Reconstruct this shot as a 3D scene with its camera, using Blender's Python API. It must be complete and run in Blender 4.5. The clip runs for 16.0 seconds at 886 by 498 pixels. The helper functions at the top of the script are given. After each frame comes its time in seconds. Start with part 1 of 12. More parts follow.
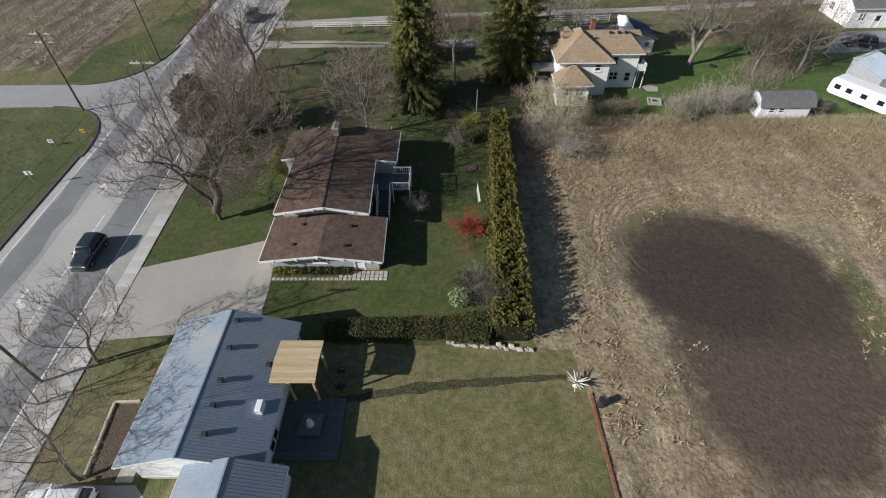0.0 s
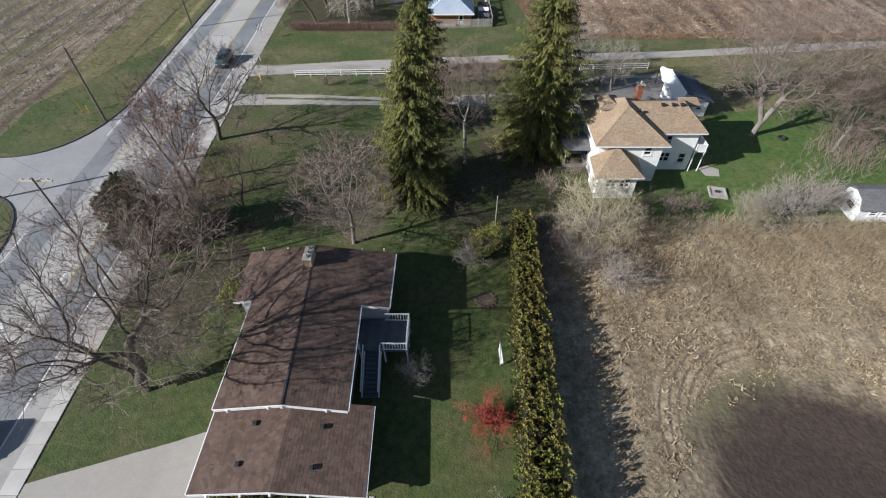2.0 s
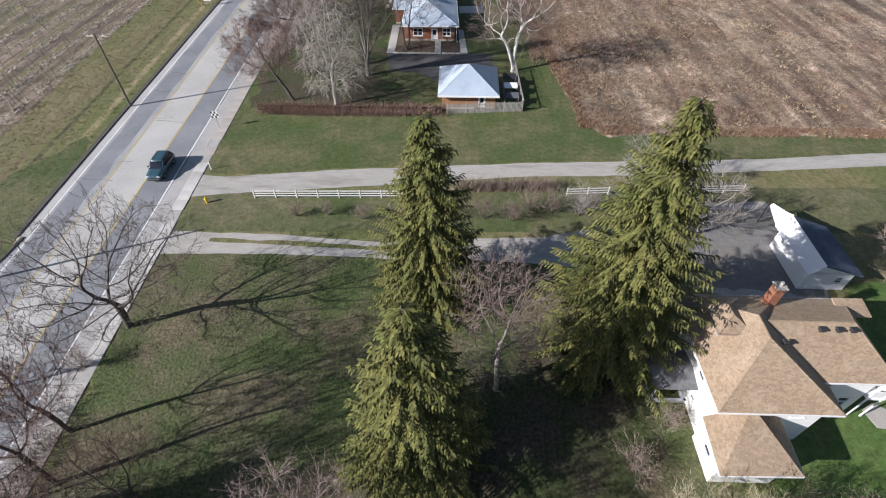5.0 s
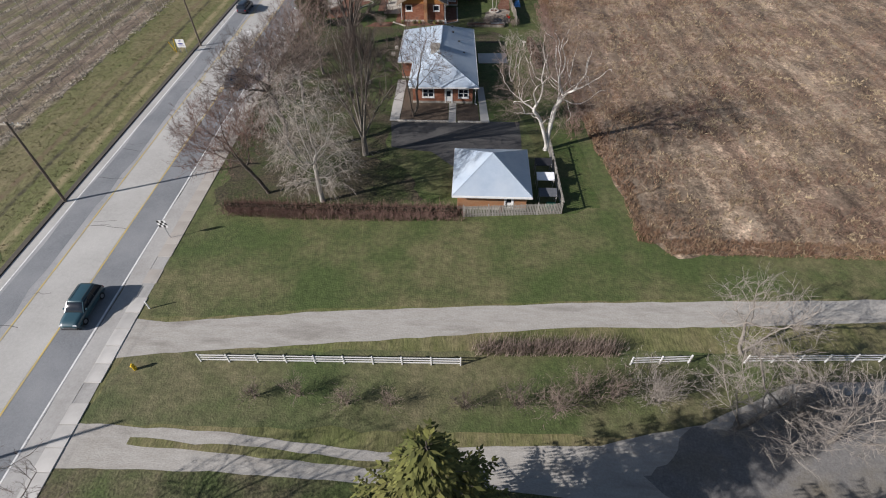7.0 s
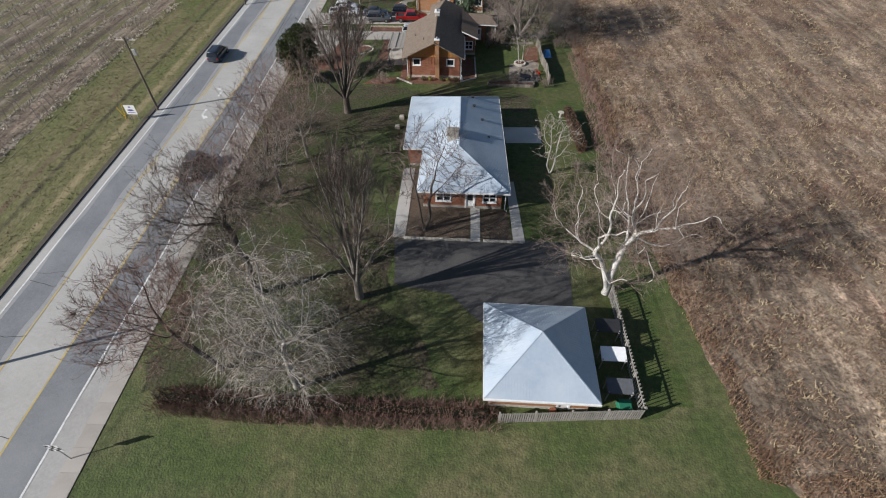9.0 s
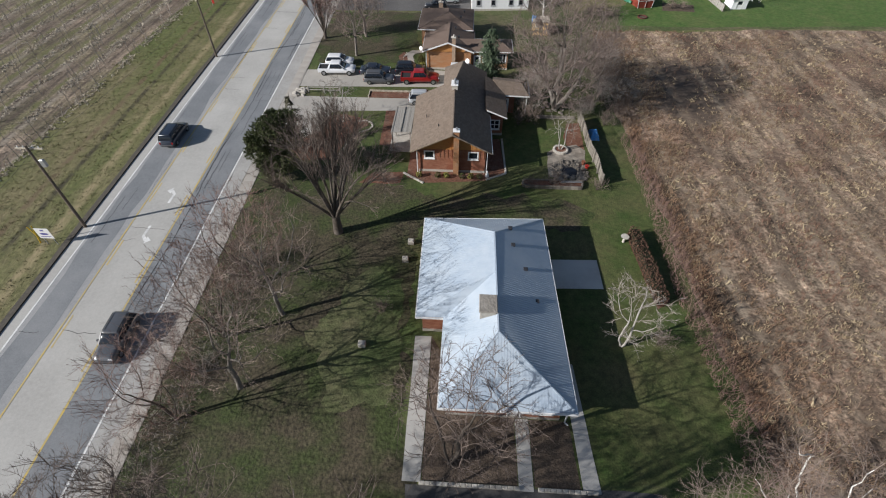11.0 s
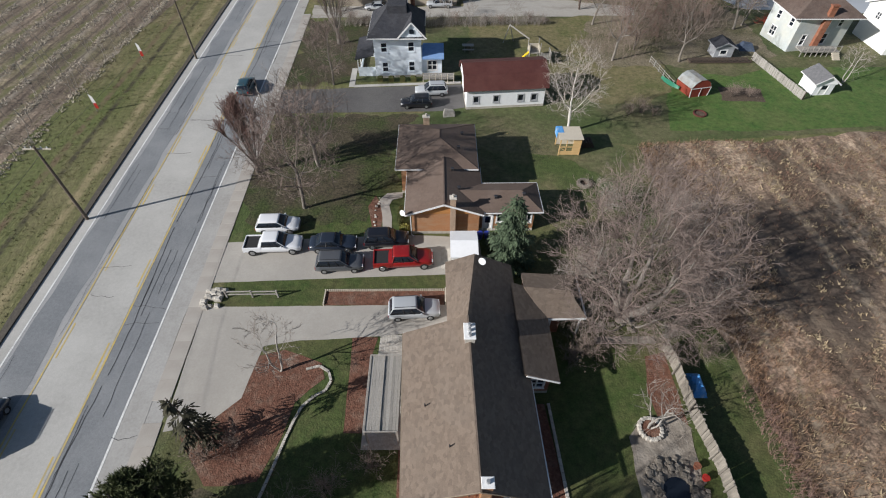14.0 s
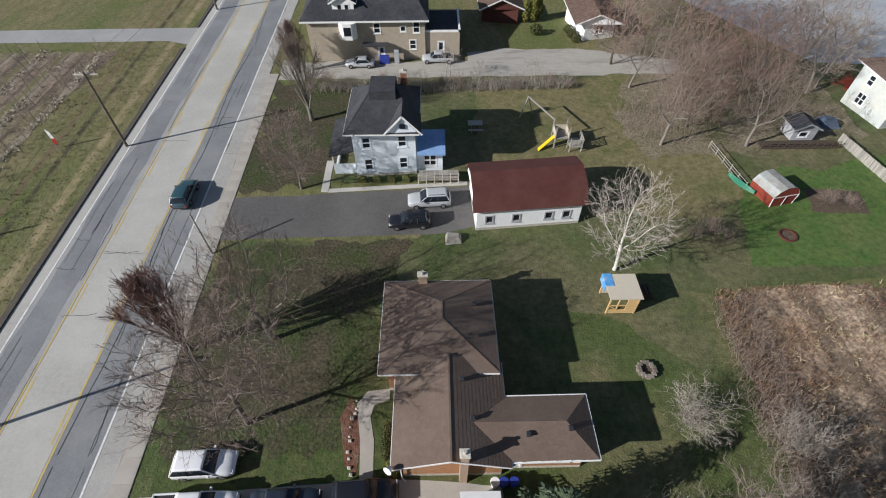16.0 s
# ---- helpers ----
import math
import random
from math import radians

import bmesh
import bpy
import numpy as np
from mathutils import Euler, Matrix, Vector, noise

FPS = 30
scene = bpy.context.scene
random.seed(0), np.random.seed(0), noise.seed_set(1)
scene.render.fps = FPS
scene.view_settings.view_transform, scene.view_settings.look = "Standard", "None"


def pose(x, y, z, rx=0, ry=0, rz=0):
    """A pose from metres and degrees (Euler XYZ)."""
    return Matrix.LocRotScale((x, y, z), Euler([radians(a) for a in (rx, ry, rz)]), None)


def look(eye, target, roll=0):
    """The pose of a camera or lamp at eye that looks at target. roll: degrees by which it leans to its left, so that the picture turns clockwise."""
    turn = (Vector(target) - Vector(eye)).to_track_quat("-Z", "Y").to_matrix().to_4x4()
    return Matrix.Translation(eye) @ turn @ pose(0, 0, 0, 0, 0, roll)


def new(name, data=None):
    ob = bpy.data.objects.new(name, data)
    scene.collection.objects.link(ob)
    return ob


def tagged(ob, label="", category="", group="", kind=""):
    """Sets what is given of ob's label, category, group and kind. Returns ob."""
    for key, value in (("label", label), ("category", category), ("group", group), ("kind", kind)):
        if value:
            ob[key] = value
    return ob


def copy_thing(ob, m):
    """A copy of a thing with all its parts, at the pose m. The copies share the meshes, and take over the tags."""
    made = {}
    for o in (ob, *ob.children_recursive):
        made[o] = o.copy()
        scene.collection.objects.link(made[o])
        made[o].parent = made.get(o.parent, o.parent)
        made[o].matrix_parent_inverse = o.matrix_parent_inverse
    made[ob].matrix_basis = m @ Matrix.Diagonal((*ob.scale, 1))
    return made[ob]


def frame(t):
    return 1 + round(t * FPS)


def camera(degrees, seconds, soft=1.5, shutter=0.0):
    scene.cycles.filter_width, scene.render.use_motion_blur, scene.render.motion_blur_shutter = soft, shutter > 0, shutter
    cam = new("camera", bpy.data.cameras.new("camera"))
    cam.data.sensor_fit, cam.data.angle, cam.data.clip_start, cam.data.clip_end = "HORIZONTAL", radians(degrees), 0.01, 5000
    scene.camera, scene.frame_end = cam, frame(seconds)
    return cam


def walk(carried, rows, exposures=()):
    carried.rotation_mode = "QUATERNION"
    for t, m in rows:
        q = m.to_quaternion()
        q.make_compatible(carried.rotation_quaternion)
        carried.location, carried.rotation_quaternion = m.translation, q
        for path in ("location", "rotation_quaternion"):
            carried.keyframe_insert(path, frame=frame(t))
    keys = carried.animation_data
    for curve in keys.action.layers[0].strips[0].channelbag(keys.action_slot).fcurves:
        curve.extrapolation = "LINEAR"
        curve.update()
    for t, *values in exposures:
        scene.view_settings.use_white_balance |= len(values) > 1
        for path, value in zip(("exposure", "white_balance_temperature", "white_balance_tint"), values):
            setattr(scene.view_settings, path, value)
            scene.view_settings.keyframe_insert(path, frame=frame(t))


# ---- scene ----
cam = camera(84.9, 16.0, 1.1)
PATH = [
    (0, (1.574, -10.887, 35.401), (1.544, -9.479, 33.981), -1.0),
    (0.5, (1.386, -5.582, 35.474), (1.356, -4.177, 34.051), -0.9),
    (1, (1.151, -0.311, 35.584), (1.12, 1.091, 34.158), -0.8),
    (1.5, (0.9, 4.913, 35.695), (0.869, 6.311, 34.266), -0.7),
    (2, (0.566, 10.114, 35.798), (0.535, 11.51, 34.366), -0.6),
    (2.5, (0.148, 15.288, 35.903), (0.117, 16.679, 34.466), -0.5),
    (3, (-0.226, 20.386, 35.997), (-0.259, 21.776, 34.559), -0.5),
    (3.5, (-0.618, 25.363, 36.095), (-0.652, 26.752, 34.656), -0.4),
    (4, (-0.942, 30.351, 36.164), (-0.979, 31.739, 34.725), -0.4),
    (4.5, (-1.138, 35.533, 36.14), (-1.178, 36.921, 34.701), -0.3),
    (4.7, (-1.208, 37.679, 36.123), (-1.248, 39.064, 34.68), -0.2),
    (6.8, (-2.081, 60.51, 35.672), (-2.168, 61.896, 34.233), -0.9),
    (7, (-2.258, 62.745, 35.66), (-2.351, 64.13, 34.22), -1.1),
    (7.5, (-2.944, 68.45, 35.653), (-3.04, 69.834, 34.213), -1.0),
    (8, (-3.793, 74.264, 35.647), (-3.888, 75.646, 34.205), -1.0),
    (8.5, (-4.722, 80.152, 35.646), (-4.814, 81.531, 34.199), -0.7),
    (9, (-5.679, 86.044, 35.619), (-5.768, 87.419, 34.169), -0.4),
    (9.5, (-6.658, 91.932, 35.586), (-6.747, 93.303, 34.134), -0.2),
    (10, (-7.648, 97.891, 35.535), (-7.738, 99.262, 34.082), -0.0),
    (10.2, (-8.036, 100.31, 35.524), (-8.127, 101.681, 34.07), -0.0),
    (12.3, (-11.993, 126.174, 35.35), (-12.034, 127.536, 33.886), 0.2),
    (12.5, (-12.312, 128.633, 35.349), (-12.344, 129.994, 33.884), 0.4),
    (13, (-12.946, 134.717, 35.358), (-12.959, 136.074, 33.889), 0.3),
    (13.5, (-13.346, 140.719, 35.381), (-13.34, 142.073, 33.909), 0.3),
    (14, (-13.577, 146.716, 35.405), (-13.562, 148.067, 33.93), 0.2),
    (14.5, (-13.681, 152.753, 35.424), (-13.66, 154.099, 33.945), 0.2),
    (15, (-13.724, 158.751, 35.442), (-13.7, 160.092, 33.958), 0.2),
    (15.5, (-13.747, 164.804, 35.452), (-13.722, 166.137, 33.961), 0.2),
    (16, (-13.775, 170.869, 35.463), (-13.753, 172.192, 33.963), 0.0),
]
walk(cam, [(t, look(eye, target, roll)) for t, eye, target, roll in PATH],
     [(0.0, 0.20, 6500, 10), (1.0, 0.32, 6400, 10), (2.0, 0.49, 6250, 11), (3.0, 0.60, 6200, 13), (4.5, 0.70, 6230, 15), (6.5, 0.46, 6500, 14), (7.5, 0.36, 6550, 13), (9.0, 0.31, 6450, 11), (16.0, 0.27, 6450, 10)])

# ---- light ----
SUN_AZ, SUN_EL = 202.5, 26.0          # degrees; the way towards the sun, from +x counter-clockwise
world = bpy.data.worlds.new("world")
scene.world = world
world.use_nodes = True
wn = world.node_tree
sky = wn.nodes.new("ShaderNodeTexSky")
sky.sky_type = "NISHITA"
sky.sun_disc = False
sky.sun_elevation = radians(SUN_EL)
sky.sun_rotation = radians(90 - SUN_AZ)
sky.air_density, sky.dust_density = 1.0, 0.6
wn.links.new(sky.outputs["Color"], wn.nodes["Background"].inputs["Color"])
wn.nodes["Background"].inputs["Strength"].default_value = 0.060
sun_data = bpy.data.lights.new("sun", "SUN")
sun_data.energy, sun_data.angle, sun_data.color = 5.0, radians(0.55), (1.0, 0.97, 0.94)
sun = new("sun", sun_data)
sun.rotation_euler = (radians(90 - SUN_EL), 0, radians(SUN_AZ + 90))
scene.view_settings.exposure = 0.14

# ---- materials ----
MATS = {}


def mat(name, c1, c2=None, c3=None, scale=3.0, big=0.25, rough=0.85, metal=0.0, bump=0.3, bscale=None, detail=6.0,
        spec=0.3, stretch=(1, 1, 1), island=0.0, rnd=0.0, world_space=False, split=(0.35, 0.65), bsplit=(0.4, 0.7), grain=0.0, gscale=9.0, cells=0.0, cscale=(3, 3, 3)):
    """Two tones in a fine grain, a third in large patches, and relief."""
    m = bpy.data.materials.new(name)
    m.use_nodes = True
    nt = m.node_tree
    N, Lk = nt.nodes.new, nt.links.new
    bsdf = nt.nodes["Principled BSDF"]
    bsdf.inputs["Roughness"].default_value = rough
    bsdf.inputs["Metallic"].default_value = metal
    bsdf.inputs["Specular IOR Level"].default_value = spec
    c2 = c2 or tuple(v * 0.75 for v in c1)
    if world_space:
        co = N("ShaderNodeNewGeometry").outputs["Position"]
    else:
        co = N("ShaderNodeTexCoord").outputs["Object"]
    mp = N("ShaderNodeMapping")
    mp.inputs["Scale"].default_value = stretch
    Lk(co, mp.inputs["Vector"])
    fine = N("ShaderNodeTexNoise")
    fine.inputs["Scale"].default_value, fine.inputs["Detail"].default_value = scale, detail
    fine.inputs["Roughness"].default_value = 0.65
    Lk(mp.outputs["Vector"], fine.inputs["Vector"])
    r1 = N("ShaderNodeMapRange")
    r1.inputs["From Min"].default_value, r1.inputs["From Max"].default_value = split
    Lk(fine.outputs["Fac"], r1.inputs["Value"])
    mix = N("ShaderNodeMix")
    mix.data_type = "RGBA"
    mix.inputs[6].default_value, mix.inputs[7].default_value = (*c1, 1), (*c2, 1)
    Lk(r1.outputs["Result"], mix.inputs["Factor"])
    col = mix.outputs[2]
    if c3:
        patch = N("ShaderNodeTexNoise")
        patch.inputs["Scale"].default_value, patch.inputs["Detail"].default_value = big, 5.0
        patch.inputs["Roughness"].default_value = 0.6
        Lk(mp.outputs["Vector"], patch.inputs["Vector"])
        r2 = N("ShaderNodeMapRange")
        r2.inputs["From Min"].default_value, r2.inputs["From Max"].default_value = bsplit
        Lk(patch.outputs["Fac"], r2.inputs["Value"])
        mix2 = N("ShaderNodeMix")
        mix2.data_type = "RGBA"
        mix2.inputs[7].default_value = (*c3, 1)
        Lk(col, mix2.inputs[6])
        Lk(r2.outputs["Result"], mix2.inputs["Factor"])
        col = mix2.outputs[2]
    if island or rnd:
        src = N("ShaderNodeNewGeometry").outputs["Random Per Island"] if island else N("ShaderNodeObjectInfo").outputs["Random"]
        amount = island or rnd
        r3 = N("ShaderNodeMapRange")
        r3.inputs["To Min"].default_value, r3.inputs["To Max"].default_value = 1 - amount, 1 + amount
        Lk(src, r3.inputs["Value"])
        vm = N("ShaderNodeVectorMath")
        vm.operation = "SCALE"
        Lk(col, vm.inputs[0])
        Lk(r3.outputs["Result"], vm.inputs["Scale"])
        col = vm.outputs["Vector"]
    if grain:
        gn = N("ShaderNodeTexNoise")
        gn.inputs["Scale"].default_value, gn.inputs["Detail"].default_value = gscale, 4.0
        gn.inputs["Roughness"].default_value = 0.7
        Lk(co, gn.inputs["Vector"])
        col = toned(nt, col, gn.outputs["Fac"], 0.32, 0.68, 1 - grain, 1 + grain)
    if grain and gscale < 2:
        g2 = N("ShaderNodeTexNoise")
        g2.inputs["Scale"].default_value, g2.inputs["Detail"].default_value = 9.0, 3.0
        Lk(co, g2.inputs["Vector"])
        col = toned(nt, col, g2.outputs["Fac"], 0.32, 0.68, 0.82, 1.18)
    if cells:
        m3 = N("ShaderNodeMapping")
        m3.inputs["Scale"].default_value = cscale
        Lk(co, m3.inputs["Vector"])
        vo = N("ShaderNodeTexVoronoi")
        vo.inputs["Scale"].default_value = 1.0
        Lk(m3.outputs["Vector"], vo.inputs["Vector"])
        sp = N("ShaderNodeSeparateColor")
        Lk(vo.outputs["Color"], sp.inputs["Color"])
        col = toned(nt, col, sp.outputs["Red"], 0, 1, 1 - cells, 1 + cells)
    Lk(col, bsdf.inputs["Base Color"])
    if bump:
        bn = N("ShaderNodeTexNoise")
        bn.inputs["Scale"].default_value, bn.inputs["Detail"].default_value = bscale or scale * 2, 5.0
        Lk(mp.outputs["Vector"], bn.inputs["Vector"])
        b = N("ShaderNodeBump")
        b.inputs["Strength"].default_value, b.inputs["Distance"].default_value = min(1, bump), 0.1
        Lk(bn.outputs["Fac"], b.inputs["Height"])
        Lk(b.outputs["Normal"], bsdf.inputs["Normal"])
    MATS[name] = m
    return m


def toned(nt, col, fac, lo, hi, dark, light):
    """Scales a colour between two tones by a factor."""
    r = nt.nodes.new("ShaderNodeMapRange")
    for key, val in zip(("From Min", "From Max", "To Min", "To Max"), (lo, hi, dark, light)):
        r.inputs[key].default_value = val
    nt.links.new(fac, r.inputs["Value"])
    vm = nt.nodes.new("ShaderNodeVectorMath")
    vm.operation = "SCALE"
    nt.links.new(col, vm.inputs[0])
    nt.links.new(r.outputs["Result"], vm.inputs["Scale"])
    return vm.outputs["Vector"]


def plain(name, c, rough=0.5, metal=0.0, spec=0.5, coat=0.0):
    m = bpy.data.materials.new(name)
    m.use_nodes = True
    b = m.node_tree.nodes["Principled BSDF"]
    b.inputs["Base Color"].default_value = (*c, 1)
    b.inputs["Roughness"].default_value, b.inputs["Metallic"].default_value = rough, metal
    b.inputs["Specular IOR Level"].default_value = spec
    b.inputs["Coat Weight"].default_value = coat
    MATS[name] = m
    return m


# ground covers
mat("verge_grass", (0.124, 0.121, 0.049), (0.205, 0.172, 0.094), (0.102, 0.124, 0.037), scale=0.8, big=0.09, bump=0.6, bscale=5, detail=8, grain=0.30, gscale=1.7, stretch=(1, 0.35, 1), bsplit=(0.44, 0.66))
mat("lawn_green", (0.046, 0.075, 0.018), (0.078, 0.092, 0.031), (0.104, 0.095, 0.042), scale=0.7, big=0.12, bump=0.5, bscale=6, detail=8, grain=0.30, gscale=1.7, bsplit=(0.45, 0.68))
mat("lawn_dull", (0.094, 0.100, 0.044), (0.158, 0.140, 0.078), (0.070, 0.094, 0.032), scale=0.45, big=0.10, bump=0.5, bscale=6, detail=9, grain=0.30, gscale=1.7, bsplit=(0.42, 0.62))
mat("lawn_mown", (0.086, 0.098, 0.038), (0.160, 0.142, 0.072), (0.066, 0.092, 0.028), scale=0.42, big=0.09, bump=0.6, bscale=6, detail=9, grain=0.30, gscale=1.7, bsplit=(0.40, 0.60), split=(0.38, 0.66))
mat("lawn_bright", (0.060, 0.118, 0.026), (0.098, 0.138, 0.040), (0.150, 0.150, 0.062), scale=0.6, big=0.08, bump=0.4, bscale=6, detail=8, grain=0.30, gscale=1.7, bsplit=(0.54, 0.76))
# brown litter, its tones lowered further to carry the shade of the trees
mat("litter_and_shade", (0.052, 0.045, 0.026), (0.084, 0.068, 0.044), (0.046, 0.060, 0.019), scale=0.7, big=0.22, bump=0.7, bscale=4, detail=9, grain=0.6, gscale=3.5, bsplit=(0.42, 0.60))
mat("wood_floor", (0.086, 0.079, 0.040), (0.148, 0.122, 0.076), (0.068, 0.090, 0.029), scale=0.7, big=0.14, bump=0.7, bscale=4, detail=9, grain=0.55, gscale=4, bsplit=(0.40, 0.58))
mat("yard_pale", (0.36, 0.38, 0.41), (0.30, 0.315, 0.34), (0.44, 0.46, 0.49), scale=0.5, big=0.06, bump=0.15, rough=0.6, stretch=(0.3, 1.5, 1))
mat("litter_pale", (0.165, 0.138, 0.092), (0.225, 0.190, 0.135), (0.112, 0.106, 0.056), scale=0.7, big=0.16, bump=0.7, bscale=4, detail=9, grain=0.5, gscale=3.0, bsplit=(0.46, 0.66))
mat("lawn_tan", (0.128, 0.120, 0.052), (0.200, 0.170, 0.090), (0.088, 0.108, 0.034), scale=0.9, big=0.12, bump=0.5, bscale=6, detail=9, grain=0.30, gscale=1.7, bsplit=(0.48, 0.68))
mat("rough_blade", (0.150, 0.145, 0.062), (0.205, 0.175, 0.090), scale=1, bump=0, island=0.25, world_space=True)
mat("mulch", (0.130, 0.056, 0.036), (0.168, 0.084, 0.056), (0.195, 0.130, 0.096), scale=2.2, big=0.8, bump=0.7, bscale=9, grain=0.35, gscale=4, bsplit=(0.50, 0.72))
mat("garden_soil", (0.085, 0.062, 0.045), (0.120, 0.090, 0.066), scale=3, bump=0.8, bscale=9, grain=0.4, gscale=7)
mat("gravel", (0.41, 0.39, 0.355), (0.345, 0.325, 0.29), (0.24, 0.222, 0.195), scale=1.6, big=0.45, bump=0.25, bscale=14, detail=8, grain=0.10, gscale=6, stretch=(0.35, 1.4, 1), bsplit=(0.52, 0.74))
mat("asphalt", (0.212, 0.223, 0.233), (0.176, 0.186, 0.196), (0.255, 0.263, 0.270), scale=4, big=0.18, bump=0.25, bscale=22, detail=8, grain=0.12, gscale=14)
mat("asphalt_old", (0.330, 0.332, 0.332), (0.280, 0.283, 0.285), (0.375, 0.373, 0.368), scale=3, big=0.15, bump=0.25, bscale=22, detail=8, grain=0.12, gscale=14)
mat("concrete_lane", (0.43, 0.42, 0.395), (0.37, 0.36, 0.335), (0.48, 0.47, 0.44), scale=3, big=0.15, bump=0.2, bscale=20, detail=8, grain=0.1, gscale=12)
mat("shoulder", (0.37, 0.36, 0.34), (0.32, 0.31, 0.29), (0.41, 0.40, 0.38), scale=1.4, big=0.25, bump=0.15, bscale=18, detail=8, grain=0.08, gscale=5)
mat("sidewalk", (0.48, 0.465, 0.435), (0.40, 0.385, 0.36), (0.55, 0.535, 0.50), scale=2.4, big=0.3, bump=0.2, bscale=20, rnd=0.13)
mat("sidewalk_old", (0.395, 0.362, 0.322), (0.345, 0.315, 0.280), (0.43, 0.400, 0.360), scale=2.4, big=0.3, bump=0.2, bscale=20, rnd=0.06)
mat("concrete", (0.415, 0.39, 0.35), (0.380, 0.356, 0.318), (0.34, 0.318, 0.285), scale=1.2, big=0.2, bump=0.1, bscale=18, detail=8, grain=0.05, gscale=6)
mat("dark_asphalt", (0.075, 0.073, 0.072), (0.060, 0.058, 0.058), (0.095, 0.092, 0.088), scale=3, big=0.2, bump=0.3, bscale=18, grain=0.2, gscale=10)
mat("asphalt_worn", (0.215, 0.208, 0.198), (0.170, 0.164, 0.156), (0.185, 0.165, 0.130), scale=1.4, big=0.25, bump=0.3, bscale=14, grain=0.2, gscale=6, bsplit=(0.45, 0.7))
mat("asphalt_drive", (0.115, 0.110, 0.108), (0.092, 0.088, 0.087), (0.140, 0.135, 0.130), scale=3, big=0.2, bump=0.3, bscale=18, grain=0.2, gscale=10)
mat("curb", (0.075, 0.066, 0.055), (0.110, 0.096, 0.078), scale=3, bump=0.4)
mat("line_white", (0.78, 0.78, 0.76), (0.64, 0.64, 0.62), (0.45, 0.45, 0.44), scale=5, big=0.9, bump=0.1, bsplit=(0.5, 0.75))
mat("line_yellow", (0.62, 0.45, 0.11), (0.54, 0.41, 0.15), (0.42, 0.36, 0.22), scale=4, big=0.8, bump=0.1)
mat("tar", (0.045, 0.045, 0.048), (0.060, 0.060, 0.062), scale=6, bump=0.1)
mat("stone", (0.38, 0.35, 0.31), (0.28, 0.255, 0.22), (0.22, 0.20, 0.17), scale=2.5, big=0.6, bump=0.6, rnd=0.2)
mat("flagstone", (0.260, 0.225, 0.185), (0.185, 0.158, 0.130), (0.32, 0.285, 0.24), scale=1.6, big=0.9, bump=0.6, bscale=6, cells=0.22, cscale=(1.6, 1.6, 1))
mat("pond_rock", (0.185, 0.160, 0.132), (0.125, 0.106, 0.086), (0.27, 0.240, 0.200), scale=2.5, big=0.6, bump=0.6, rnd=0.3)
mat("pale_stone", (0.50, 0.47, 0.42), (0.38, 0.35, 0.30), scale=3, bump=0.6, rnd=0.2)

# buildings
mat("shingle_brown", (0.128, 0.086, 0.067), (0.100, 0.066, 0.052), (0.152, 0.108, 0.087), scale=9, big=0.5, bsplit=(0.45, 0.8), bump=0.25, bscale=20, cells=0.24, cscale=(3.2, 3.2, 8), rough=0.88)
mat("shingle_umber", (0.150, 0.110, 0.088), (0.128, 0.092, 0.074), (0.166, 0.126, 0.104), scale=9, big=0.4, bsplit=(0.45, 0.8), bump=0.25, bscale=20, cells=0.06, cscale=(3.2, 3.2, 8), rough=0.88)
mat("shingle_taupe", (0.192, 0.150, 0.117), (0.165, 0.127, 0.099), (0.182, 0.146, 0.117), scale=9, big=0.4, bsplit=(0.45, 0.8), bump=0.25, bscale=20, cells=0.15, cscale=(3.2, 3.2, 8), rough=0.88)
mat("shingle_mauve", (0.135, 0.098, 0.080), (0.098, 0.070, 0.058), (0.155, 0.118, 0.100), scale=8, big=0.4, bump=0.3, bscale=20, cells=0.12, cscale=(2.6, 2.6, 5), rough=0.9)
mat("shingle_tan", (0.345, 0.258, 0.172), (0.280, 0.206, 0.138), (0.38, 0.295, 0.205), scale=9, big=0.5, bsplit=(0.45, 0.8), bump=0.3, bscale=20, cells=0.17, cscale=(4.5, 4.5, 12), rough=0.88)
mat("shingle_blue", (0.232, 0.288, 0.350), (0.198, 0.250, 0.310), (0.315, 0.325, 0.315), scale=3, big=0.22, bsplit=(0.45, 0.8), bump=0.05, bscale=20, rough=0.5, spec=0.5)
mat("shingle_pale", (0.400, 0.470, 0.545), (0.350, 0.422, 0.505), (0.455, 0.515, 0.570), scale=2, big=0.35, bump=0.05, bscale=20, rough=0.48, spec=0.5)
mat("shingle_grey", (0.17, 0.17, 0.175), (0.13, 0.13, 0.135), scale=7, bump=0.3, bscale=20, cells=0.12, cscale=(2.6, 2.6, 5))
mat("shingle_dark", (0.028, 0.030, 0.038), (0.042, 0.044, 0.052), (0.06, 0.06, 0.066), scale=6, big=0.4, bump=0.3, bscale=20, cells=0.15, cscale=(2.6, 2.6, 5))
mat("shingle_navy", (0.075, 0.100, 0.150), (0.055, 0.076, 0.118), (0.11, 0.14, 0.19), scale=6, big=0.4, bump=0.3, bscale=20, cells=0.12, cscale=(2.6, 2.6, 5))
mat("metal_red", (0.092, 0.032, 0.027), (0.072, 0.025, 0.021), (0.110, 0.044, 0.037), scale=2, big=0.4, bump=0.1, rough=0.6)
mat("siding_white", (0.84, 0.85, 0.86), (0.79, 0.80, 0.81), scale=2, bump=0.05, rough=0.6)
# white siding with the sky's blue on its shaded side tinted into the paint
mat("siding_blue", (0.76, 0.83, 0.89), (0.69, 0.76, 0.83), (0.80, 0.85, 0.90), scale=2, big=0.6, bump=0.05, rough=0.5)
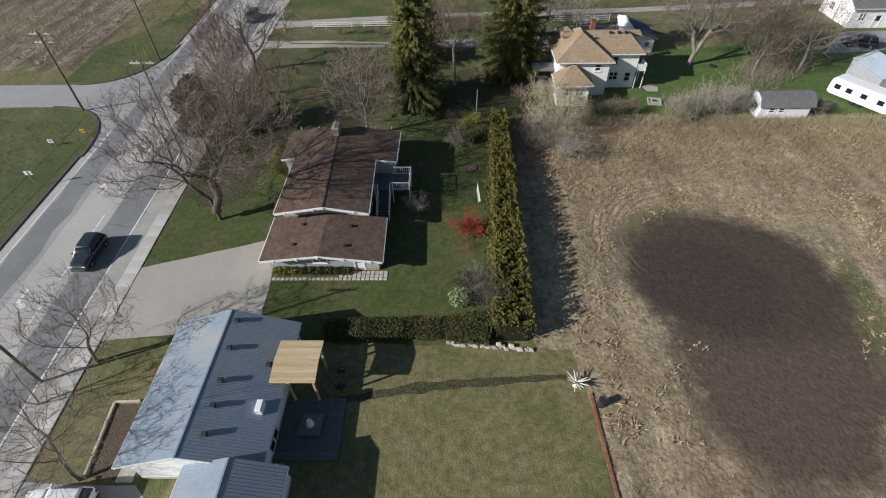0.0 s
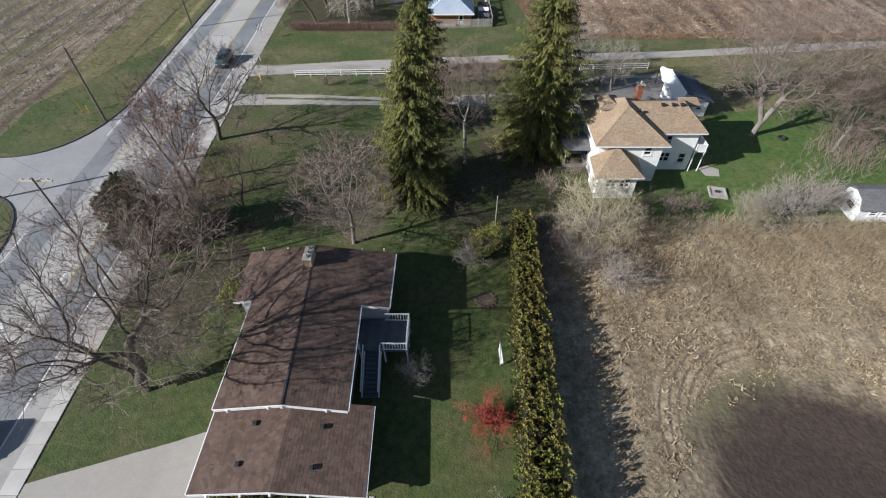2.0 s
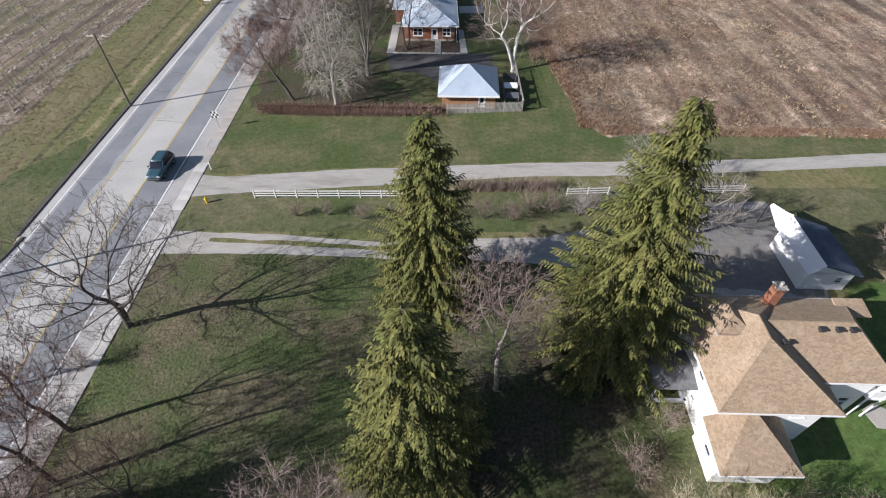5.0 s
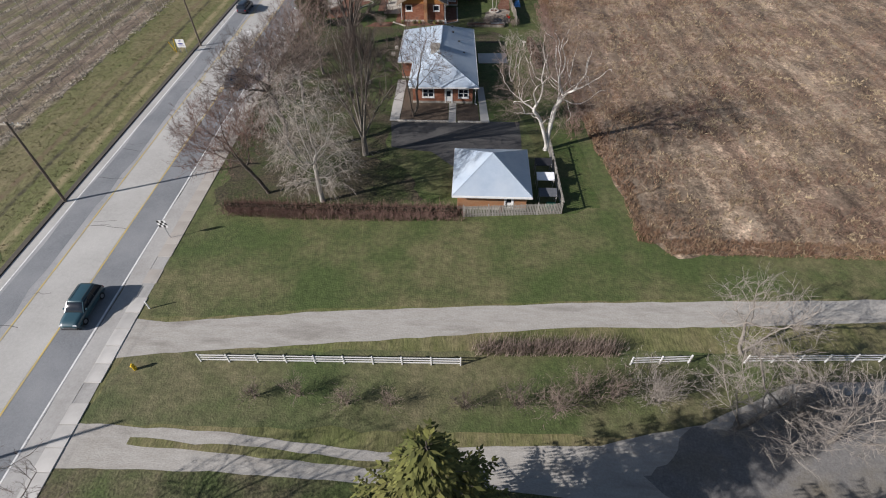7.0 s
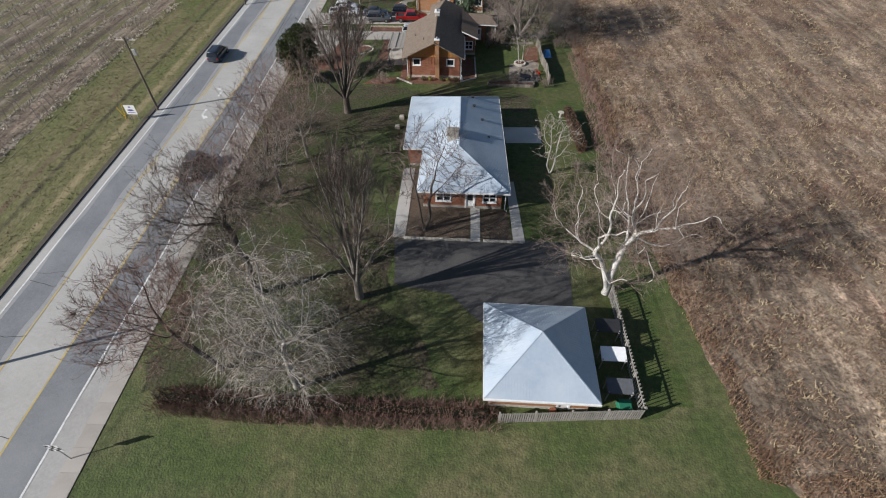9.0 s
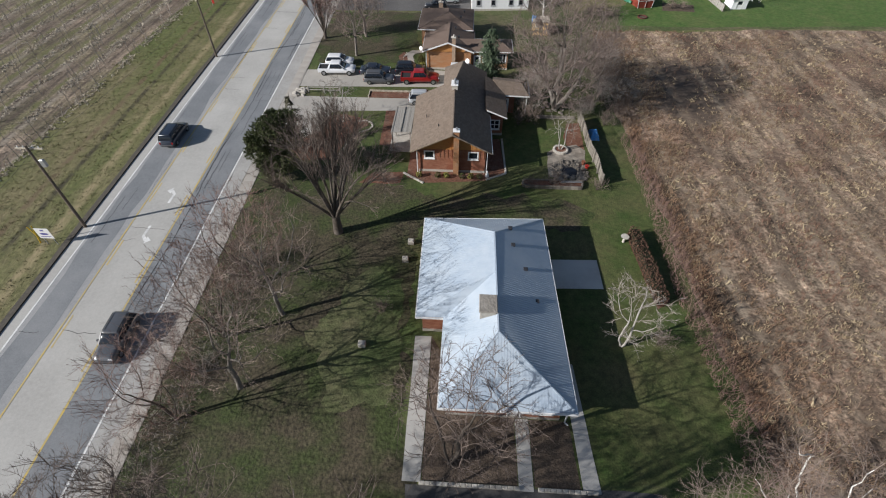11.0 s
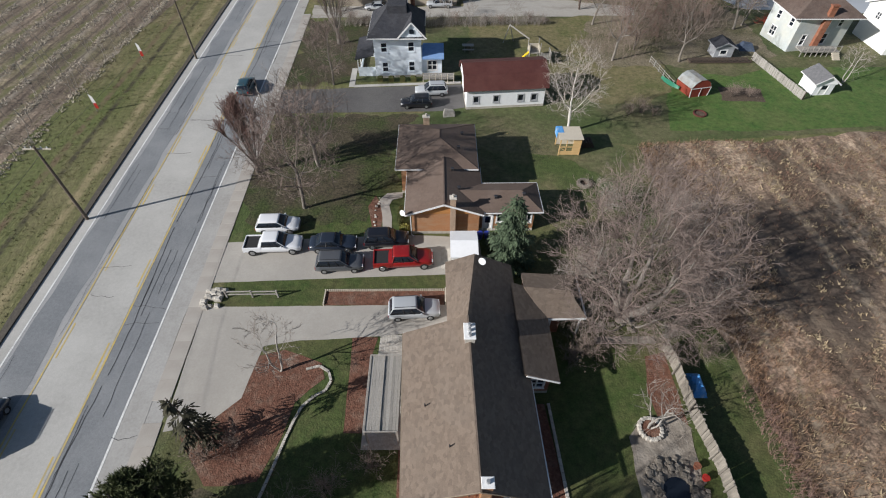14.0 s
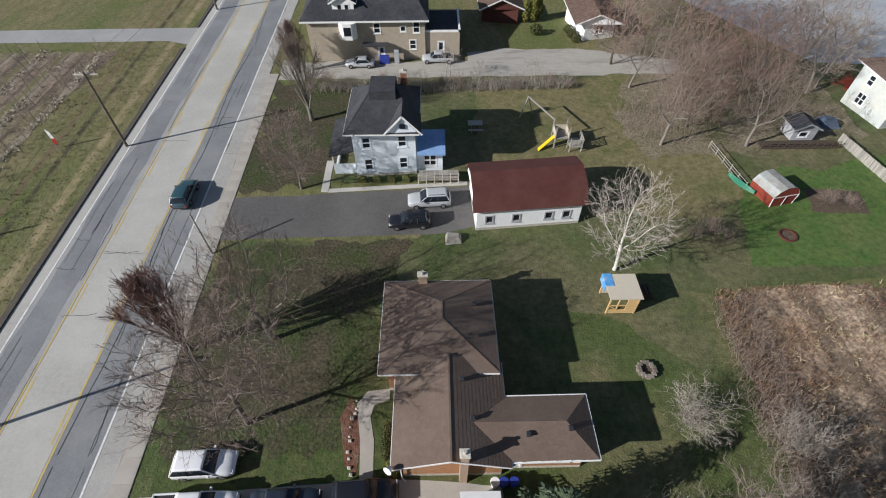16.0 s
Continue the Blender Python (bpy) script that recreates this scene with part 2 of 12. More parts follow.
mat("roof_blue", (0.20, 0.34, 0.60), (0.17, 0.29, 0.53), (0.28, 0.42, 0.66), scale=2, big=0.6, bump=0.1, rough=0.5)
mat("siding_pale", (0.50, 0.54, 0.54), (0.43, 0.46, 0.45), (0.56, 0.56, 0.50), scale=2, big=0.4, bump=0.05, rough=0.6)
mat("siding_cream", (0.84, 0.84, 0.81), (0.79, 0.79, 0.76), scale=2, bump=0.05, rough=0.6)
mat("siding_grey", (0.38, 0.39, 0.41), (0.33, 0.34, 0.36), scale=2, bump=0.05, rough=0.6)
mat("stucco_tan", (0.40, 0.345, 0.275), (0.345, 0.295, 0.235), scale=2, bump=0.2)
mat("brick_red", (0.27, 0.105, 0.060), (0.20, 0.075, 0.045), (0.31, 0.15, 0.095), scale=7, big=1.2, bump=0.4, bscale=14, stretch=(1, 1, 2.6))
mat("brick_orange", (0.40, 0.20, 0.095), (0.31, 0.145, 0.070), (0.36, 0.22, 0.13), scale=7, big=1.0, bump=0.4, bscale=14, stretch=(1, 1, 2.6))
mat("brick_tan", (0.45, 0.34, 0.25), (0.34, 0.24, 0.17), scale=8, bump=0.4, stretch=(1, 1, 2.6))
mat("wood_cedar", (0.46, 0.22, 0.075), (0.36, 0.165, 0.055), scale=4, bump=0.2, stretch=(1, 1, 5))
mat("trim_white", (0.80, 0.80, 0.79), (0.72, 0.72, 0.71), scale=3, bump=0.03, rough=0.5)
mat("wood_new", (0.62, 0.42, 0.20), (0.52, 0.34, 0.155), scale=3, bump=0.15, stretch=(0.4, 5, 5), rnd=0.12)
mat("wood_deck", (0.50, 0.385, 0.225), (0.42, 0.315, 0.180), (0.56, 0.46, 0.31), scale=3, big=0.8, bump=0.15, stretch=(0.4, 5, 5), rnd=0.12)
mat("roof_tin", (0.36, 0.38, 0.38), (0.28, 0.30, 0.30), (0.24, 0.22, 0.19), scale=2, big=0.7, bump=0.1, rough=0.5, metal=0.2)
mat("wood_weathered", (0.36, 0.34, 0.31), (0.26, 0.245, 0.22), scale=4, bump=0.3, stretch=(3, 3, 0.5), rnd=0.18)
mat("wood_fence", (0.27, 0.245, 0.21), (0.20, 0.18, 0.15), scale=4, bump=0.3, stretch=(3, 3, 0.5), rnd=0.22)
mat("wood_pale", (0.56, 0.51, 0.42), (0.46, 0.41, 0.33), scale=4, bump=0.2, stretch=(3, 3, 0.5), rnd=0.12)
mat("wood_dark", (0.085, 0.065, 0.05), (0.06, 0.045, 0.036), scale=4, bump=0.2, stretch=(3, 3, 0.5))
mat("deck_grey", (0.125, 0.132, 0.145), (0.098, 0.104, 0.116), scale=3, bump=0.2, rnd=0.1)
plain("glass_dark", (0.014, 0.019, 0.028), 0.16, 0, 0.5)
mat("tarp_blue", (0.05, 0.26, 0.62), (0.16, 0.38, 0.68), (0.45, 0.52, 0.60), scale=3, big=1.6, bump=0.4, rough=0.5, bsplit=(0.55, 0.7))
plain("plastic_blue", (0.03, 0.05, 0.30), 0.4)
plain("plastic_green", (0.02, 0.16, 0.09), 0.5)
plain("plastic_yellow", (0.72, 0.52, 0.02), 0.4)
plain("plastic_red", (0.42, 0.03, 0.02), 0.45)
plain("plastic_white", (0.80, 0.80, 0.79), 0.4)
plain("metal_dark", (0.05, 0.05, 0.055), 0.5, 0.4)
plain("metal_grey", (0.42, 0.43, 0.44), 0.45, 0.6)
plain("sign_yellow", (0.70, 0.45, 0.02), 0.5)
plain("sign_black", (0.02, 0.02, 0.02), 0.5)
plain("sign_blue", (0.06, 0.05, 0.28), 0.5)
mat("barn_red", (0.27, 0.050, 0.030), (0.20, 0.040, 0.026), scale=3, bump=0.1, stretch=(4, 4, 0.5))
mat("rust_red", (0.115, 0.038, 0.030), (0.085, 0.030, 0.024), scale=3, bump=0.2, stretch=(4, 4, 0.5))

# plants
mat("bark", (0.105, 0.085, 0.070), (0.070, 0.056, 0.046), (0.135, 0.118, 0.10), scale=5, big=0.8, bump=0.6, rnd=0.1)
mat("bark_grey", (0.215, 0.190, 0.165), (0.155, 0.135, 0.115), (0.26, 0.24, 0.21), scale=5, big=0.8, bump=0.6, rnd=0.1)
mat("bark_pale", (0.36, 0.335, 0.300), (0.27, 0.245, 0.215), (0.42, 0.40, 0.37), scale=5, big=0.8, bump=0.5, rnd=0.1)
mat("bark_white", (0.64, 0.61, 0.56), (0.49, 0.46, 0.41), (0.72, 0.70, 0.66), scale=3, big=0.8, bump=0.4)
mat("twig_brown", (0.245, 0.190, 0.158), (0.185, 0.142, 0.118), scale=2, bump=0, rnd=0.15)
mat("twig_dark", (0.165, 0.128, 0.108), (0.120, 0.092, 0.078), scale=2, bump=0, rnd=0.15)
mat("twig_red", (0.245, 0.158, 0.130), (0.182, 0.114, 0.094), scale=2, bump=0, rnd=0.1)
mat("twig_vase", (0.300, 0.196, 0.170), (0.230, 0.146, 0.126), scale=2, bump=0, rnd=0.1)
mat("twig_mauve", (0.240, 0.186, 0.162), (0.180, 0.138, 0.120), scale=2, bump=0, rnd=0.1)
mat("twig_grey", (0.320, 0.285, 0.250), (0.250, 0.220, 0.190), scale=2, bump=0, rnd=0.1)
mat("twig_pale", (0.42, 0.375, 0.33), (0.33, 0.29, 0.25), scale=2, bump=0, rnd=0.1)
mat("twig_straw", (0.345, 0.305, 0.205), (0.270, 0.235, 0.155), scale=2, bump=0, rnd=0.1)
mat("twig_scarlet", (0.30, 0.060, 0.040), (0.22, 0.045, 0.032), scale=2, bump=0)
mat("needle_spruce", (0.105, 0.112, 0.028), (0.062, 0.074, 0.020), (0.146, 0.136, 0.040), scale=1.2, big=0.5, bump=0, island=0.35)
mat("needle_dark", (0.060, 0.056, 0.032), (0.038, 0.036, 0.022), scale=1.2, bump=0, island=0.3)
mat("needle_blue", (0.080, 0.110, 0.062), (0.050, 0.075, 0.044), scale=1.2, bump=0, island=0.3)
mat("needle_pine", (0.098, 0.112, 0.046), (0.058, 0.072, 0.028), scale=1.2, bump=0, island=0.35)
mat("leaf_cedar", (0.205, 0.205, 0.045), (0.135, 0.148, 0.033), (0.215, 0.165, 0.052), scale=1.0, big=0.5, bump=0, island=0.35)
mat("leaf_dark", (0.046, 0.060, 0.018), (0.068, 0.078, 0.022), (0.095, 0.078, 0.030), scale=1.2, big=0.8, bump=0, island=0.3)
mat("trim_tan", (0.30, 0.24, 0.18), (0.24, 0.19, 0.14), scale=3, bump=0.05)
mat("pole_wood", (0.165, 0.135, 0.105), (0.115, 0.092, 0.072), scale=4, bump=0.3, stretch=(3, 3, 0.4))
mat("leaf_pale", (0.30, 0.34, 0.20), (0.16, 0.21, 0.09), scale=2, bump=0, island=0.3)
mat("hedge_brown", (0.110, 0.062, 0.040), (0.080, 0.046, 0.032), scale=2, bump=0, island=0.3)
# near-black filler: the shade inside the hedges put into a colour
mat("inner_shade", (0.020, 0.022, 0.010), scale=2, bump=0)
mat("dry_grass", (0.450, 0.368, 0.240), (0.318, 0.248, 0.156), (0.24, 0.178, 0.112), scale=0.8, big=0.12, bump=0, island=0.25, world_space=True)
mat("dry_weed", (0.225, 0.160, 0.112), (0.160, 0.108, 0.078), (0.190, 0.100, 0.070), scale=0.6, big=0.10, bump=0, island=0.3, world_space=True)
mat("weed_red", (0.245, 0.150, 0.092), (0.175, 0.100, 0.064), (0.290, 0.205, 0.130), scale=0.7, big=0.2, bump=0, island=0.3, world_space=True)
mat("straw", (0.58, 0.52, 0.425), (0.44, 0.38, 0.295), scale=2, bump=0, island=0.3, world_space=True)


def field_material(name, base, light, red, ang, period, dark=None, amp=0.34):
    """Dry field with faint strips along one way; dark: soft-edged ellipses of bare damp soil, or of soil with painted
    tree shade (x, y, rx, ry, turn).
    """
    m = mat(name, base, light, red, scale=0.9, big=0.07, bump=0.9, bscale=3.0, detail=10, world_space=True, bsplit=(0.45, 0.72), grain=0.62 if amp > 0.3 else 0.36, gscale=3.2)
    nt = m.node_tree
    N, Lk = nt.nodes.new, nt.links.new
    bsdf = nt.nodes["Principled BSDF"]
    col = bsdf.inputs["Base Color"].links[0].from_socket
    pos = N("ShaderNodeNewGeometry").outputs["Position"]
    mp = N("ShaderNodeMapping")
    mp.inputs["Rotation"].default_value = (0, 0, radians(ang))
    mp.inputs["Scale"].default_value = (1.0 / period, 0.035, 1)
    Lk(pos, mp.inputs["Vector"])
    st = N("ShaderNodeTexNoise")
    st.inputs["Scale"].default_value, st.inputs["Detail"].default_value = 1.0, 6.0
    st.inputs["Distortion"].default_value = 0.5
    Lk(mp.outputs["Vector"], st.inputs["Vector"])
    rr = N("ShaderNodeMapRange")
    rr.inputs["From Min"].default_value, rr.inputs["From Max"].default_value = 0.35, 0.65
    rr.inputs["To Min"].default_value, rr.inputs["To Max"].default_value = 1 - amp, 1 + amp
    Lk(st.outputs["Fac"], rr.inputs["Value"])
    sc = N("ShaderNodeVectorMath")
    sc.operation = "SCALE"
    Lk(col, sc.inputs[0])
    Lk(rr.outputs["Result"], sc.inputs["Scale"])
    col = sc.outputs["Vector"]
    mq = N("ShaderNodeMapping")
    mq.inputs["Rotation"].default_value = (0, 0, radians(ang))
    mq.inputs["Scale"].default_value = (0.75, 0.26, 1)
    Lk(pos, mq.inputs["Vector"])
    sq = N("ShaderNodeTexNoise")
    sq.inputs["Scale"].default_value, sq.inputs["Detail"].default_value = 1.0, 5.0
    sq.inputs["Roughness"].default_value = 0.7
    Lk(mq.outputs["Vector"], sq.inputs["Vector"])
    col = toned(nt, col, sq.outputs["Fac"], 0.36, 0.64, 1 - amp * 0.9, 1 + amp * 0.9)
    bl = N("ShaderNodeTexNoise")
    bl.inputs["Scale"].default_value, bl.inputs["Detail"].default_value = 0.16, 8.0
    bl.inputs["Roughness"].default_value = 0.72
    Lk(pos, bl.inputs["Vector"])
    col = toned(nt, col, bl.outputs["Fac"], 0.38, 0.62, 1 - amp * 0.8, 1 + amp * 0.8)
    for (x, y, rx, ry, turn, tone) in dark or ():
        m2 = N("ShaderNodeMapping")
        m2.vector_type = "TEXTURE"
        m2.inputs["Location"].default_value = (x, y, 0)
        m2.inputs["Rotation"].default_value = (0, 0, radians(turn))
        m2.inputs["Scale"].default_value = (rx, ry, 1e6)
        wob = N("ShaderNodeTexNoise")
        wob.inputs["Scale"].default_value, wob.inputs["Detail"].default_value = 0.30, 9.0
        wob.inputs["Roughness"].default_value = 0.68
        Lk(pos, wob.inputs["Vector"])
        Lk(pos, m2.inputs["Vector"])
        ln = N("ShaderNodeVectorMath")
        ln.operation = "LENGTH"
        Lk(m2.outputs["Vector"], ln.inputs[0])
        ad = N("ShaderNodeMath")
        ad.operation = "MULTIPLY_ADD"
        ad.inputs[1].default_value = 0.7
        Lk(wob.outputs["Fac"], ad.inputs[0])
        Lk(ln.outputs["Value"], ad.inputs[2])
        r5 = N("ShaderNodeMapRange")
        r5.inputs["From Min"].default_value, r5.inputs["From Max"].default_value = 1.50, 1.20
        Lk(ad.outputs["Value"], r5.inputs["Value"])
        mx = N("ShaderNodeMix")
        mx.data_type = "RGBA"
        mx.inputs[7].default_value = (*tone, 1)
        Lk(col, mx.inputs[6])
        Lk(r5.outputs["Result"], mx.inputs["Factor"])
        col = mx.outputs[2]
    if dark:
        cl = N("ShaderNodeTexNoise")
        cl.inputs["Scale"].default_value, cl.inputs["Detail"].default_value = 1.5, 9.0
        cl.inputs["Roughness"].default_value = 0.75
        Lk(pos, cl.inputs["Vector"])
        col = toned(nt, col, cl.outputs["Fac"], 0.36, 0.64, 0.72, 1.30)
    Lk(col, bsdf.inputs["Base Color"])
    return m


field_material("field_tan", (0.218, 0.172, 0.112), (0.350, 0.288, 0.194), (0.198, 0.142, 0.086), -18, 2.2,
               dark=[(23.0, 28.0, 5.4, 2.2, 32, (0.165, 0.148, 0.085)), (38.6, 15.0, 1.8, 8, -14, (0.140, 0.138, 0.066)),
                     (29.0, 12.0, 8.4, 12.5, -16, (0.098, 0.072, 0.054)), (28.6, 20.8, 10.6, 8.6, -4, (0.068, 0.050, 0.039)), (26.0, 19.6, 6.6, 5.6, -20, (0.056, 0.042, 0.034))], amp=0.2)
# the ellipse here paints tree shadow together with darker soil beside the broad tree
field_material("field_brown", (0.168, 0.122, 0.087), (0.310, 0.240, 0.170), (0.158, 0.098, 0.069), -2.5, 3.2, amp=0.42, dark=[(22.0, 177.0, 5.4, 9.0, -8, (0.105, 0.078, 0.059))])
field_material("field_rows", (0.142, 0.108, 0.080), (0.198, 0.155, 0.116), (0.150, 0.140, 0.070), 0, 2.0)


def banded(name, waves):
    """Adds bands of a second tone: waves of (kind, centre, period, r0, r1, duty, tone); kind road: along the main road, slant: along the old furrows, ring: round a centre."""
    nt = MATS[name].node_tree
    N, Lk = nt.nodes.new, nt.links.new
    bsdf = nt.nodes["Principled BSDF"]
    col = bsdf.inputs["Base Color"].links[0].from_socket
    pos = N("ShaderNodeNewGeometry").outputs["Position"]

    def calc(op, *xs):
        n = N("ShaderNodeMath")
        n.operation = op
        for i, x in enumerate(xs):
            if isinstance(x, (int, float)):
                n.inputs[i].default_value = x
            else:
                Lk(x, n.inputs[i])
        return n.outputs[0]

    def ramp(x, a, b):
        n = N("ShaderNodeMapRange")
        n.inputs["From Min"].default_value, n.inputs["From Max"].default_value = a, b
        Lk(x, n.inputs["Value"])
        return n.outputs["Result"]

    sep = N("ShaderNodeSeparateXYZ")
    Lk(pos, sep.inputs[0])
    x, y = sep.outputs["X"], sep.outputs["Y"]
    wob = N("ShaderNodeTexNoise")
    wob.inputs["Scale"].default_value, wob.inputs["Detail"].default_value = 0.55, 6.0
    wob.inputs["Roughness"].default_value = 0.65
    Lk(pos, wob.inputs["Vector"])
    for kind, (cx, cy), period, r0, r1, duty, jit, tone in waves:
        if kind == "line":
            r = calc("ADD", x, -cx)
        elif kind == "road":
            r = calc("ADD", calc("ADD", x, 31.6), calc("MULTIPLY", y, calc("ADD", 0.0425, calc("MULTIPLY", y, -4.2e-5))))
            r = calc("ADD", r, -cx)
        elif kind == "slant":
            r = calc("ADD", calc("ADD", x, calc("MULTIPLY", y, 0.044)), -cx)
        else:
            dx, dy = calc("ADD", x, -cx), calc("ADD", y, -cy)
            r = calc("SQRT", calc("ADD", calc("MULTIPLY", dx, dx), calc("MULTIPLY", dy, dy)))
        rj = calc("ADD", r, calc("MULTIPLY", calc("ADD", wob.outputs["Fac"], -0.5), jit))
        ph = calc("ABSOLUTE", calc("ADD", calc("FRACT", calc("DIVIDE", rj, period)), -0.5))
        m = ramp(ph, duty + 0.07, duty - 0.07)
        e = min(0.8, (r1 - r0) * 0.35)
        m = calc("MULTIPLY", m, calc("MULTIPLY", ramp(r, r0, r0 + e), ramp(r, r1, r1 - e)))
        if kind == "ring":
            m = calc("MULTIPLY", m, calc("MULTIPLY", ramp(dx, 0.0, -4.0), ramp(dy, -5.0, -1.0)))
        if kind != "ring":
            m = calc("MULTIPLY", m, ramp(wob.outputs["Fac"], 0.34, 0.56))
        mx = N("ShaderNodeMix")
        mx.data_type = "RGBA"
        mx.inputs[7].default_value = (*tone, 1)
        Lk(col, mx.inputs[6])
        Lk(m, mx.inputs["Factor"])
        col = mx.outputs[2]
    Lk(col, bsdf.inputs["Base Color"])


banded("field_rows", [("line", (-66.425, 0), 4.45, -80, 3.5, 0.15, 1.1, (0.28, 0.240, 0.190)), ("line", (-65.6, 0), 2.225, -80, 0, 0.085, 0.7, (0.082, 0.060, 0.046)), ("line", (-67.6, 0), 4.45, -80, 2, 0.10, 1.6, (0.130, 0.128, 0.052))])
banded("field_brown", [("slant", (-2.4, 0), 5.4, -900, 900, 0.07, 3.2, (0.330, 0.262, 0.190)), ("slant", (-0.9, 0), 8.1, -900, 900, 0.05, 3.0, (0.112, 0.076, 0.054))])
banded("field_tan", [("ring", (27.0, 25.2), 0.72, 6.6, 11.4, 0.16, 0.5, (0.160, 0.125, 0.090))])
banded("verge_grass", [("road", (-15.4, 0), 400, -0.7, 0.9, 0.6, 0.5, (0.29, 0.24, 0.135)), ("road", (-19.0, 0), 400, -0.40, 0.62, 0.6, 0.6, (0.055, 0.048, 0.028)), ("road", (-20.9, 0), 400, -0.5, 0.7, 0.6, 0.6, (0.15, 0.11, 0.065))])


# ---- mesh helpers ----
def link_mesh(name, verts, faces, material, parent=None, label="", smooth=False):
    me = bpy.data.meshes.new(name)
    me.from_pydata(verts, [], faces)
    if smooth:
        me.polygons.foreach_set("use_smooth", [True] * len(me.polygons))
    me.materials.append(MATS[material])
    ob = new(name, me)
    ob.parent = parent
    if label:
        ob["label"] = label
    return ob


class Geo:
    """Collects vertices and faces for one mesh."""

    def __init__(self):
        self.v, self.f = [], []

    def add(self, verts, faces):
        n = len(self.v)
        self.v += [tuple(p) for p in verts]
        self.f += [tuple(i + n for i in f) for f in faces]
        return self

    def box(self, x0, y0, z0, x1, y1, z1):
        v = [(x, y, z) for z in (z0, z1) for x, y in ((x0, y0), (x1, y0), (x1, y1), (x0, y1))]
        return self.add(v, [(3, 2, 1, 0), (4, 5, 6, 7), (0, 1, 5, 4), (1, 2, 6, 5), (2, 3, 7, 6), (3, 0, 4, 7)])

    def bbox(self, x0, y0, z0, x1, y1, z1, b=0.03):
        """Box with chamfered upper edges."""
        v = [(x0, y0, z0), (x1, y0, z0), (x1, y1, z0), (x0, y1, z0), (x0, y0, z1 - b), (x1, y0, z1 - b), (x1, y1, z1 - b), (x0, y1, z1 - b),
             (x0 + b, y0 + b, z1), (x1 - b, y0 + b, z1), (x1 - b, y1 - b, z1), (x0 + b, y1 - b, z1)]
        f = [(3, 2, 1, 0), (8, 9, 10, 11)]
        for i in range(4):
            j = (i + 1) % 4
            f += [(i, j, j + 4, i + 4), (i + 4, j + 4, j + 8, i + 8)]
        return self.add(v, f)

    def beam(self, a, b, w, h=None):
        """Rectangular bar from a to b."""
        a, b = Vector(a), Vector(b)
        d = (b - a).normalized()
        s = d.cross(Vector((0, 0, 1)))
        s = s.normalized() if s.length > 1e-4 else Vector((1, 0, 0))
        u = s.cross(d).normalized()
        s, u = s * w / 2, u * (h or w) / 2
        v = [p + i * s + j * u for p in (a, b) for i, j in ((-1, -1), (1, -1), (1, 1), (-1, 1))]
        return self.add(v, [(0, 1, 2, 3), (7, 6, 5, 4), (0, 4, 5, 1), (1, 5, 6, 2), (2, 6, 7, 3), (3, 7, 4, 0)])

    def tube(self, a, b, r0, r1=None, n=8, caps=True):
        a, b = Vector(a), Vector(b)
        r1 = r0 if r1 is None else r1
        d = (b - a).normalized()
        s = d.orthogonal().normalized()
        u = d.cross(s)
        v = [p + r * (math.cos(2 * math.pi * i / n) * s + math.sin(2 * math.pi * i / n) * u) for p, r in ((a, r0), (b, r1)) for i in range(n)]
        f = [(i, (i + 1) % n, n + (i + 1) % n, n + i) for i in range(n)]
        if caps:
            f += [tuple(range(n - 1, -1, -1)), tuple(range(n, 2 * n))]
        return self.add(v, f)

    def prism(self, pts, z0, z1):
        """Flat polygon raised from z0 to z1 (counter-clockwise points)."""
        n = len(pts)
        v = [(x, y, z0) for x, y in pts] + [(x, y, z1) for x, y in pts]
        f = [tuple(range(n, 2 * n))] + [(i, (i + 1) % n, n + (i + 1) % n, n + i) for i in range(n)]
        return self.add(v, f)

    def quad(self, a, b, c, d):
        return self.add([a, b, c, d], [(0, 1, 2, 3)])

    def out(self, name, material, parent=None, label="", smooth=False):
        return link_mesh(name, self.v, self.f, material, parent, label, smooth)


def thing(name, label, category, loc=(0, 0, 0), group="", kind="", turn=0.0):
    ob = new(name)
    ob.matrix_basis = pose(*loc, 0, 0, turn)
    return tagged(ob, label, category, group, kind)


def ragged(pts, step=1.2, amp=0.35, seed=1):
    """Outline with small uneven bends."""
    out = []
    n = len(pts)
    for i in range(n):
        a, b = Vector((*pts[i], 0)), Vector((*pts[(i + 1) % n], 0))
        k = max(1, int((b - a).length / step))
        side = Vector((-(b - a).y, (b - a).x, 0)).normalized() if (b - a).length else Vector((0, 0, 0))
        for j in range(k):
            p = a.lerp(b, j / k)
            w = noise.noise(Vector((p.x * 0.45, p.y * 0.45, seed * 7.3))) + 0.5 * noise.noise(Vector((p.x * 1.5, p.y * 1.5, seed * 3.1)))
            p = p + side * w * amp
            out.append((p.x, p.y))
    return out


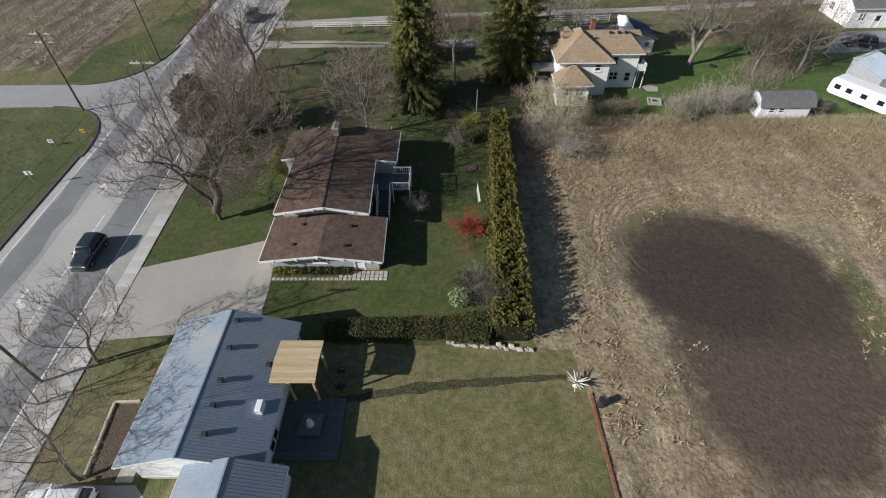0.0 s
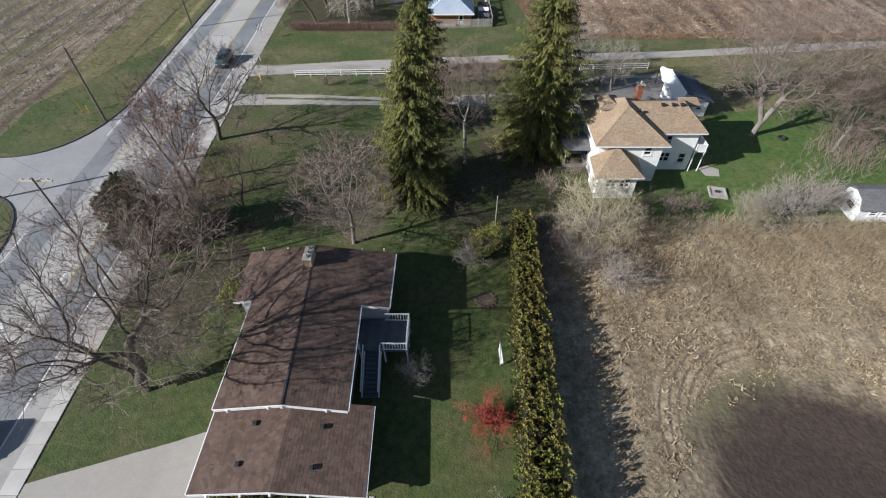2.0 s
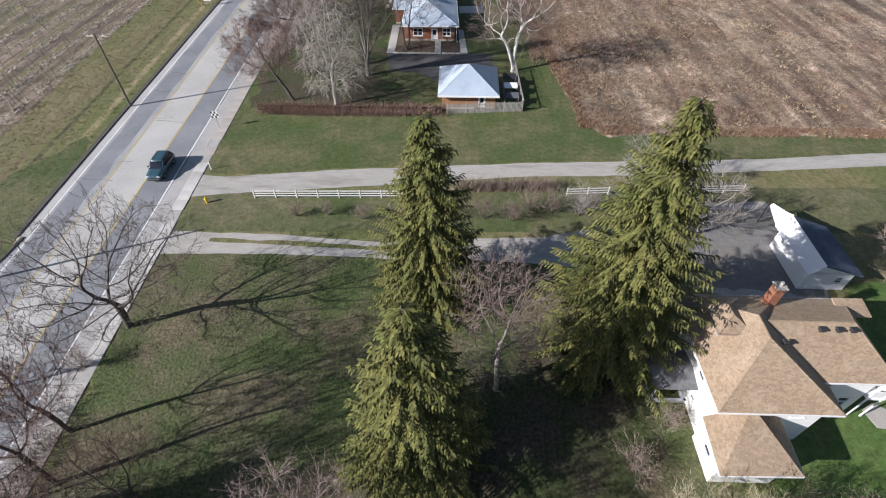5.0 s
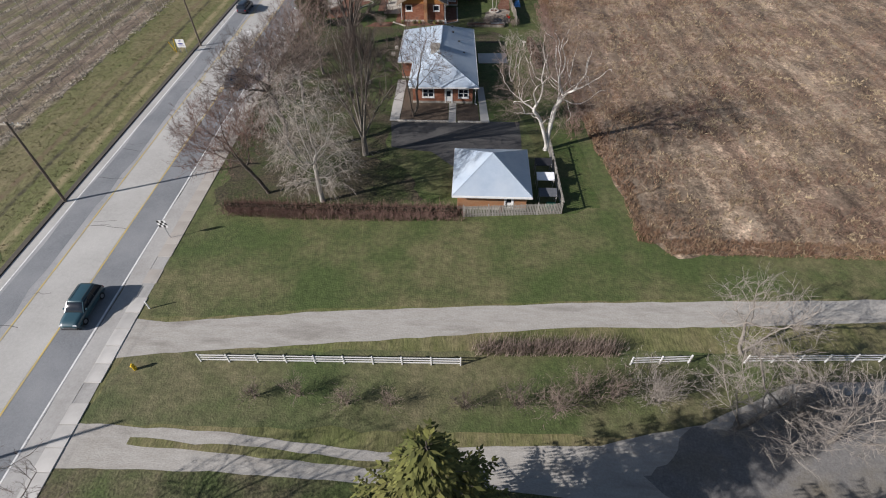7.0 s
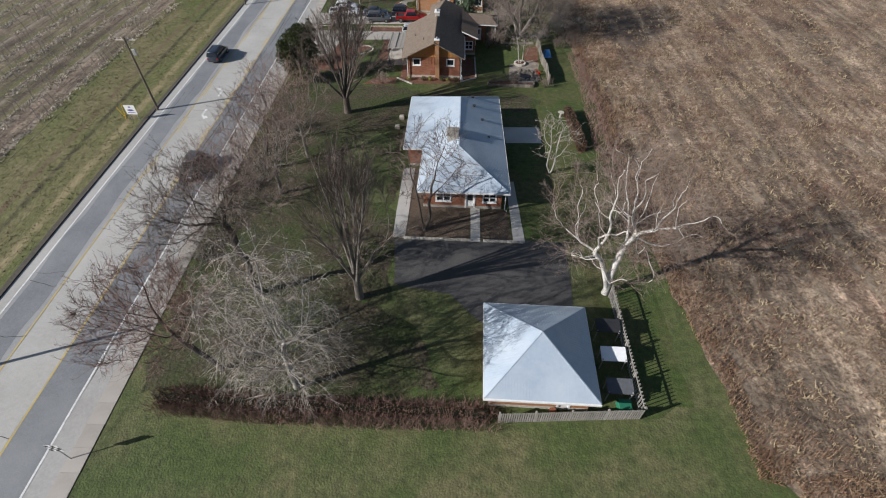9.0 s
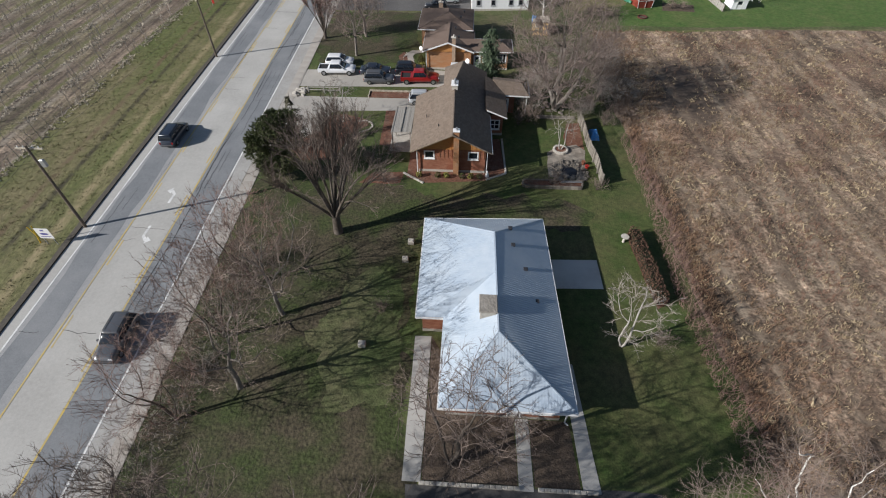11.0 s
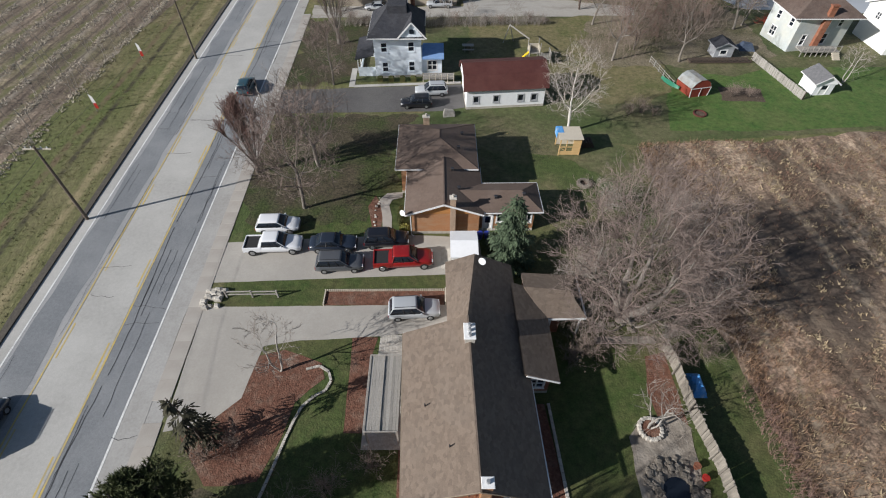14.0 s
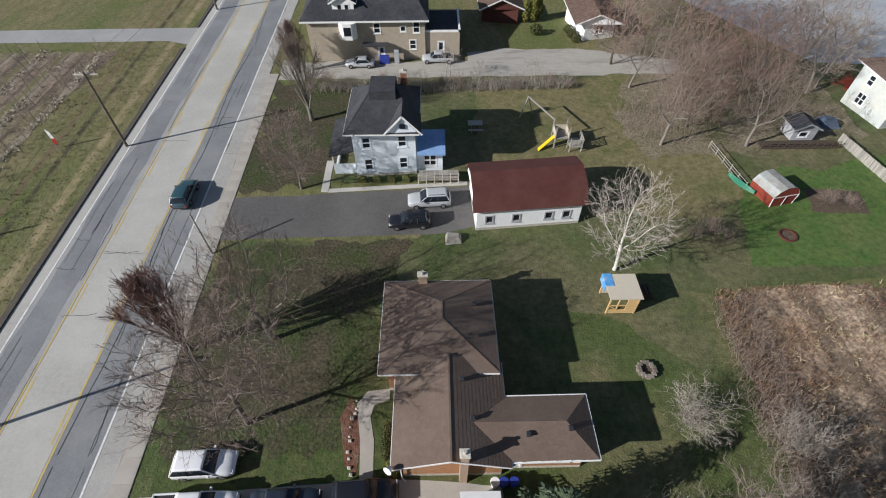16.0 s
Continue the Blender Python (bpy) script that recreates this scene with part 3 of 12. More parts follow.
def sheet(name, pts, z, material, label, category, amp=0.35, step=1.2, seed=1, thick=0.0):
    """A flat patch of ground cover with an uneven outline."""
    pts = ragged(pts, step, amp, seed) if amp else pts
    if sum(pts[i][0] * pts[(i + 1) % len(pts)][1] - pts[(i + 1) % len(pts)][0] * pts[i][1] for i in range(len(pts))) < 0:
        pts = pts[::-1]
    bm = bmesh.new()
    bm.faces.new([bm.verts.new((x, y, z)) for x, y in pts])
    bmesh.ops.triangulate(bm, faces=bm.faces[:])
    bm.normal_update()
    for fc in [fc for fc in bm.faces if fc.normal.z < 0]:
        bm.faces.remove(fc)
    if thick:
        ex = bmesh.ops.extrude_face_region(bm, geom=bm.faces[:])
        bmesh.ops.translate(bm, verts=[g for g in ex["geom"] if isinstance(g, bmesh.types.BMVert)], vec=(0, 0, -thick))
        bmesh.ops.recalc_face_normals(bm, faces=bm.faces[:])
    me = bpy.data.meshes.new(name)
    bm.to_mesh(me)
    bm.free()
    me.materials.append(MATS[material])
    return tagged(new(name, me), label, category, "", "structure")


def road_x(y):
    """x of the white line along the east side of the main road."""
    return -31.6 - 0.0425 * y + 4.2e-5 * y * y


def strip(name, o0, o1, y0, y1, z, material, label, category, kind="structure", step=3.0, wob=0.0, seed=0, thick=0.0):
    """Band along the main road between two offsets from its east line."""
    g = Geo()
    n = max(1, int((y1 - y0) / step))
    v = []
    for i in range(n + 1):
        y = y0 + (y1 - y0) * i / n
        w = wob * noise.noise(Vector((0.3, y * 0.35, seed)))
        w2 = wob * noise.noise(Vector((5.3, y * 0.35, seed)))
        v += [(road_x(y) + o0 + w, y, z), (road_x(y) + o1 + w2, y, z)]
    f = [(2 * i, 2 * i + 1, 2 * i + 3, 2 * i + 2) for i in range(n)]
    if thick:
        m = len(v)
        v += [(x, y, zz - thick) for x, y, zz in v]
        f += [(2 * i, 2 * i + 2, m + 2 * i + 2, m + 2 * i) for i in range(n)]
        f += [(2 * i + 3, 2 * i + 1, m + 2 * i + 1, m + 2 * i + 3) for i in range(n)]
    return tagged(g.add(v, f).out(name, material), label, category, "", kind)


# ---- ground ----
g = Geo()
for i in range(-6, 6):
    for j in range(-4, 9):
        g.quad((i * 100, j * 100, 0), (i * 100 + 100, j * 100, 0), (i * 100 + 100, j * 100 + 100, 0), (i * 100, j * 100 + 100, 0))
tagged(g.out("ground", "verge_grass"), "olive and tan rough grass reaching to the horizon", "ground", "", "structure")

sheet("lawn", [(-30, -60), (13.2, -60), (13.1, 0.4), (12.8, 6), (11, 8.9), (11.8, 12.2), (-9, 12.8), (-31, 13.5)], 0.0120, "lawn_tan",
      "thin yellow-green mown lawn behind the blue-roofed house", "lawn", seed=2)
sheet("lawn", [(-30.5, 13.4), (-9, 12.8), (7, 12.5), (8, 47), (-5, 47), (-18, 46), (-29, 47)], 0.0163, "lawn_green",
      "dark green mown lawn round the low brown house", "lawn", seed=3)
sheet("field", [(11.8, 12.2), (11, 8.9), (12.8, 6), (13.1, 0.4), (13.2, -60), (140, -60), (140, 46), (60, 46.5), (42.5, 48.4), (29, 49), (18, 48.4), (9, 50), (8.6, 14)], 0.0105, "field_tan",
      "tan dry stubble field with a dark patch of bare soil", "field", amp=0.8, seed=4)
sheet("woodland_floor", [(-30, 46), (-18, 46), (9, 46), (16, 50), (20, 56), (16, 66), (14, 75.5), (-31.5, 75.2)], 0.0208, "wood_floor",
      "brown leaf litter and patchy grass under the trees", "ground", amp=1.5, step=0.7, seed=5)
sheet("lawn", [(20, 50), (43, 50.5), (75, 51), (75, 72), (52, 74), (37, 72), (30, 62), (24, 57)], 0.0190, "lawn_bright",
      "bright green lawn beside the white farmhouse", "lawn", amp=0.7, seed=6)
sheet("lawn", [(-31.5, 77.4), (40, 79), (90, 84), (90, 88.5), (-31, 84)], 0.0152, "lawn_dull", "rough olive grass between two gravel drives", "lawn", seed=7)
sheet("lawn", [(-32, 87), (-13.8, 89), (7.6, 90.8), (38, 92.4), (90, 95), (90, 98.5), (26, 97.2), (18.7, 96.5), (15.8, 99), (15, 106), (13.5, 115), (11.5, 140), (11.5, 155), (10.6, 168), (12, 197), (-36, 200), (-34, 120)], 0.0175, "lawn_mown",
      "mown green lawn with worn tan patches along the road", "lawn", amp=0.4, seed=8)
# litter and grass with the roadside trees' shade put into the colour
sheet("lawn", [(-31, 108), (-12.8, 113), (-12.6, 121), (-13.6, 126), (-14.3, 134), (-14.2, 148.6), (-33.2, 149.5), (-33, 120)], 0.0228, "litter_and_shade",
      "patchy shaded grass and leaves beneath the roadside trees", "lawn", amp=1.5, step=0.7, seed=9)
sheet("lawn", [(-31, 102.9), (-12.5, 102.8), (-7.5, 104.5), (-9.5, 109.5), (-14, 113), (-31.5, 112)], 0.0312, "litter_and_shade",
      "fallen brown leaves along the clipped hedge", "lawn", amp=1.4, step=0.7, seed=46)
# litter whose dark tone also paints the shadow between the spruces
sheet("lawn", [(-0.5, 49.5), (6, 49), (12.5, 51), (14, 56), (12.5, 61.5), (6, 66), (-1, 63), (-2, 56)], 0.0346, "litter_and_shade",
      "brown leaf litter between the tall spruces, darkened by painted shade", "lawn", amp=1.5, step=0.7, seed=48)
sheet("lawn", [(-20, 145.5), (-8, 147.5), (2, 147), (4.5, 149.5), (-3, 152), (-12, 151.2), (-20.5, 152.4)], 0.0334, "litter_and_shade",
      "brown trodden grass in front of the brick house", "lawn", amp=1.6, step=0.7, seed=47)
sheet("lawn", [(-1, 121.7), (5, 121.8), (8.3, 103), (12.6, 104), (11, 131), (10.4, 150), (9.6, 166), (9.8, 178), (-9, 178), (-9, 200), (-33.8, 200), (-33.4, 150), (-14.2, 148.8), (-13.5, 134), (-1.2, 126)], 0.0195, "lawn_green",
      "shaded green lawn between the houses", "lawn", amp=0.4, seed=15)
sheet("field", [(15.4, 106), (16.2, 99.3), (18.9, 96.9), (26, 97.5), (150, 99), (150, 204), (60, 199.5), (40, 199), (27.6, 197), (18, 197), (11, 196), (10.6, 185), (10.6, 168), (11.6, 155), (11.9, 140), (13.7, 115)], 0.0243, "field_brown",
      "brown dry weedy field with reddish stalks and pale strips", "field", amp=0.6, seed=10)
sheet("lawn", [(10, 196.5), (18, 197.2), (40, 199.2), (150, 204), (150, 240), (34, 240), (34, 219), (16, 221), (9, 236), (-34, 233), (-35, 212), (-10, 212), (-9, 200), (6, 197)], 0.0185, "lawn_dull",
      "olive back-garden lawns with worn patches", "lawn", amp=0.5, seed=11)
sheet("lawn", [(-34, 193), (-9.5, 196), (2, 194), (9, 198), (14, 206), (17, 220), (6, 232), (-9, 232), (-9.5, 203.5), (-34.5, 203.5)], 0.0227, "lawn_dull",
      "olive mown grass round the white barn", "lawn", amp=0.5, seed=12)
sheet("field", [(-64, -120), (-62, 45), (-61.5, 52), (-170, 50), (-170, -120)], 0.0130, "field_rows", "brown orchard ground in long rows", "field", amp=0.5, seed=13)
sheet("field", [(-60.5, 66), (-62, 100), (-64.5, 150), (-65.2, 190), (-64, 226), (-62, 243), (-170, 242), (-170, 66)], 0.0132, "field_rows", "brown orchard ground in long rows beside the road", "field", amp=0.5, seed=14)

sheet("lawn", [(16, 199.4), (30, 199.4), (44, 200.4), (70, 202), (70, 216), (36, 216), (34, 212.5), (26, 214), (19, 211)], 0.0263, "lawn_bright",
      "bright green mown lawn beside the red shed", "lawn", amp=0.5, seed=41)
sheet("lawn", [(-34.6, 182.4), (-25.2, 182.6), (-22.6, 188), (-23.4, 196), (-24, 203), (-35.2, 203)], 0.0276, "litter_and_shade",
      "worn brown grass beneath the roadside trees", "lawn", amp=1.5, step=0.7, seed=42)
sheet("lawn", [(-35.6, 211), (-26, 211.4), (-24.6, 218), (-25.4, 226), (-24.6, 233.2), (-36.4, 233.2)], 0.0281, "litter_and_shade",
      "brown grass and leaves beside the white house", "lawn", amp=1.5, step=0.7, seed=43)
sheet("lawn", [(-19.5, 126.0), (-14.6, 126.6), (-14.4, 134), (-15.4, 140), (-20.5, 139), (-22.5, 132)], 0.0299, "lawn_dull",
      "sunlit yellow-green grass among the bare trees", "lawn", amp=1.5, step=0.7, seed=45)
sheet("lawn", [(-26, 182.6), (-20.8, 183), (-20.6, 188.4), (-18.6, 189), (-18.6, 196.5), (-16, 203.2), (-25.5, 203.4), (-26, 193)], 0.0287, "litter_and_shade",
      "olive worn grass between the roadside trees and the brown house", "lawn", amp=1.2, step=0.7, seed=64)
sheet("lawn", [(-8.8, 196), (1, 194.4), (8.5, 188), (9.2, 196), (6, 199), (-8.6, 203)], 0.0291, "lawn_dull", "olive lawn behind the brown house", "lawn", amp=1.0, step=0.7, seed=65)
sheet("lawn", [(-8.6, 213.5), (2, 213), (8, 206), (15, 206), (19, 209), (19.5, 217), (24, 217.2), (10, 234.6), (-8.8, 231.6)], 0.0294, "lawn_tan", "yellow-olive worn lawn behind the barn", "lawn", amp=1.0, step=0.7, seed=66)
sheet("lawn", [(10.8, 216), (18.8, 217), (24.6, 216.8), (34, 219), (39.4, 220), (40, 236), (33, 246), (22, 250), (12, 246), (13.5, 236), (9.8, 224)], 0.0309, "litter_pale", "pale leaf litter and dead grass beneath the bare trees", "ground", amp=1.6, step=0.7, seed=67)
# sheet that paints the old tree's twig shade over thin grass and leaves
sheet("lawn", [(-30.4, 33), (-25, 31.5), (-21.5, 35), (-19.6, 41), (-20.5, 48.5), (-30.5, 49)], 0.0352, "litter_and_shade", "dead leaves and thin grass beneath the old tree, darkened by painted twig shade", "lawn", amp=1.8, step=0.7, seed=68)
sheet("yard", [(10.5, 75.2), (16, 73.2), (22, 71.6), (34.0, 70.2), (36.6, 76), (35.0, 83.4), (25, 82.6), (19.5, 80.2), (14, 78.2)], 0.0302, "asphalt_worn", "worn grey asphalt yard beside the farmhouse", "driveway", amp=0.9, step=0.7, seed=44)

sheet("lawn", [(-66, -30), (-44.4, -30), (-46.0, 30), (-46.3, 41), (-47.2, 48), (-50, 52), (-56, 53.6), (-68, 53.4), (-61, 40), (-60, 10)], 0.0142, "lawn_mown", "green and tan roadside grass at the junction", "lawn", amp=0.25, seed=61)
sheet("lawn", [(-60, 61.4), (-52, 61.6), (-48.4, 64.5), (-47.4, 72), (-47.6, 90), (-50.5, 95), (-56, 84), (-61, 74)], 0.0146, "lawn_mown", "rough green grass on the corner of the junction", "lawn", amp=0.6, seed=62)
sheet("worn_track", [(-8, 7.1), (-5.5, 7.3), (0, 8.2), (6, 8.9), (11, 9.2), (11, 9.8), (5, 9.5), (-1, 9.0), (-6, 8.0), (-8, 7.6)], 0.0178, "litter_and_shade", "worn brown strip across the lawn", "ground", amp=0.25, step=0.5, seed=63)

# ---- main road ----
Y0, Y1 = -90, 330
strip("road", -11.7, 0.1, Y0, Y1, 0.040, "asphalt_old", "grey worn asphalt road with three lanes", "road", thick=0.04)
strip("road_lane", -3.3, -0.15, Y0, Y1, 0.046, "asphalt", "darker resurfaced asphalt lane", "road", wob=0.15, seed=1)
strip("road_lane", -11.2, -8.6, Y0, Y1, 0.046, "asphalt", "dark resurfaced strip of the far lane", "road", wob=0.5, seed=2)
strip("road_lane", -7.75, -3.45, Y0, Y1, 0.048, "concrete_lane", "pale concrete centre turning lane", "road", wob=0.1, seed=3)
strip("gutter", -12.75, -11.7, Y0, 42, 0.044, "concrete_lane", "pale concrete gutter along the road", "road", thick=0.04)
strip("gutter", -12.75, -11.7, 75, Y1, 0.044, "concrete_lane", "pale concrete gutter along the road", "road", thick=0.04)
strip("shoulder", 0.1, 1.75, Y0, Y1, 0.042, "shoulder", "pale worn asphalt shoulder", "road", wob=0.2, seed=4, thick=0.04)
for a, b in ((Y0, 41), (76, 244), (251, Y1)):
    g = Geo()
    n = int((b - a) / 3)
    for i in range(n):
        ya, yb = a + (b - a) * i / n, a + (b - a) * (i + 1) / n
        for (o0, o1) in ((-13.0, -12.75),):
            xa, xb = road_x(ya), road_x(yb)
            v = [(xa + o0, ya, 0), (xa + o1, ya, 0), (xb + o1, yb, 0), (xb + o0, yb, 0), (xa + o0, ya, 0.16), (xa + o1 - 0.04, ya, 0.16), (xb + o1 - 0.04, yb, 0.16), (xb + o0, yb, 0.16)]
            g.add(v, [(4, 5, 6, 7), (0, 1, 5, 4), (1, 2, 6, 5), (2, 3, 7, 6), (3, 0, 4, 7)])
    tagged(g.out("curb", "curb"), "dark kerb along the road", "kerb", "", "structure")
    # wavy-edged dark band along the back of the kerb
    strip("curb_grass", -13.5, -12.98, a, b, 0.05, "curb", "dark strip behind the kerb", "ground", wob=0.25, seed=6)

# painted lines
strip("lane_line", -0.14, 0.02, Y0, Y1, 0.052, "line_white", "worn white edge line", "road marking", wob=0.03)
strip("lane_line", -11.68, -11.52, Y0, 47, 0.052, "line_white", "worn white edge line", "road marking", wob=0.03)
strip("lane_line", -11.68, -11.52, 66, Y1, 0.052, "line_white", "worn white edge line", "road marking", wob=0.03)
strip("lane_line", -3.42, -3.27, 40, Y1, 0.054, "line_yellow", "worn yellow lane line", "road marking", wob=0.03)
strip("lane_line", -7.95, -7.82, 60, Y1, 0.054, "line_yellow", "worn yellow lane line", "road marking", wob=0.03)
for y in [-58 + 6.5 * i for i in range(16)]:
    strip("lane_dash", -4.35, -4.22, y, y + 3.2, 0.054, "line_white", "short white lane dash", "road marking", step=1.1)
for y in [128 + 9.3 * i for i in range(21)]:
    strip("lane_dash", -3.80, -3.66, y, y + 3.4, 0.055, "line_yellow", "short yellow lane dash", "road marking", step=1.1)
    strip("lane_dash", -7.58, -7.45, y + 2, y + 5.4, 0.055, "line_yellow", "short yellow lane dash", "road marking", step=1.1)


def turn_arrow(y, off, flip):
    """Painted left-turn arrow in the centre lane."""
    s = -1 if flip else 1
    pts = [(0.10, -1.25), (0.10, 0.20), (-0.25, 0.62), (-0.25, 0.35), (-0.85, 0.85), (-0.25, 1.35), (-0.25, 1.02), (-0.1, 0.95), (0.38, 0.35), (0.38, -1.25)]
    x = road_x(y) + off
    pts = [(x + s * px, y + s * py) for px, py in pts]
    g = Geo()
    idx = [(0, 1, 8, 9), (1, 2, 7, 8), (2, 6, 7), (3, 4, 5), (3, 5, 6, 2)]
    g.add([(px, py, 0.056) for px, py in pts], idx)
    return tagged(g.out("turn_arrow", "line_white"), "white painted turn arrow on the centre lane", "road marking", "turn arrows", "structure")


turn_arrow(143.7, -5.5, True)
turn_arrow(149.8, -5.5, False)
turn_arrow(17.6, -6.5, True)
turn_arrow(34.1, -6.6, False)

# sealed and open cracks
rng = random.Random(11)
g = Geo()


def crack(g, pts, w):
    for a, b in zip(pts, pts[1:]):
        d = Vector((b[0] - a[0], b[1] - a[1], 0))
        if d.length < 1e-4:
            continue
        s = Vector((-d.y, d.x, 0)).normalized() * w / 2
        A, B = Vector((*a, 0.058)), Vector((*b, 0.058))
        g.quad(A - s, B - s, B + s, A + s)


for k in range(46):
    y = rng.uniform(60, 245) if k < 38 else rng.uniform(-10, 50)
    o0 = rng.choice((-11.3, -8.2, -3.2, -7.6, -0.2))
    ln = rng.uniform(1.5, 4.2)
    pts, x, yy = [], road_x(y) + o0, y
    for i in range(7):
        pts.append((x, yy))
        x += ln / 6
        yy += rng.uniform(-0.16, 0.16)
    crack(g, pts, rng.uniform(0.025, 0.055))
for k in range(44):
    y = rng.uniform(125, 245)
    o = rng.choice((-3.05, -2.3, -1.5, -0.8, -8.2, -9.8, -10.8)) + rng.uniform(-0.2, 0.2)
    ln = rng.uniform(3, 12)
    pts = []
    for i in range(9):
        yy = y + ln * i / 8
        pts.append((road_x(yy) + o + rng.uniform(-0.07, 0.07), yy))
    crack(g, pts, rng.uniform(0.02, 0.045))
for k in range(14):
    y = 126 + k * 9 + rng.uniform(0, 4)
    yy = [y + 10 * i / 8 for i in range(9)]
    crack(g, [(road_x(v) - 2.7 - 0.22 * math.sin(v * 0.25) + rng.uniform(-0.05, 0.05), v) for v in yy], 0.06)
tagged(g.out("road_cracks", "tar"), "dark sealed cracks in the road surface", "road cracks", "", "stuff")

# ---- side roads and drives ----
def bend(p, q, r, n=10):
    """Points of a rounded corner from p by q to r."""
    p, q, r = Vector((*p, 0)), Vector((*q, 0)), Vector((*r, 0))
    return [tuple((p.lerp(q, t / n).lerp(q.lerp(r, t / n), t / n))[:2]) for t in range(n + 1)]


SOUTH_BEND = bend((-57.0, 53.9), (-46.4, 53.9), (-45.9, 41.0))
NORTH_BEND = bend((-46.8, 76.0), (-47.2, 61.2), (-57.0, 60.9))
sheet("road", [(-200, 53.6)] + SOUTH_BEND + [(-44.0, 41.0), (-44.0, 76.0)] + NORTH_BEND + [(-200, 60.6)], 0.036, "asphalt_old", "grey asphalt side road joining the main road", "road", amp=0, seed=21)
for line in (SOUTH_BEND, NORTH_BEND):
    g = Geo()
    for p, q in zip(line, line[1:]):
        g.beam((*p, 0.08), (*q, 0.08), 0.30, 0.15)
    tagged(g.out("curb", "curb"), "dark kerb round the corner of the junction", "kerb", "", "structure")
sheet("road", [(-200, 244.6), (-51.5, 246.4), (-49, 244), (-49, 254), (-51, 251), (-200, 248.6)], 0.0355, "asphalt_old", "narrow grey asphalt side road", "road", amp=0.1, step=2, seed=22)
sheet("driveway", [(-30.0, 21.4), (-24, 23.4), (-17.4, 25.6), (-16.4, 26), (-15.9, 20), (-15.6, 15.2), (-17, 13.9), (-23, 13.6), (-30.2, 12.8)], 0.0358, "concrete", "pale concrete driveway beside the brown house", "driveway", amp=0.12, seed=23)
sheet("driveway", [(-30.5, 1.2), (-20.5, 1.0), (-18, -1), (-18, -12), (-30.5, -12)], 0.0320, "asphalt_old", "grey asphalt driveway of the blue-roofed house", "driveway", amp=0.12, seed=24)
sheet("gravel_drive", [(-32.2, 77.4), (-20, 77.2), (-8, 76.3), (-2, 76.9), (8, 77.6), (16, 79.5), (24, 83.2), (34, 84), (36, 76), (34, 70), (28, 69), (22, 71), (14, 73.2), (0, 74.2), (-8, 74), (-20, 74.4), (-31.5, 74.0)], 0.0262, "gravel", "pale gravel drive with two worn wheel tracks", "driveway", amp=0.13, seed=25)
sheet("drive_grass", [(-27, 75.9), (-18, 75.6), (-8.5, 75.1), (-2, 75.6), (-8.5, 75.6), (-18, 76.2), (-27, 76.5)], 0.0325, "verge_grass", "strip of rough grass between wheel tracks", "ground", amp=0.2, seed=26)
sheet("gravel_lane", [(-32.4, 87.2), (-29, 86.9), (-13.8, 88.8), (7.6, 90.6), (20, 91.3), (38, 92.3), (70, 96), (120, 99), (120, 96), (70, 93), (37, 89.8), (19.1, 88.4), (7.3, 87.9), (-13.1, 85.4), (-29, 83.6), (-32, 83.0)], 0.0288, "gravel", "pale gravel lane with darker damp patches", "road", amp=0.13, seed=27)
sheet("parking", [(-12.9, 121), (-12.2, 115), (-7, 114), (-4, 111), (-3.6, 112.5), (4.4, 112.9), (4.6, 121.4)], 0.0310, "dark_asphalt", "dark asphalt parking court in front of the pale-roofed house", "driveway", amp=0.15, seed=28)
sheet("driveway", [(-34.6, 172.2), (-23.6, 172.3), (-12.9, 172.4), (-12.9, 170.6), (-16, 169.4), (-18.3, 169.1), (-25.5, 168.7), (-28.3, 168.2), (-28.9, 163.6), (-31, 161.5), (-34, 161)], 0.0372, "concrete", "pale concrete driveway of the brick house", "driveway", amp=0.08, seed=29)
sheet("driveway", [(-35.2, 180.1), (-19.3, 181.0), (-14.6, 181.0), (-9.6, 180.5), (-9.4, 176.0), (-34.7, 175.0)], 0.0355, "concrete", "pale concrete driveway full of parked cars", "driveway", amp=0.08, seed=30)
sheet("driveway", [(-36.2, 209.8), (-26.8, 210.2), (-10.2, 211.3), (-9.9, 205.1), (-13, 204.2), (-25.9, 203.9), (-36, 203.6)], 0.0338, "asphalt_drive", "dark grey asphalt driveway in front of the white barn", "driveway", amp=0.15, seed=31)
sheet("parking", [(-36, 234.2), (8.9, 235.0), (21.4, 235.4), (22.6, 239.2), (13, 241.4), (9.3, 242.6), (-2.6, 243), (-9, 242), (-9, 239.4), (-33, 239.4), (-36, 240)], 0.0330, "gravel", "pale gravel parking yard beside the tan building", "driveway", amp=0.5, seed=32)
sheet("parking", [(30, 262), (42, 238), (60, 236), (120, 240), (120, 330), (20, 330)], 0.0343, "yard_pale", "wide pale grey paved yard behind the houses", "driveway", amp=0.4, seed=33)
sheet("driveway", [(64, 70), (80, 72), (86, 80), (72, 79)], 0.0305, "asphalt_old", "grey asphalt yard beside a distant house", "driveway", amp=0.3, seed=34)

# ---- pavement slabs along the east shoulder ----
walk_parent = tagged(strip("pavement", 1.75, 3.05, -30, 236, 0.030, "shoulder", "grit-covered strip under the pavement slabs", "pavement", wob=0.1, seed=5), "pale concrete pavement of separate slabs beside the road", "pavement", "", "structure")
rng = random.Random(5)
slab_me = Geo().bbox(-0.70, -0.86, 0, 0.70, 0.86, 0.09, 0.015).out("slab_seed", "sidewalk").data
bpy.data.objects.remove(bpy.data.objects["slab_seed"])
old_me = Geo().bbox(-0.70, -0.875, 0, 0.70, 0.875, 0.07, 0.01).out("slab_seed", "sidewalk_old").data
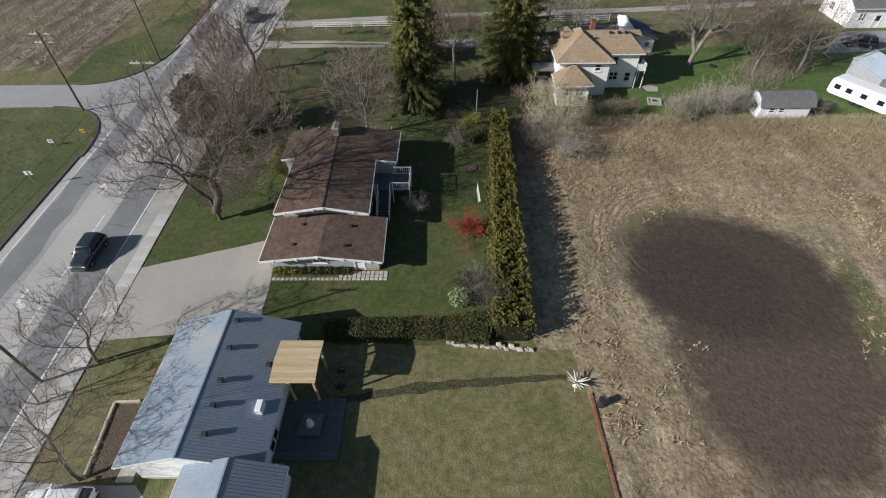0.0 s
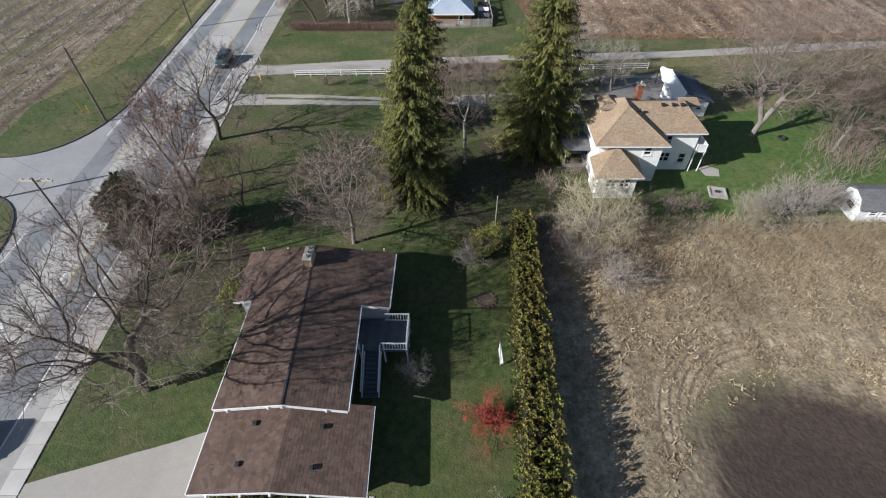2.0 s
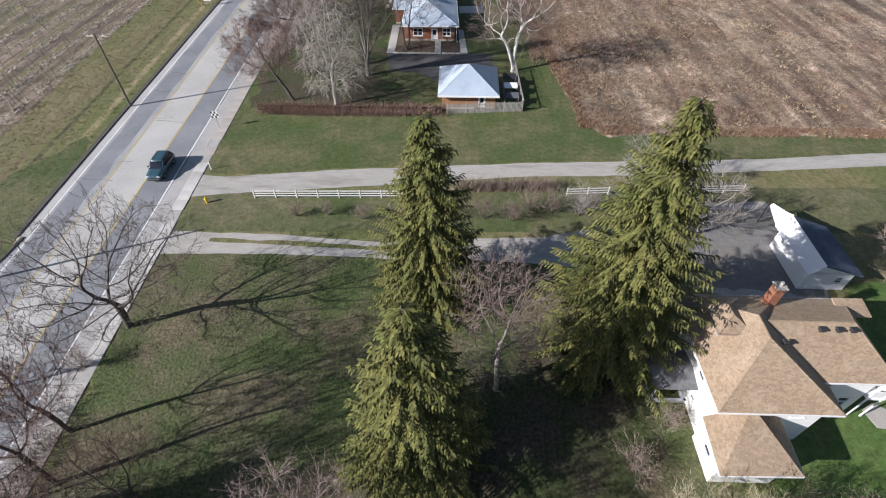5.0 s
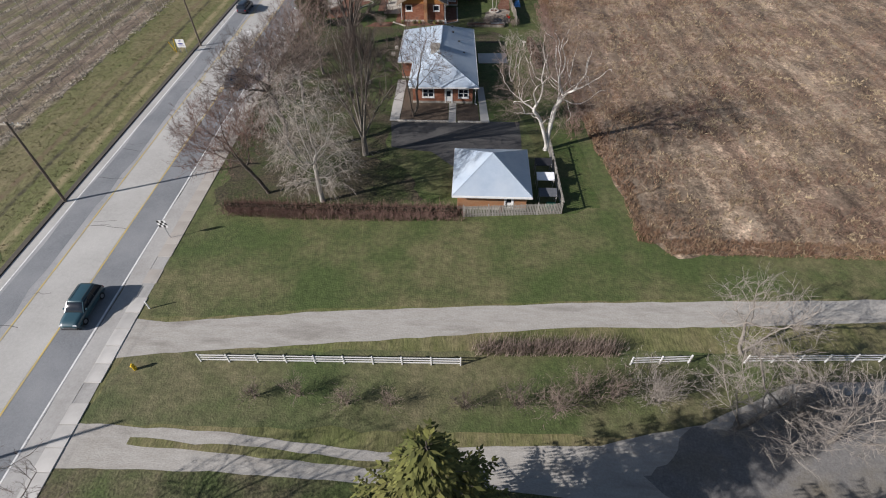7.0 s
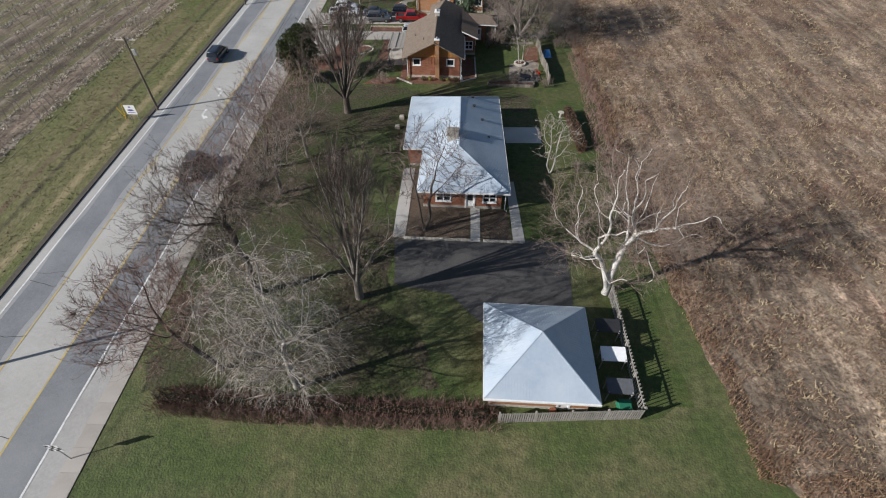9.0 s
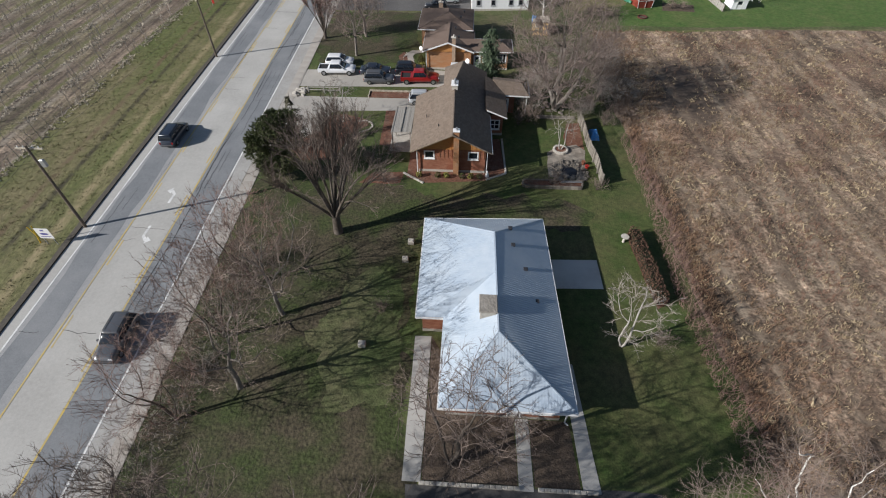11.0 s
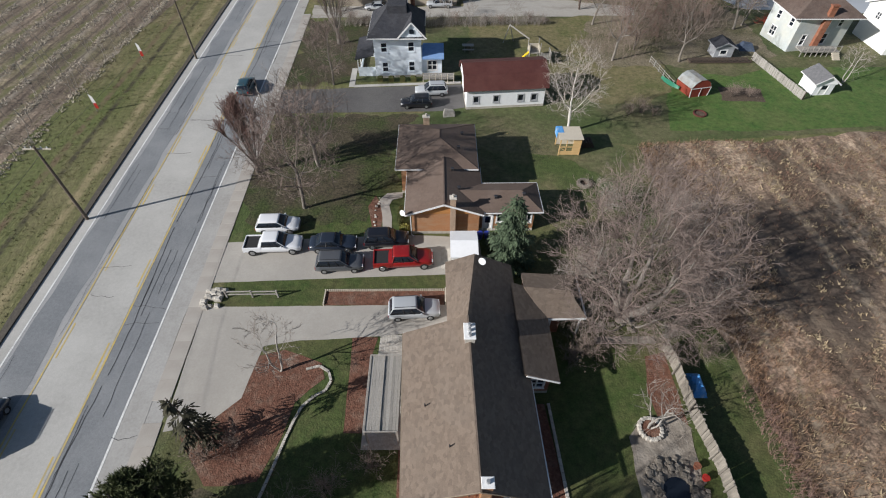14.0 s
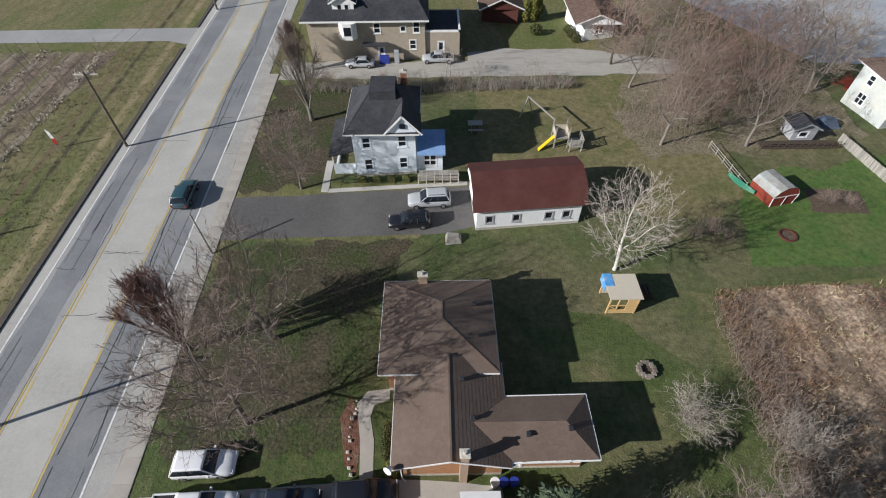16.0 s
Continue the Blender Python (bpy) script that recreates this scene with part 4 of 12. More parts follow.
bpy.data.objects.remove(bpy.data.objects["slab_seed"])
for i in range(148):
    y = -24 + i * 1.76
    if 45 < y < 52 and rng.random() < 0.6 or rng.random() < 0.04:
        continue
    ob = new("slab", slab_me if y < 30 or 56 < y < 91 else old_me)
    ob.parent = walk_parent
    ob.matrix_basis = pose(road_x(y) + 2.42, y, rng.uniform(-0.012, 0.004), rng.uniform(-0.4, 0.4), rng.uniform(-0.4, 0.4), math.degrees(math.atan2(0.0425 - 8.4e-5 * y, 1)) + rng.uniform(-0.6, 0.6))


# ---- building helpers ----
def put(g, name, material, parent, label="", smooth=False):
    """Links g, given in world metres, under a thing that stands unturned."""
    root = parent
    while root.parent:
        root = root.parent
    o = root.matrix_basis.translation
    return link_mesh(name, [(x - o.x, y - o.y, z - o.z) for x, y, z in g.v], g.f, material, parent, label, smooth)


def ribs(e0, e1, r1, r0, gap=0.22):
    """Raised seams of a sheet-metal roof plane, running down the slope."""
    e0, e1, r0, r1 = (Vector(p) for p in (e0, e1, r0, r1))
    d = (e1 - e0).normalized()
    L = (e1 - e0).length
    mid = (r0 + r1) / 2
    up = mid - e0 - d * (mid - e0).dot(d)
    H = up.length
    up.normalize()
    n = d.cross(up)
    n = -n if n.z < 0 else n
    a, b = (r0 - e0).dot(d), (r1 - e0).dot(d)
    g = Geo()
    for i in range(1, int(L / gap)):
        u = i * gap
        h = H
        if u < a:
            h = H * u / a
        elif u > b and L - b > 0.01:
            h = H * (L - u) / (L - b)
        if h > 0.3:
            p = e0 + d * u + n * 0.006
            g.beam(p, p + up * (h - 0.04), 0.03, 0.018)
    return g


RIBBED = ("shingle_blue", "shingle_pale")


def slope(e0, e1, r1, r0, course=0.26, lift=0.010, thick=0.14):
    """One roof plane in overlapping courses, from the eave e0-e1 up to the ridge r0-r1."""
    e0, e1, r0, r1 = (Vector(p) for p in (e0, e1, r0, r1))
    n = (e1 - e0).cross((r0 + r1) / 2 - (e0 + e1) / 2).normalized()
    if n.z < 0:
        n = -n
    k = max(2, int(((r0 + r1) / 2 - (e0 + e1) / 2).length / course))
    m = max(1, int((e1 - e0).length / 1.5))
    g = Geo()
    v = []
    for i in range(k):
        for t, up in ((i / k, lift), ((i + 1) / k, 0.004)):
            p, q = e0.lerp(r0, t), e1.lerp(r1, t)
            v += [p.lerp(q, j / m) + n * up for j in range(m + 1)]
    w = m + 1
    g.add(v, [(i * w + j, i * w + j + 1, (i + 1) * w + j + 1, (i + 1) * w + j) for i in range(2 * k - 1) for j in range(m)])
    dn = n * thick
    g.add([e0 - dn, e1 - dn, r1 - dn, r0 - dn], [(3, 2, 1, 0)])
    for a, b in ((e0, e1), (e1, r1), (r0, e0)):
        g.add([a - dn, b - dn, b, a], [(0, 1, 2, 3)])
    return g


def roof_plane(parent, e0, e1, r1, r0, material, course=0.26, name="roof_slope"):
    if material not in RIBBED:
        return put(slope(e0, e1, r1, r0, course), name, material, parent)
    ob = put(slope(e0, e1, r1, r0, 99, 0.004), name, material, parent)
    put(ribs(e0, e1, r1, r0), "roof_seams", material, ob)
    return ob


def fascia(parent, pts, material="trim_white", w=0.05, h=0.2, name="fascia", dz=None):
    dz = -0.02 - h / 2 if dz is None else dz
    for a, b in zip(pts, pts[1:]):
        put(Geo().beam((a[0], a[1], a[2] + dz), (b[0], b[1], b[2] + dz), w, h), name, material, parent)


def gable_y(parent, x0, x1, y0, y1, ze, xr, zr, material, wall=None, oh=0.4, course=0.26, trim="trim_white", wall_name="gable_wall", ends=(True, True), ze1=None):
    """Gable roof with its ridge along y, and the two gable walls."""
    ze1 = ze if ze1 is None else ze1
    roof_plane(parent, (x0, y1, ze), (x0, y0, ze), (xr, y0, zr), (xr, y1, zr), material, course)
    roof_plane(parent, (x1, y0, ze1), (x1, y1, ze1), (xr, y1, zr), (xr, y0, zr), material, course)
    put(Geo().beam((xr, y0, zr + 0.012), (xr, y1, zr + 0.012), 0.12, 0.025), "ridge_cap", material, parent)
    for y, on in zip((y0, y1), ends):
        if on or not wall:
            fascia(parent, [(x0, y, ze), (xr, y, zr), (x1, y, ze1)], trim)
    fascia(parent, [(x0, y0, ze), (x0, y1, ze)], trim, name="gutter", w=0.10, h=0.12)
    fascia(parent, [(x1, y0, ze1), (x1, y1, ze1)], trim, name="gutter", w=0.10, h=0.12)
    if wall:
        for y, d, on in ((y0 + oh, 0.18, ends[0]), (y1 - oh, -0.18, ends[1])):
            if on:
                a, c, b = (x0 + oh, ze - 0.16), (xr, zr - 0.16), (x1 - oh, ze1 - 0.16)
                k = (zr - ze) / (xr - x0)
                a = (a[0], ze + k * oh - 0.16)
                b = (b[0], ze1 + (zr - ze1) / (x1 - xr) * oh - 0.16)
                zl = min(ze, ze1) - 0.2
                v = [(px, y, pz) for px, pz in ((a[0], zl), (b[0], zl), b, c, a)] + [(px, y + d, pz) for px, pz in ((a[0], zl), (b[0], zl), b, c, a)]
                put(Geo().add(v, [(0, 1, 2, 3, 4), (9, 8, 7, 6, 5), (0, 5, 6, 1), (1, 6, 7, 2), (2, 7, 8, 3), (3, 8, 9, 4), (4, 9, 5, 0)]), wall_name, wall, parent)


def gable_x(parent, x0, x1, y0, y1, ze, yr, zr, material, wall=None, oh=0.4, course=0.26, trim="trim_white", ends=(True, True)):
    """Gable roof with its ridge along x."""
    roof_plane(parent, (x0, y0, ze), (x1, y0, ze), (x1, yr, zr), (x0, yr, zr), material, course)
    roof_plane(parent, (x1, y1, ze), (x0, y1, ze), (x0, yr, zr), (x1, yr, zr), material, course)
    put(Geo().beam((x0, yr, zr + 0.012), (x1, yr, zr + 0.012), 0.12, 0.025), "ridge_cap", material, parent)
    for x in (x0, x1):
        fascia(parent, [(x, y0, ze), (x, yr, zr), (x, y1, ze)], trim)
    fascia(parent, [(x0, y0, ze), (x1, y0, ze)], trim, name="gutter", w=0.10, h=0.12)
    fascia(parent, [(x0, y1, ze), (x1, y1, ze)], trim, name="gutter", w=0.10, h=0.12)
    if wall:
        for x, d, on in ((x0 + oh, 0.18, ends[0]), (x1 - oh, -0.18, ends[1])):
            if on:
                k = (zr - ze) / (yr - y0)
                prof = [(y0 + oh, ze - 0.2), (y1 - oh, ze - 0.2), (y1 - oh, ze + (zr - ze) / (y1 - yr) * oh - 0.16), (yr, zr - 0.16), (y0 + oh, ze + k * oh - 0.16)]
                v = [(x, a, b) for a, b in prof] + [(x + d, a, b) for a, b in prof]
                put(Geo().add(v, [(4, 3, 2, 1, 0), (5, 6, 7, 8, 9), (0, 1, 6, 5), (1, 2, 7, 6), (2, 3, 8, 7), (3, 4, 9, 8), (4, 0, 5, 9)]), "gable_wall", wall, parent)


def hip(parent, x0, x1, y0, y1, ze, ra, rb, material, course=0.26, trim="trim_white"):
    """Hip roof over a rectangle; ra and rb: the ridge's south-west and north-east ends (x, y, z)."""
    if abs(ra[0] - rb[0]) < abs(ra[1] - rb[1]) or ra == rb:          # ridge along y
        sides = [((x0, y0, ze), (x1, y0, ze), ra, ra), ((x1, y0, ze), (x1, y1, ze), rb, ra), ((x1, y1, ze), (x0, y1, ze), rb, rb), ((x0, y1, ze), (x0, y0, ze), ra, rb)]
    else:
        sides = [((x0, y0, ze), (x1, y0, ze), rb, ra), ((x1, y0, ze), (x1, y1, ze), rb, rb), ((x1, y1, ze), (x0, y1, ze), ra, rb), ((x0, y1, ze), (x0, y0, ze), ra, ra)]
    for s in sides:
        roof_plane(parent, *s, material, course)
    for c, r in (((x0, y0, ze), ra), ((x1, y1, ze), rb), ((x1, y0, ze), ra if abs(ra[0] - rb[0]) < abs(ra[1] - rb[1]) else rb), ((x0, y1, ze), rb if abs(ra[0] - rb[0]) < abs(ra[1] - rb[1]) else ra)):
        put(Geo().beam((c[0], c[1], c[2] + 0.012), (r[0], r[1], r[2] + 0.012), 0.10, 0.03), "hip_cap", material, parent)
    if ra != rb:
        put(Geo().beam((ra[0], ra[1], ra[2] + 0.012), (rb[0], rb[1], rb[2] + 0.012), 0.10, 0.03), "ridge_cap", material, parent)
    fascia(parent, [(x0, y0, ze), (x1, y0, ze), (x1, y1, ze), (x0, y1, ze), (x0, y0, ze)], trim, name="gutter", w=0.10, h=0.14)


def holed(at, us, zs, holes, f0, f1):
    """One connected slab over a grid of us and zs with rectangular holes; at(u, z, f) gives a place, f the depth."""
    g = Geo()
    seen = {}

    def vert(i, j, k):
        if (i, j, k) not in seen:
            seen[i, j, k] = len(g.v)
            g.v.append(tuple(at(us[i], zs[j], f1 if k else f0)))
        return seen[i, j, k]

    def solid(i, j):
        if not (0 <= i < len(us) - 1 and 0 <= j < len(zs) - 1):
            return False
        um, zm = (us[i] + us[i + 1]) / 2, (zs[j] + zs[j + 1]) / 2
        return not any(h[0] < um < h[1] and h[2] < zm < h[3] for h in holes)

    for i in range(len(us) - 1):
        for j in range(len(zs) - 1):
            if not solid(i, j):
                continue
            c = [(i, j), (i + 1, j), (i + 1, j + 1), (i, j + 1)]
            g.f.append(tuple(vert(*p, 1) for p in c))
            g.f.append(tuple(vert(*p, 0) for p in c[::-1]))
            for (p, q), (di, dj) in zip(zip(c, c[1:] + c[:1]), ((0, -1), (1, 0), (0, 1), (-1, 0))):
                if not solid(i + di, j + dj):
                    g.f.append((vert(*q, 1), vert(*p, 1), vert(*p, 0), vert(*q, 0)))
    return g


def walls(parent, pts, z0, z1, material, openings=(), thick=0.2, names="wall", trim="trim_white", base=None):
    """Walls round a counter-clockwise outline. openings: (side, along, width, bottom, top, kind)."""
    n = len(pts)
    for i in range(n):
        a, b = Vector((*pts[i], 0)), Vector((*pts[(i + 1) % n], 0))
        d = (b - a)
        L = d.length
        d.normalize()
        out = Vector((d.y, -d.x, 0))
        ops = [o for o in openings if o[0] == i]
        us = sorted({0.004, L - 0.004, *[o[1] - o[2] / 2 for o in ops], *[o[1] + o[2] / 2 for o in ops]})
        zs = sorted({z0, z1, *[o[3] for o in ops], *[o[4] for o in ops]})
        holes = [(o[1] - o[2] / 2, o[1] + o[2] / 2, o[3], o[4]) for o in ops]
        g = holed(lambda u, z, f: a + d * u + out * f + Vector((0, 0, z)), us, zs, holes, -thick, 0.0)
        put(g, names, material, parent)
        if base:
            e = Geo()
            e.beam(a + out * 0.012 + Vector((0, 0, 0.17)), b + out * 0.012 + Vector((0, 0, 0.17)), 0.03, 0.34)
            put(e, "foundation", base, parent)
        for o in ops:
            opening(parent, a, d, out, *o[1:], trim)


def opening(parent, a, d, out, u, w, zb, zt, kind, trim):
    up = Vector((0, 0, 1))
    c = a + d * u
    mid = (zb + zt) / 2

    def bar(g, u0, u1, w0, w1, f0, f1):
        v = [c + d * x + out * y + up * z for z in (w0, w1) for x, y in ((u0, f1), (u1, f1), (u1, f0), (u0, f0))]
        g.add(v, [(3, 2, 1, 0), (4, 5, 6, 7), (0, 1, 5, 4), (1, 2, 6, 5), (2, 3, 7, 6), (3, 0, 4, 7)])

    h = w / 2
    t = 0.09
    if kind == "garage":
        g = Geo()
        bar(g, -h, h, zb, zt, -0.14, -0.10)
        ob = put(g, "garage_door", "trim_white", parent, "white panelled garage door")
        for i in range(4):
            g = Geo()
            z = zb + (zt - zb) * i / 4
            bar(g, -h + 0.05, h - 0.05, z + 0.04, z + (zt - zb) / 4 - 0.04, -0.10, -0.08)
            put(g, "panel", "trim_white", ob)
        return
    lo = zb if kind == "door" else zb - 0.05
    us = [-h - 0.06, -h + t, h - t, h + 0.06]
    zs = [lo, zt - t, zt + 0.06] if kind == "door" else [lo, zb + t, zt - t, zt + 0.06]
    if kind == "double":
        us[2:2] = [-0.05, 0.05]
    if kind in ("sash", "double"):
        zs[2:2] = [mid - 0.03, mid + 0.03]
    ub = [(us[i], us[i + 1]) for i in range(1, len(us) - 1, 2)]
    zc = [(zs[0] - 1, zs[1])] if kind == "door" else [(zs[i], zs[i + 1]) for i in range(1, len(zs) - 1, 2)]
    g = holed(lambda u, z, f: c + d * u + out * f + up * z, us, zs, [(*p, *q) for p in ub for q in zc], -0.12, 0.035)
    ob = put(g, "door_frame" if kind == "door" else "window", trim, parent, "white window frame" if trim == "trim_white" else "")
    if kind == "door":
        g = Geo()
        bar(g, -h + t, h - t, zb, zt - t, -0.10, -0.05)
        leaf = put(g, "door_leaf", "trim_white", ob)
        g = Geo()
        bar(g, -h + t + 0.12, h - t - 0.12, mid, zt - t - 0.15, -0.05, -0.04)
        put(g, "pane", "glass_dark", ob)
    else:
        g = Geo()
        bar(g, -h + t, h - t, zb + t, zt - t, -0.085, -0.07)
        put(g, "pane", "glass_dark", ob, "dark reflecting pane")
        g = Geo()
        bar(g, -h - 0.1, h + 0.1, zb - 0.10, zb - 0.05, -0.02, 0.09)
        put(g, "sill", trim, ob)


def chimney(parent, x, y, z0, z1, w, d, material, pots=1, cap="pale_stone"):
    ch = put(Geo().bbox(x - w / 2, y - d / 2, z0, x + w / 2, y + d / 2, z1, 0.03), "chimney", material, parent, "brick chimney stack")
    put(Geo().bbox(x - w / 2 - 0.08, y - d / 2 - 0.08, z1, x + w / 2 + 0.08, y + d / 2 + 0.08, z1 + 0.12, 0.03), "chimney_cap", cap, ch)
    for i in range(pots):
        yy = y + (i - (pots - 1) / 2) * d / max(1, pots)
        put(Geo().tube((x, yy, z1 + 0.12), (x, yy, z1 + 0.42), 0.13, 0.11, 10), "chimney_pot", "metal_grey" if cap == "trim_white" else "pale_stone", ch)


def roof_vent(parent, x, y, z, s=0.28):
    g = Geo().bbox(x - s / 2, y - s / 2, z - 0.1, x + s / 2, y + s / 2, z + 0.14, 0.05)
    g.bbox(x - s * 0.7, y - s * 0.7, z + 0.10, x + s * 0.7, y + s * 0.7, z + 0.2, 0.04)
    put(g, "roof_vent", "metal_dark", parent, "dark metal roof vent")


def vent_pipe(parent, x, y, z):
    put(Geo().tube((x, y, z - 0.1), (x, y, z + 0.35), 0.05, 0.05, 8), "vent_pipe", "metal_dark", parent)


def downspout(parent, x, y, z):
    put(Geo().beam((x, y, 0.1), (x, y, z), 0.08, 0.08).beam((x, y, 0.12), (x + 0.25, y - 0.2, 0.06), 0.08, 0.08), "downspout", "trim_white", parent)


# ---- blue-roofed house ----
h = thing("house", "white bungalow with worn blue-grey ribbed metal roofs", "house", (-16, 3, 0))
walls(h, [(-20.1, 1.5), (-11.3, 1.5), (-11.3, 12.4), (-20.1, 12.4)], 0, 2.75, "siding_white", [(1, 2.5, 1.8, 0.1, 2.1, "double"), (1, 6.5, 1.2, 1.0, 2.1, "sash"), (3, 3, 1.6, 0.9, 2.1, "double"), (3, 7.5, 1.6, 0.9, 2.1, "double")], base="pale_stone")
gable_y(h, -20.8, -10.8, 1.15, 12.9, 2.8, -15.95, 4.6, "shingle_blue", "siding_white", oh=0.18)
walls(h, [(-15.6, -9.5), (-9.6, -9.5), (-9.6, 1.5), (-15.6, 1.5)], 0, 2.75, "siding_white", [(0, 3, 2.6, 0, 2.2, "garage")], base="pale_stone")
gable_y(h, -16.1, -9.1, -10, 1.3, 2.9, -12.6, 4.3, "shingle_blue", "siding_white", ends=(True, False))
for x, y, z in ((-15.3, 11.9, 4.4), (-15.1, 9.4, 4.35), (-14.9, 6.7, 4.3), (-14.8, 4.8, 4.25), (-14.7, 2.8, 4.2), (-12.2, 8.6, 3.3)):
    roof_vent(h, x, y, z)
put(Geo().bbox(-12.1, 4.7, 3.0, -11.65, 5.6, 3.75, 0.05), "skylight", "plastic_white", h, "white raised skylight curb")
downspout(h, -11.2, 12.5, 2.7)
downspout(h, -11.2, 1.7, 2.7)

gz = thing("gazebo", "open gazebo with a pale new timber roof on posts", "gazebo", (-10.2, 8.8, 0))
for x, y in ((-10.6, 7.4), (-8.7, 7.4), (-8.7, 10.3), (-10.6, 10.3)):
    put(Geo().beam((x, y, 0), (x, y, 3.35), 0.16, 0.16), "post", "wood_deck", gz)
for y in (7.4, 10.3):
    put(Geo().beam((-11.7, y, 3.32), (-8.4, y, 3.32), 0.1, 0.2), "beam", "wood_deck", gz)
rng = random.Random(3)
for i in range(18):
    y = 7.0 + i * 0.205
    put(Geo().box(-11.75, y, 3.44 + (0.25 - abs(i - 8.5) * 0.028), -8.35, y + 0.195, 3.48 + (0.25 - abs(i - 8.5) * 0.028)), "roof_board", "wood_deck", gz)

patio = thing("patio_deck", "dark grey boarded patio deck beside the house", "deck", (-9.2, 5, 0))
for i in range(26):
    y = 2.75 + i * 0.185
    put(Geo().box(-12.4 if y > 4 else -11.9, y, 0.02, -6.6, y + 0.175, 0.16), "deck_board", "deck_grey", patio)
ft = thing("fire_table", "square dark fire table with a metal hood", "fire table", (-8.9, 5.2, 0.16))
put(Geo().bbox(-9.6, 4.5, 0.16, -8.2, 5.9, 0.55, 0.05), "table_body", "metal_dark", ft)
put(Geo().bbox(-9.75, 4.35, 0.55, -8.05, 6.05, 0.62, 0.02), "table_top", "shingle_grey", ft)
put(Geo().tube((-8.9, 5.2, 0.62), (-8.9, 5.2, 1.25), 0.30, 0.16, 10), "hood", "plastic_white", ft)
for k, (x, y, a) in enumerate(((-7.4, 9.9, 200), (-7.2, 8.4, 160))):
    ch = thing("garden_chair", "dark garden chair beside the gazebo", "chair", (x, y, 0), "patio chairs", turn=a)
    link_mesh("seat", *[(g := Geo().box(-0.28, -0.28, 0.38, 0.28, 0.28, 0.44)).v, g.f], "metal_dark", ch)
    link_mesh("backrest", *[(g := Geo().box(-0.28, 0.24, 0.44, 0.28, 0.30, 0.95)).v, g.f], "metal_dark", ch)
    for sx in (-0.25, 0.25):
        for sy in (-0.25, 0.25):
            link_mesh("leg", *[(g := Geo().beam((sx, sy, 0), (sx, sy, 0.38), 0.05)).v, g.f], "metal_dark", ch)

# ---- brown-roofed house ----
h = thing("house", "long low house with brown shingle roofs and white fascias", "house", (-11, 31, 0))
walls(h, [(-15.6, 26.6), (-7.2, 26.6), (-7.2, 34.9), (-5.0, 34.9), (-5.0, 40.5), (-17.4, 40.5), (-17.4, 35.6), (-15.6, 35.6)], 0, 3.42, "siding_grey",
      [(1, 2.0, 1.8, 0.9, 2.9, "double"), (1, 6.3, 1.8, 1.9, 3.4, "door"), (3, 1.6, 1.2, 1.2, 2.6, "sash"), (3, 4.0, 1.2, 1.2, 2.6, "sash"), (7, 2.5, 1.8, 1.2, 2.6, "double"), (7, 6.5, 1.8, 1.2, 2.6, "double"), (5, 2.5, 1.6, 1.2, 2.6, "double"), (4, 3, 1.6, 1.2, 2.6, "double"), (4, 9, 1.6, 1.2, 2.6, "double")], base="brick_tan")
XR, ZR = -11.35, 4.62
roof_plane(h, (-16.05, 35.2, 3.8), (-16.05, 25.5, 3.8), (-11.0, 25.5, ZR), (XR, 35.2, ZR), "shingle_brown")
roof_plane(h, (-17.9, 40.95, 3.55), (-17.7, 35.2, 3.55), (XR, 35.2, ZR), (-11.7, 40.95, ZR), "shingle_brown")
roof_plane(h, (-6.55, 25.5, 3.8), (-6.85, 34.75, 3.8), (XR, 34.75, ZR), (-11.0, 25.5, ZR), "shingle_brown")
roof_plane(h, (-4.55, 34.75, 3.5), (-4.5, 40.95, 3.5), (-11.7, 40.95, ZR), (XR, 34.75, ZR), "shingle_brown")
put(Geo().beam((-11.0, 25.5, ZR + 0.03), (XR, 35, ZR + 0.012), 0.14, 0.03).beam((XR, 35, ZR + 0.012), (-11.7, 40.95, ZR + 0.012), 0.14, 0.03), "ridge_cap", "shingle_dark", h)
fascia(h, [(-16.05, 25.48, 3.8), (-11.0, 25.48, ZR), (-6.55, 25.48, 3.8)], h=0.28)
fascia(h, [(-17.75, 35.15, 3.55), (-16.05, 35.15, 3.8)], h=0.24)
fascia(h, [(-6.85, 34.72, 3.8), (-4.5, 34.72, 3.5)], h=0.24)
fascia(h, [(-17.9, 40.97, 3.55), (-11.7, 40.97, ZR), (-4.5, 40.97, 3.5)], "shingle_brown", h=0.16)
tri = [(-15.6, 3.35), (-7.2, 3.35), (-7.2, 3.72), (-11.05, ZR - 0.2), (-15.6, 3.7)]
put(Geo().add([(x, 26.55, z) for x, z in tri] + [(x, 26.75, z) for x, z in tri], [(0, 1, 2, 3, 4), (9, 8, 7, 6, 5), (0, 5, 6, 1), (1, 6, 7, 2), (2, 7, 8, 3), (3, 8, 9, 4), (4, 9, 5, 0)]), "gable_wall", "siding_grey", h)
for a, b in (((-16.08, 25.5, 3.8), (-16.08, 35.2, 3.8)), ((-6.5, 25.5, 3.8), (-6.8, 34.75, 3.8)), ((-4.48, 34.75, 3.5), (-4.45, 40.95, 3.5))):
    fascia(h, [a, b], name="gutter", w=0.12, h=0.14)
for x in (-15.0, -12.0, -11.0, -8.0):
    z = ZR - abs(x + 11.0) * 0.17 - 0.18
    put(Geo().beam((x, 25.35, z), (x, 25.9, z), 0.14, 0.2), "beam_end", "trim_white", h)
chimney(h, -11.75, 39.0, 4.2, 5.5, 0.65, 1.5, "brick_tan", 3)
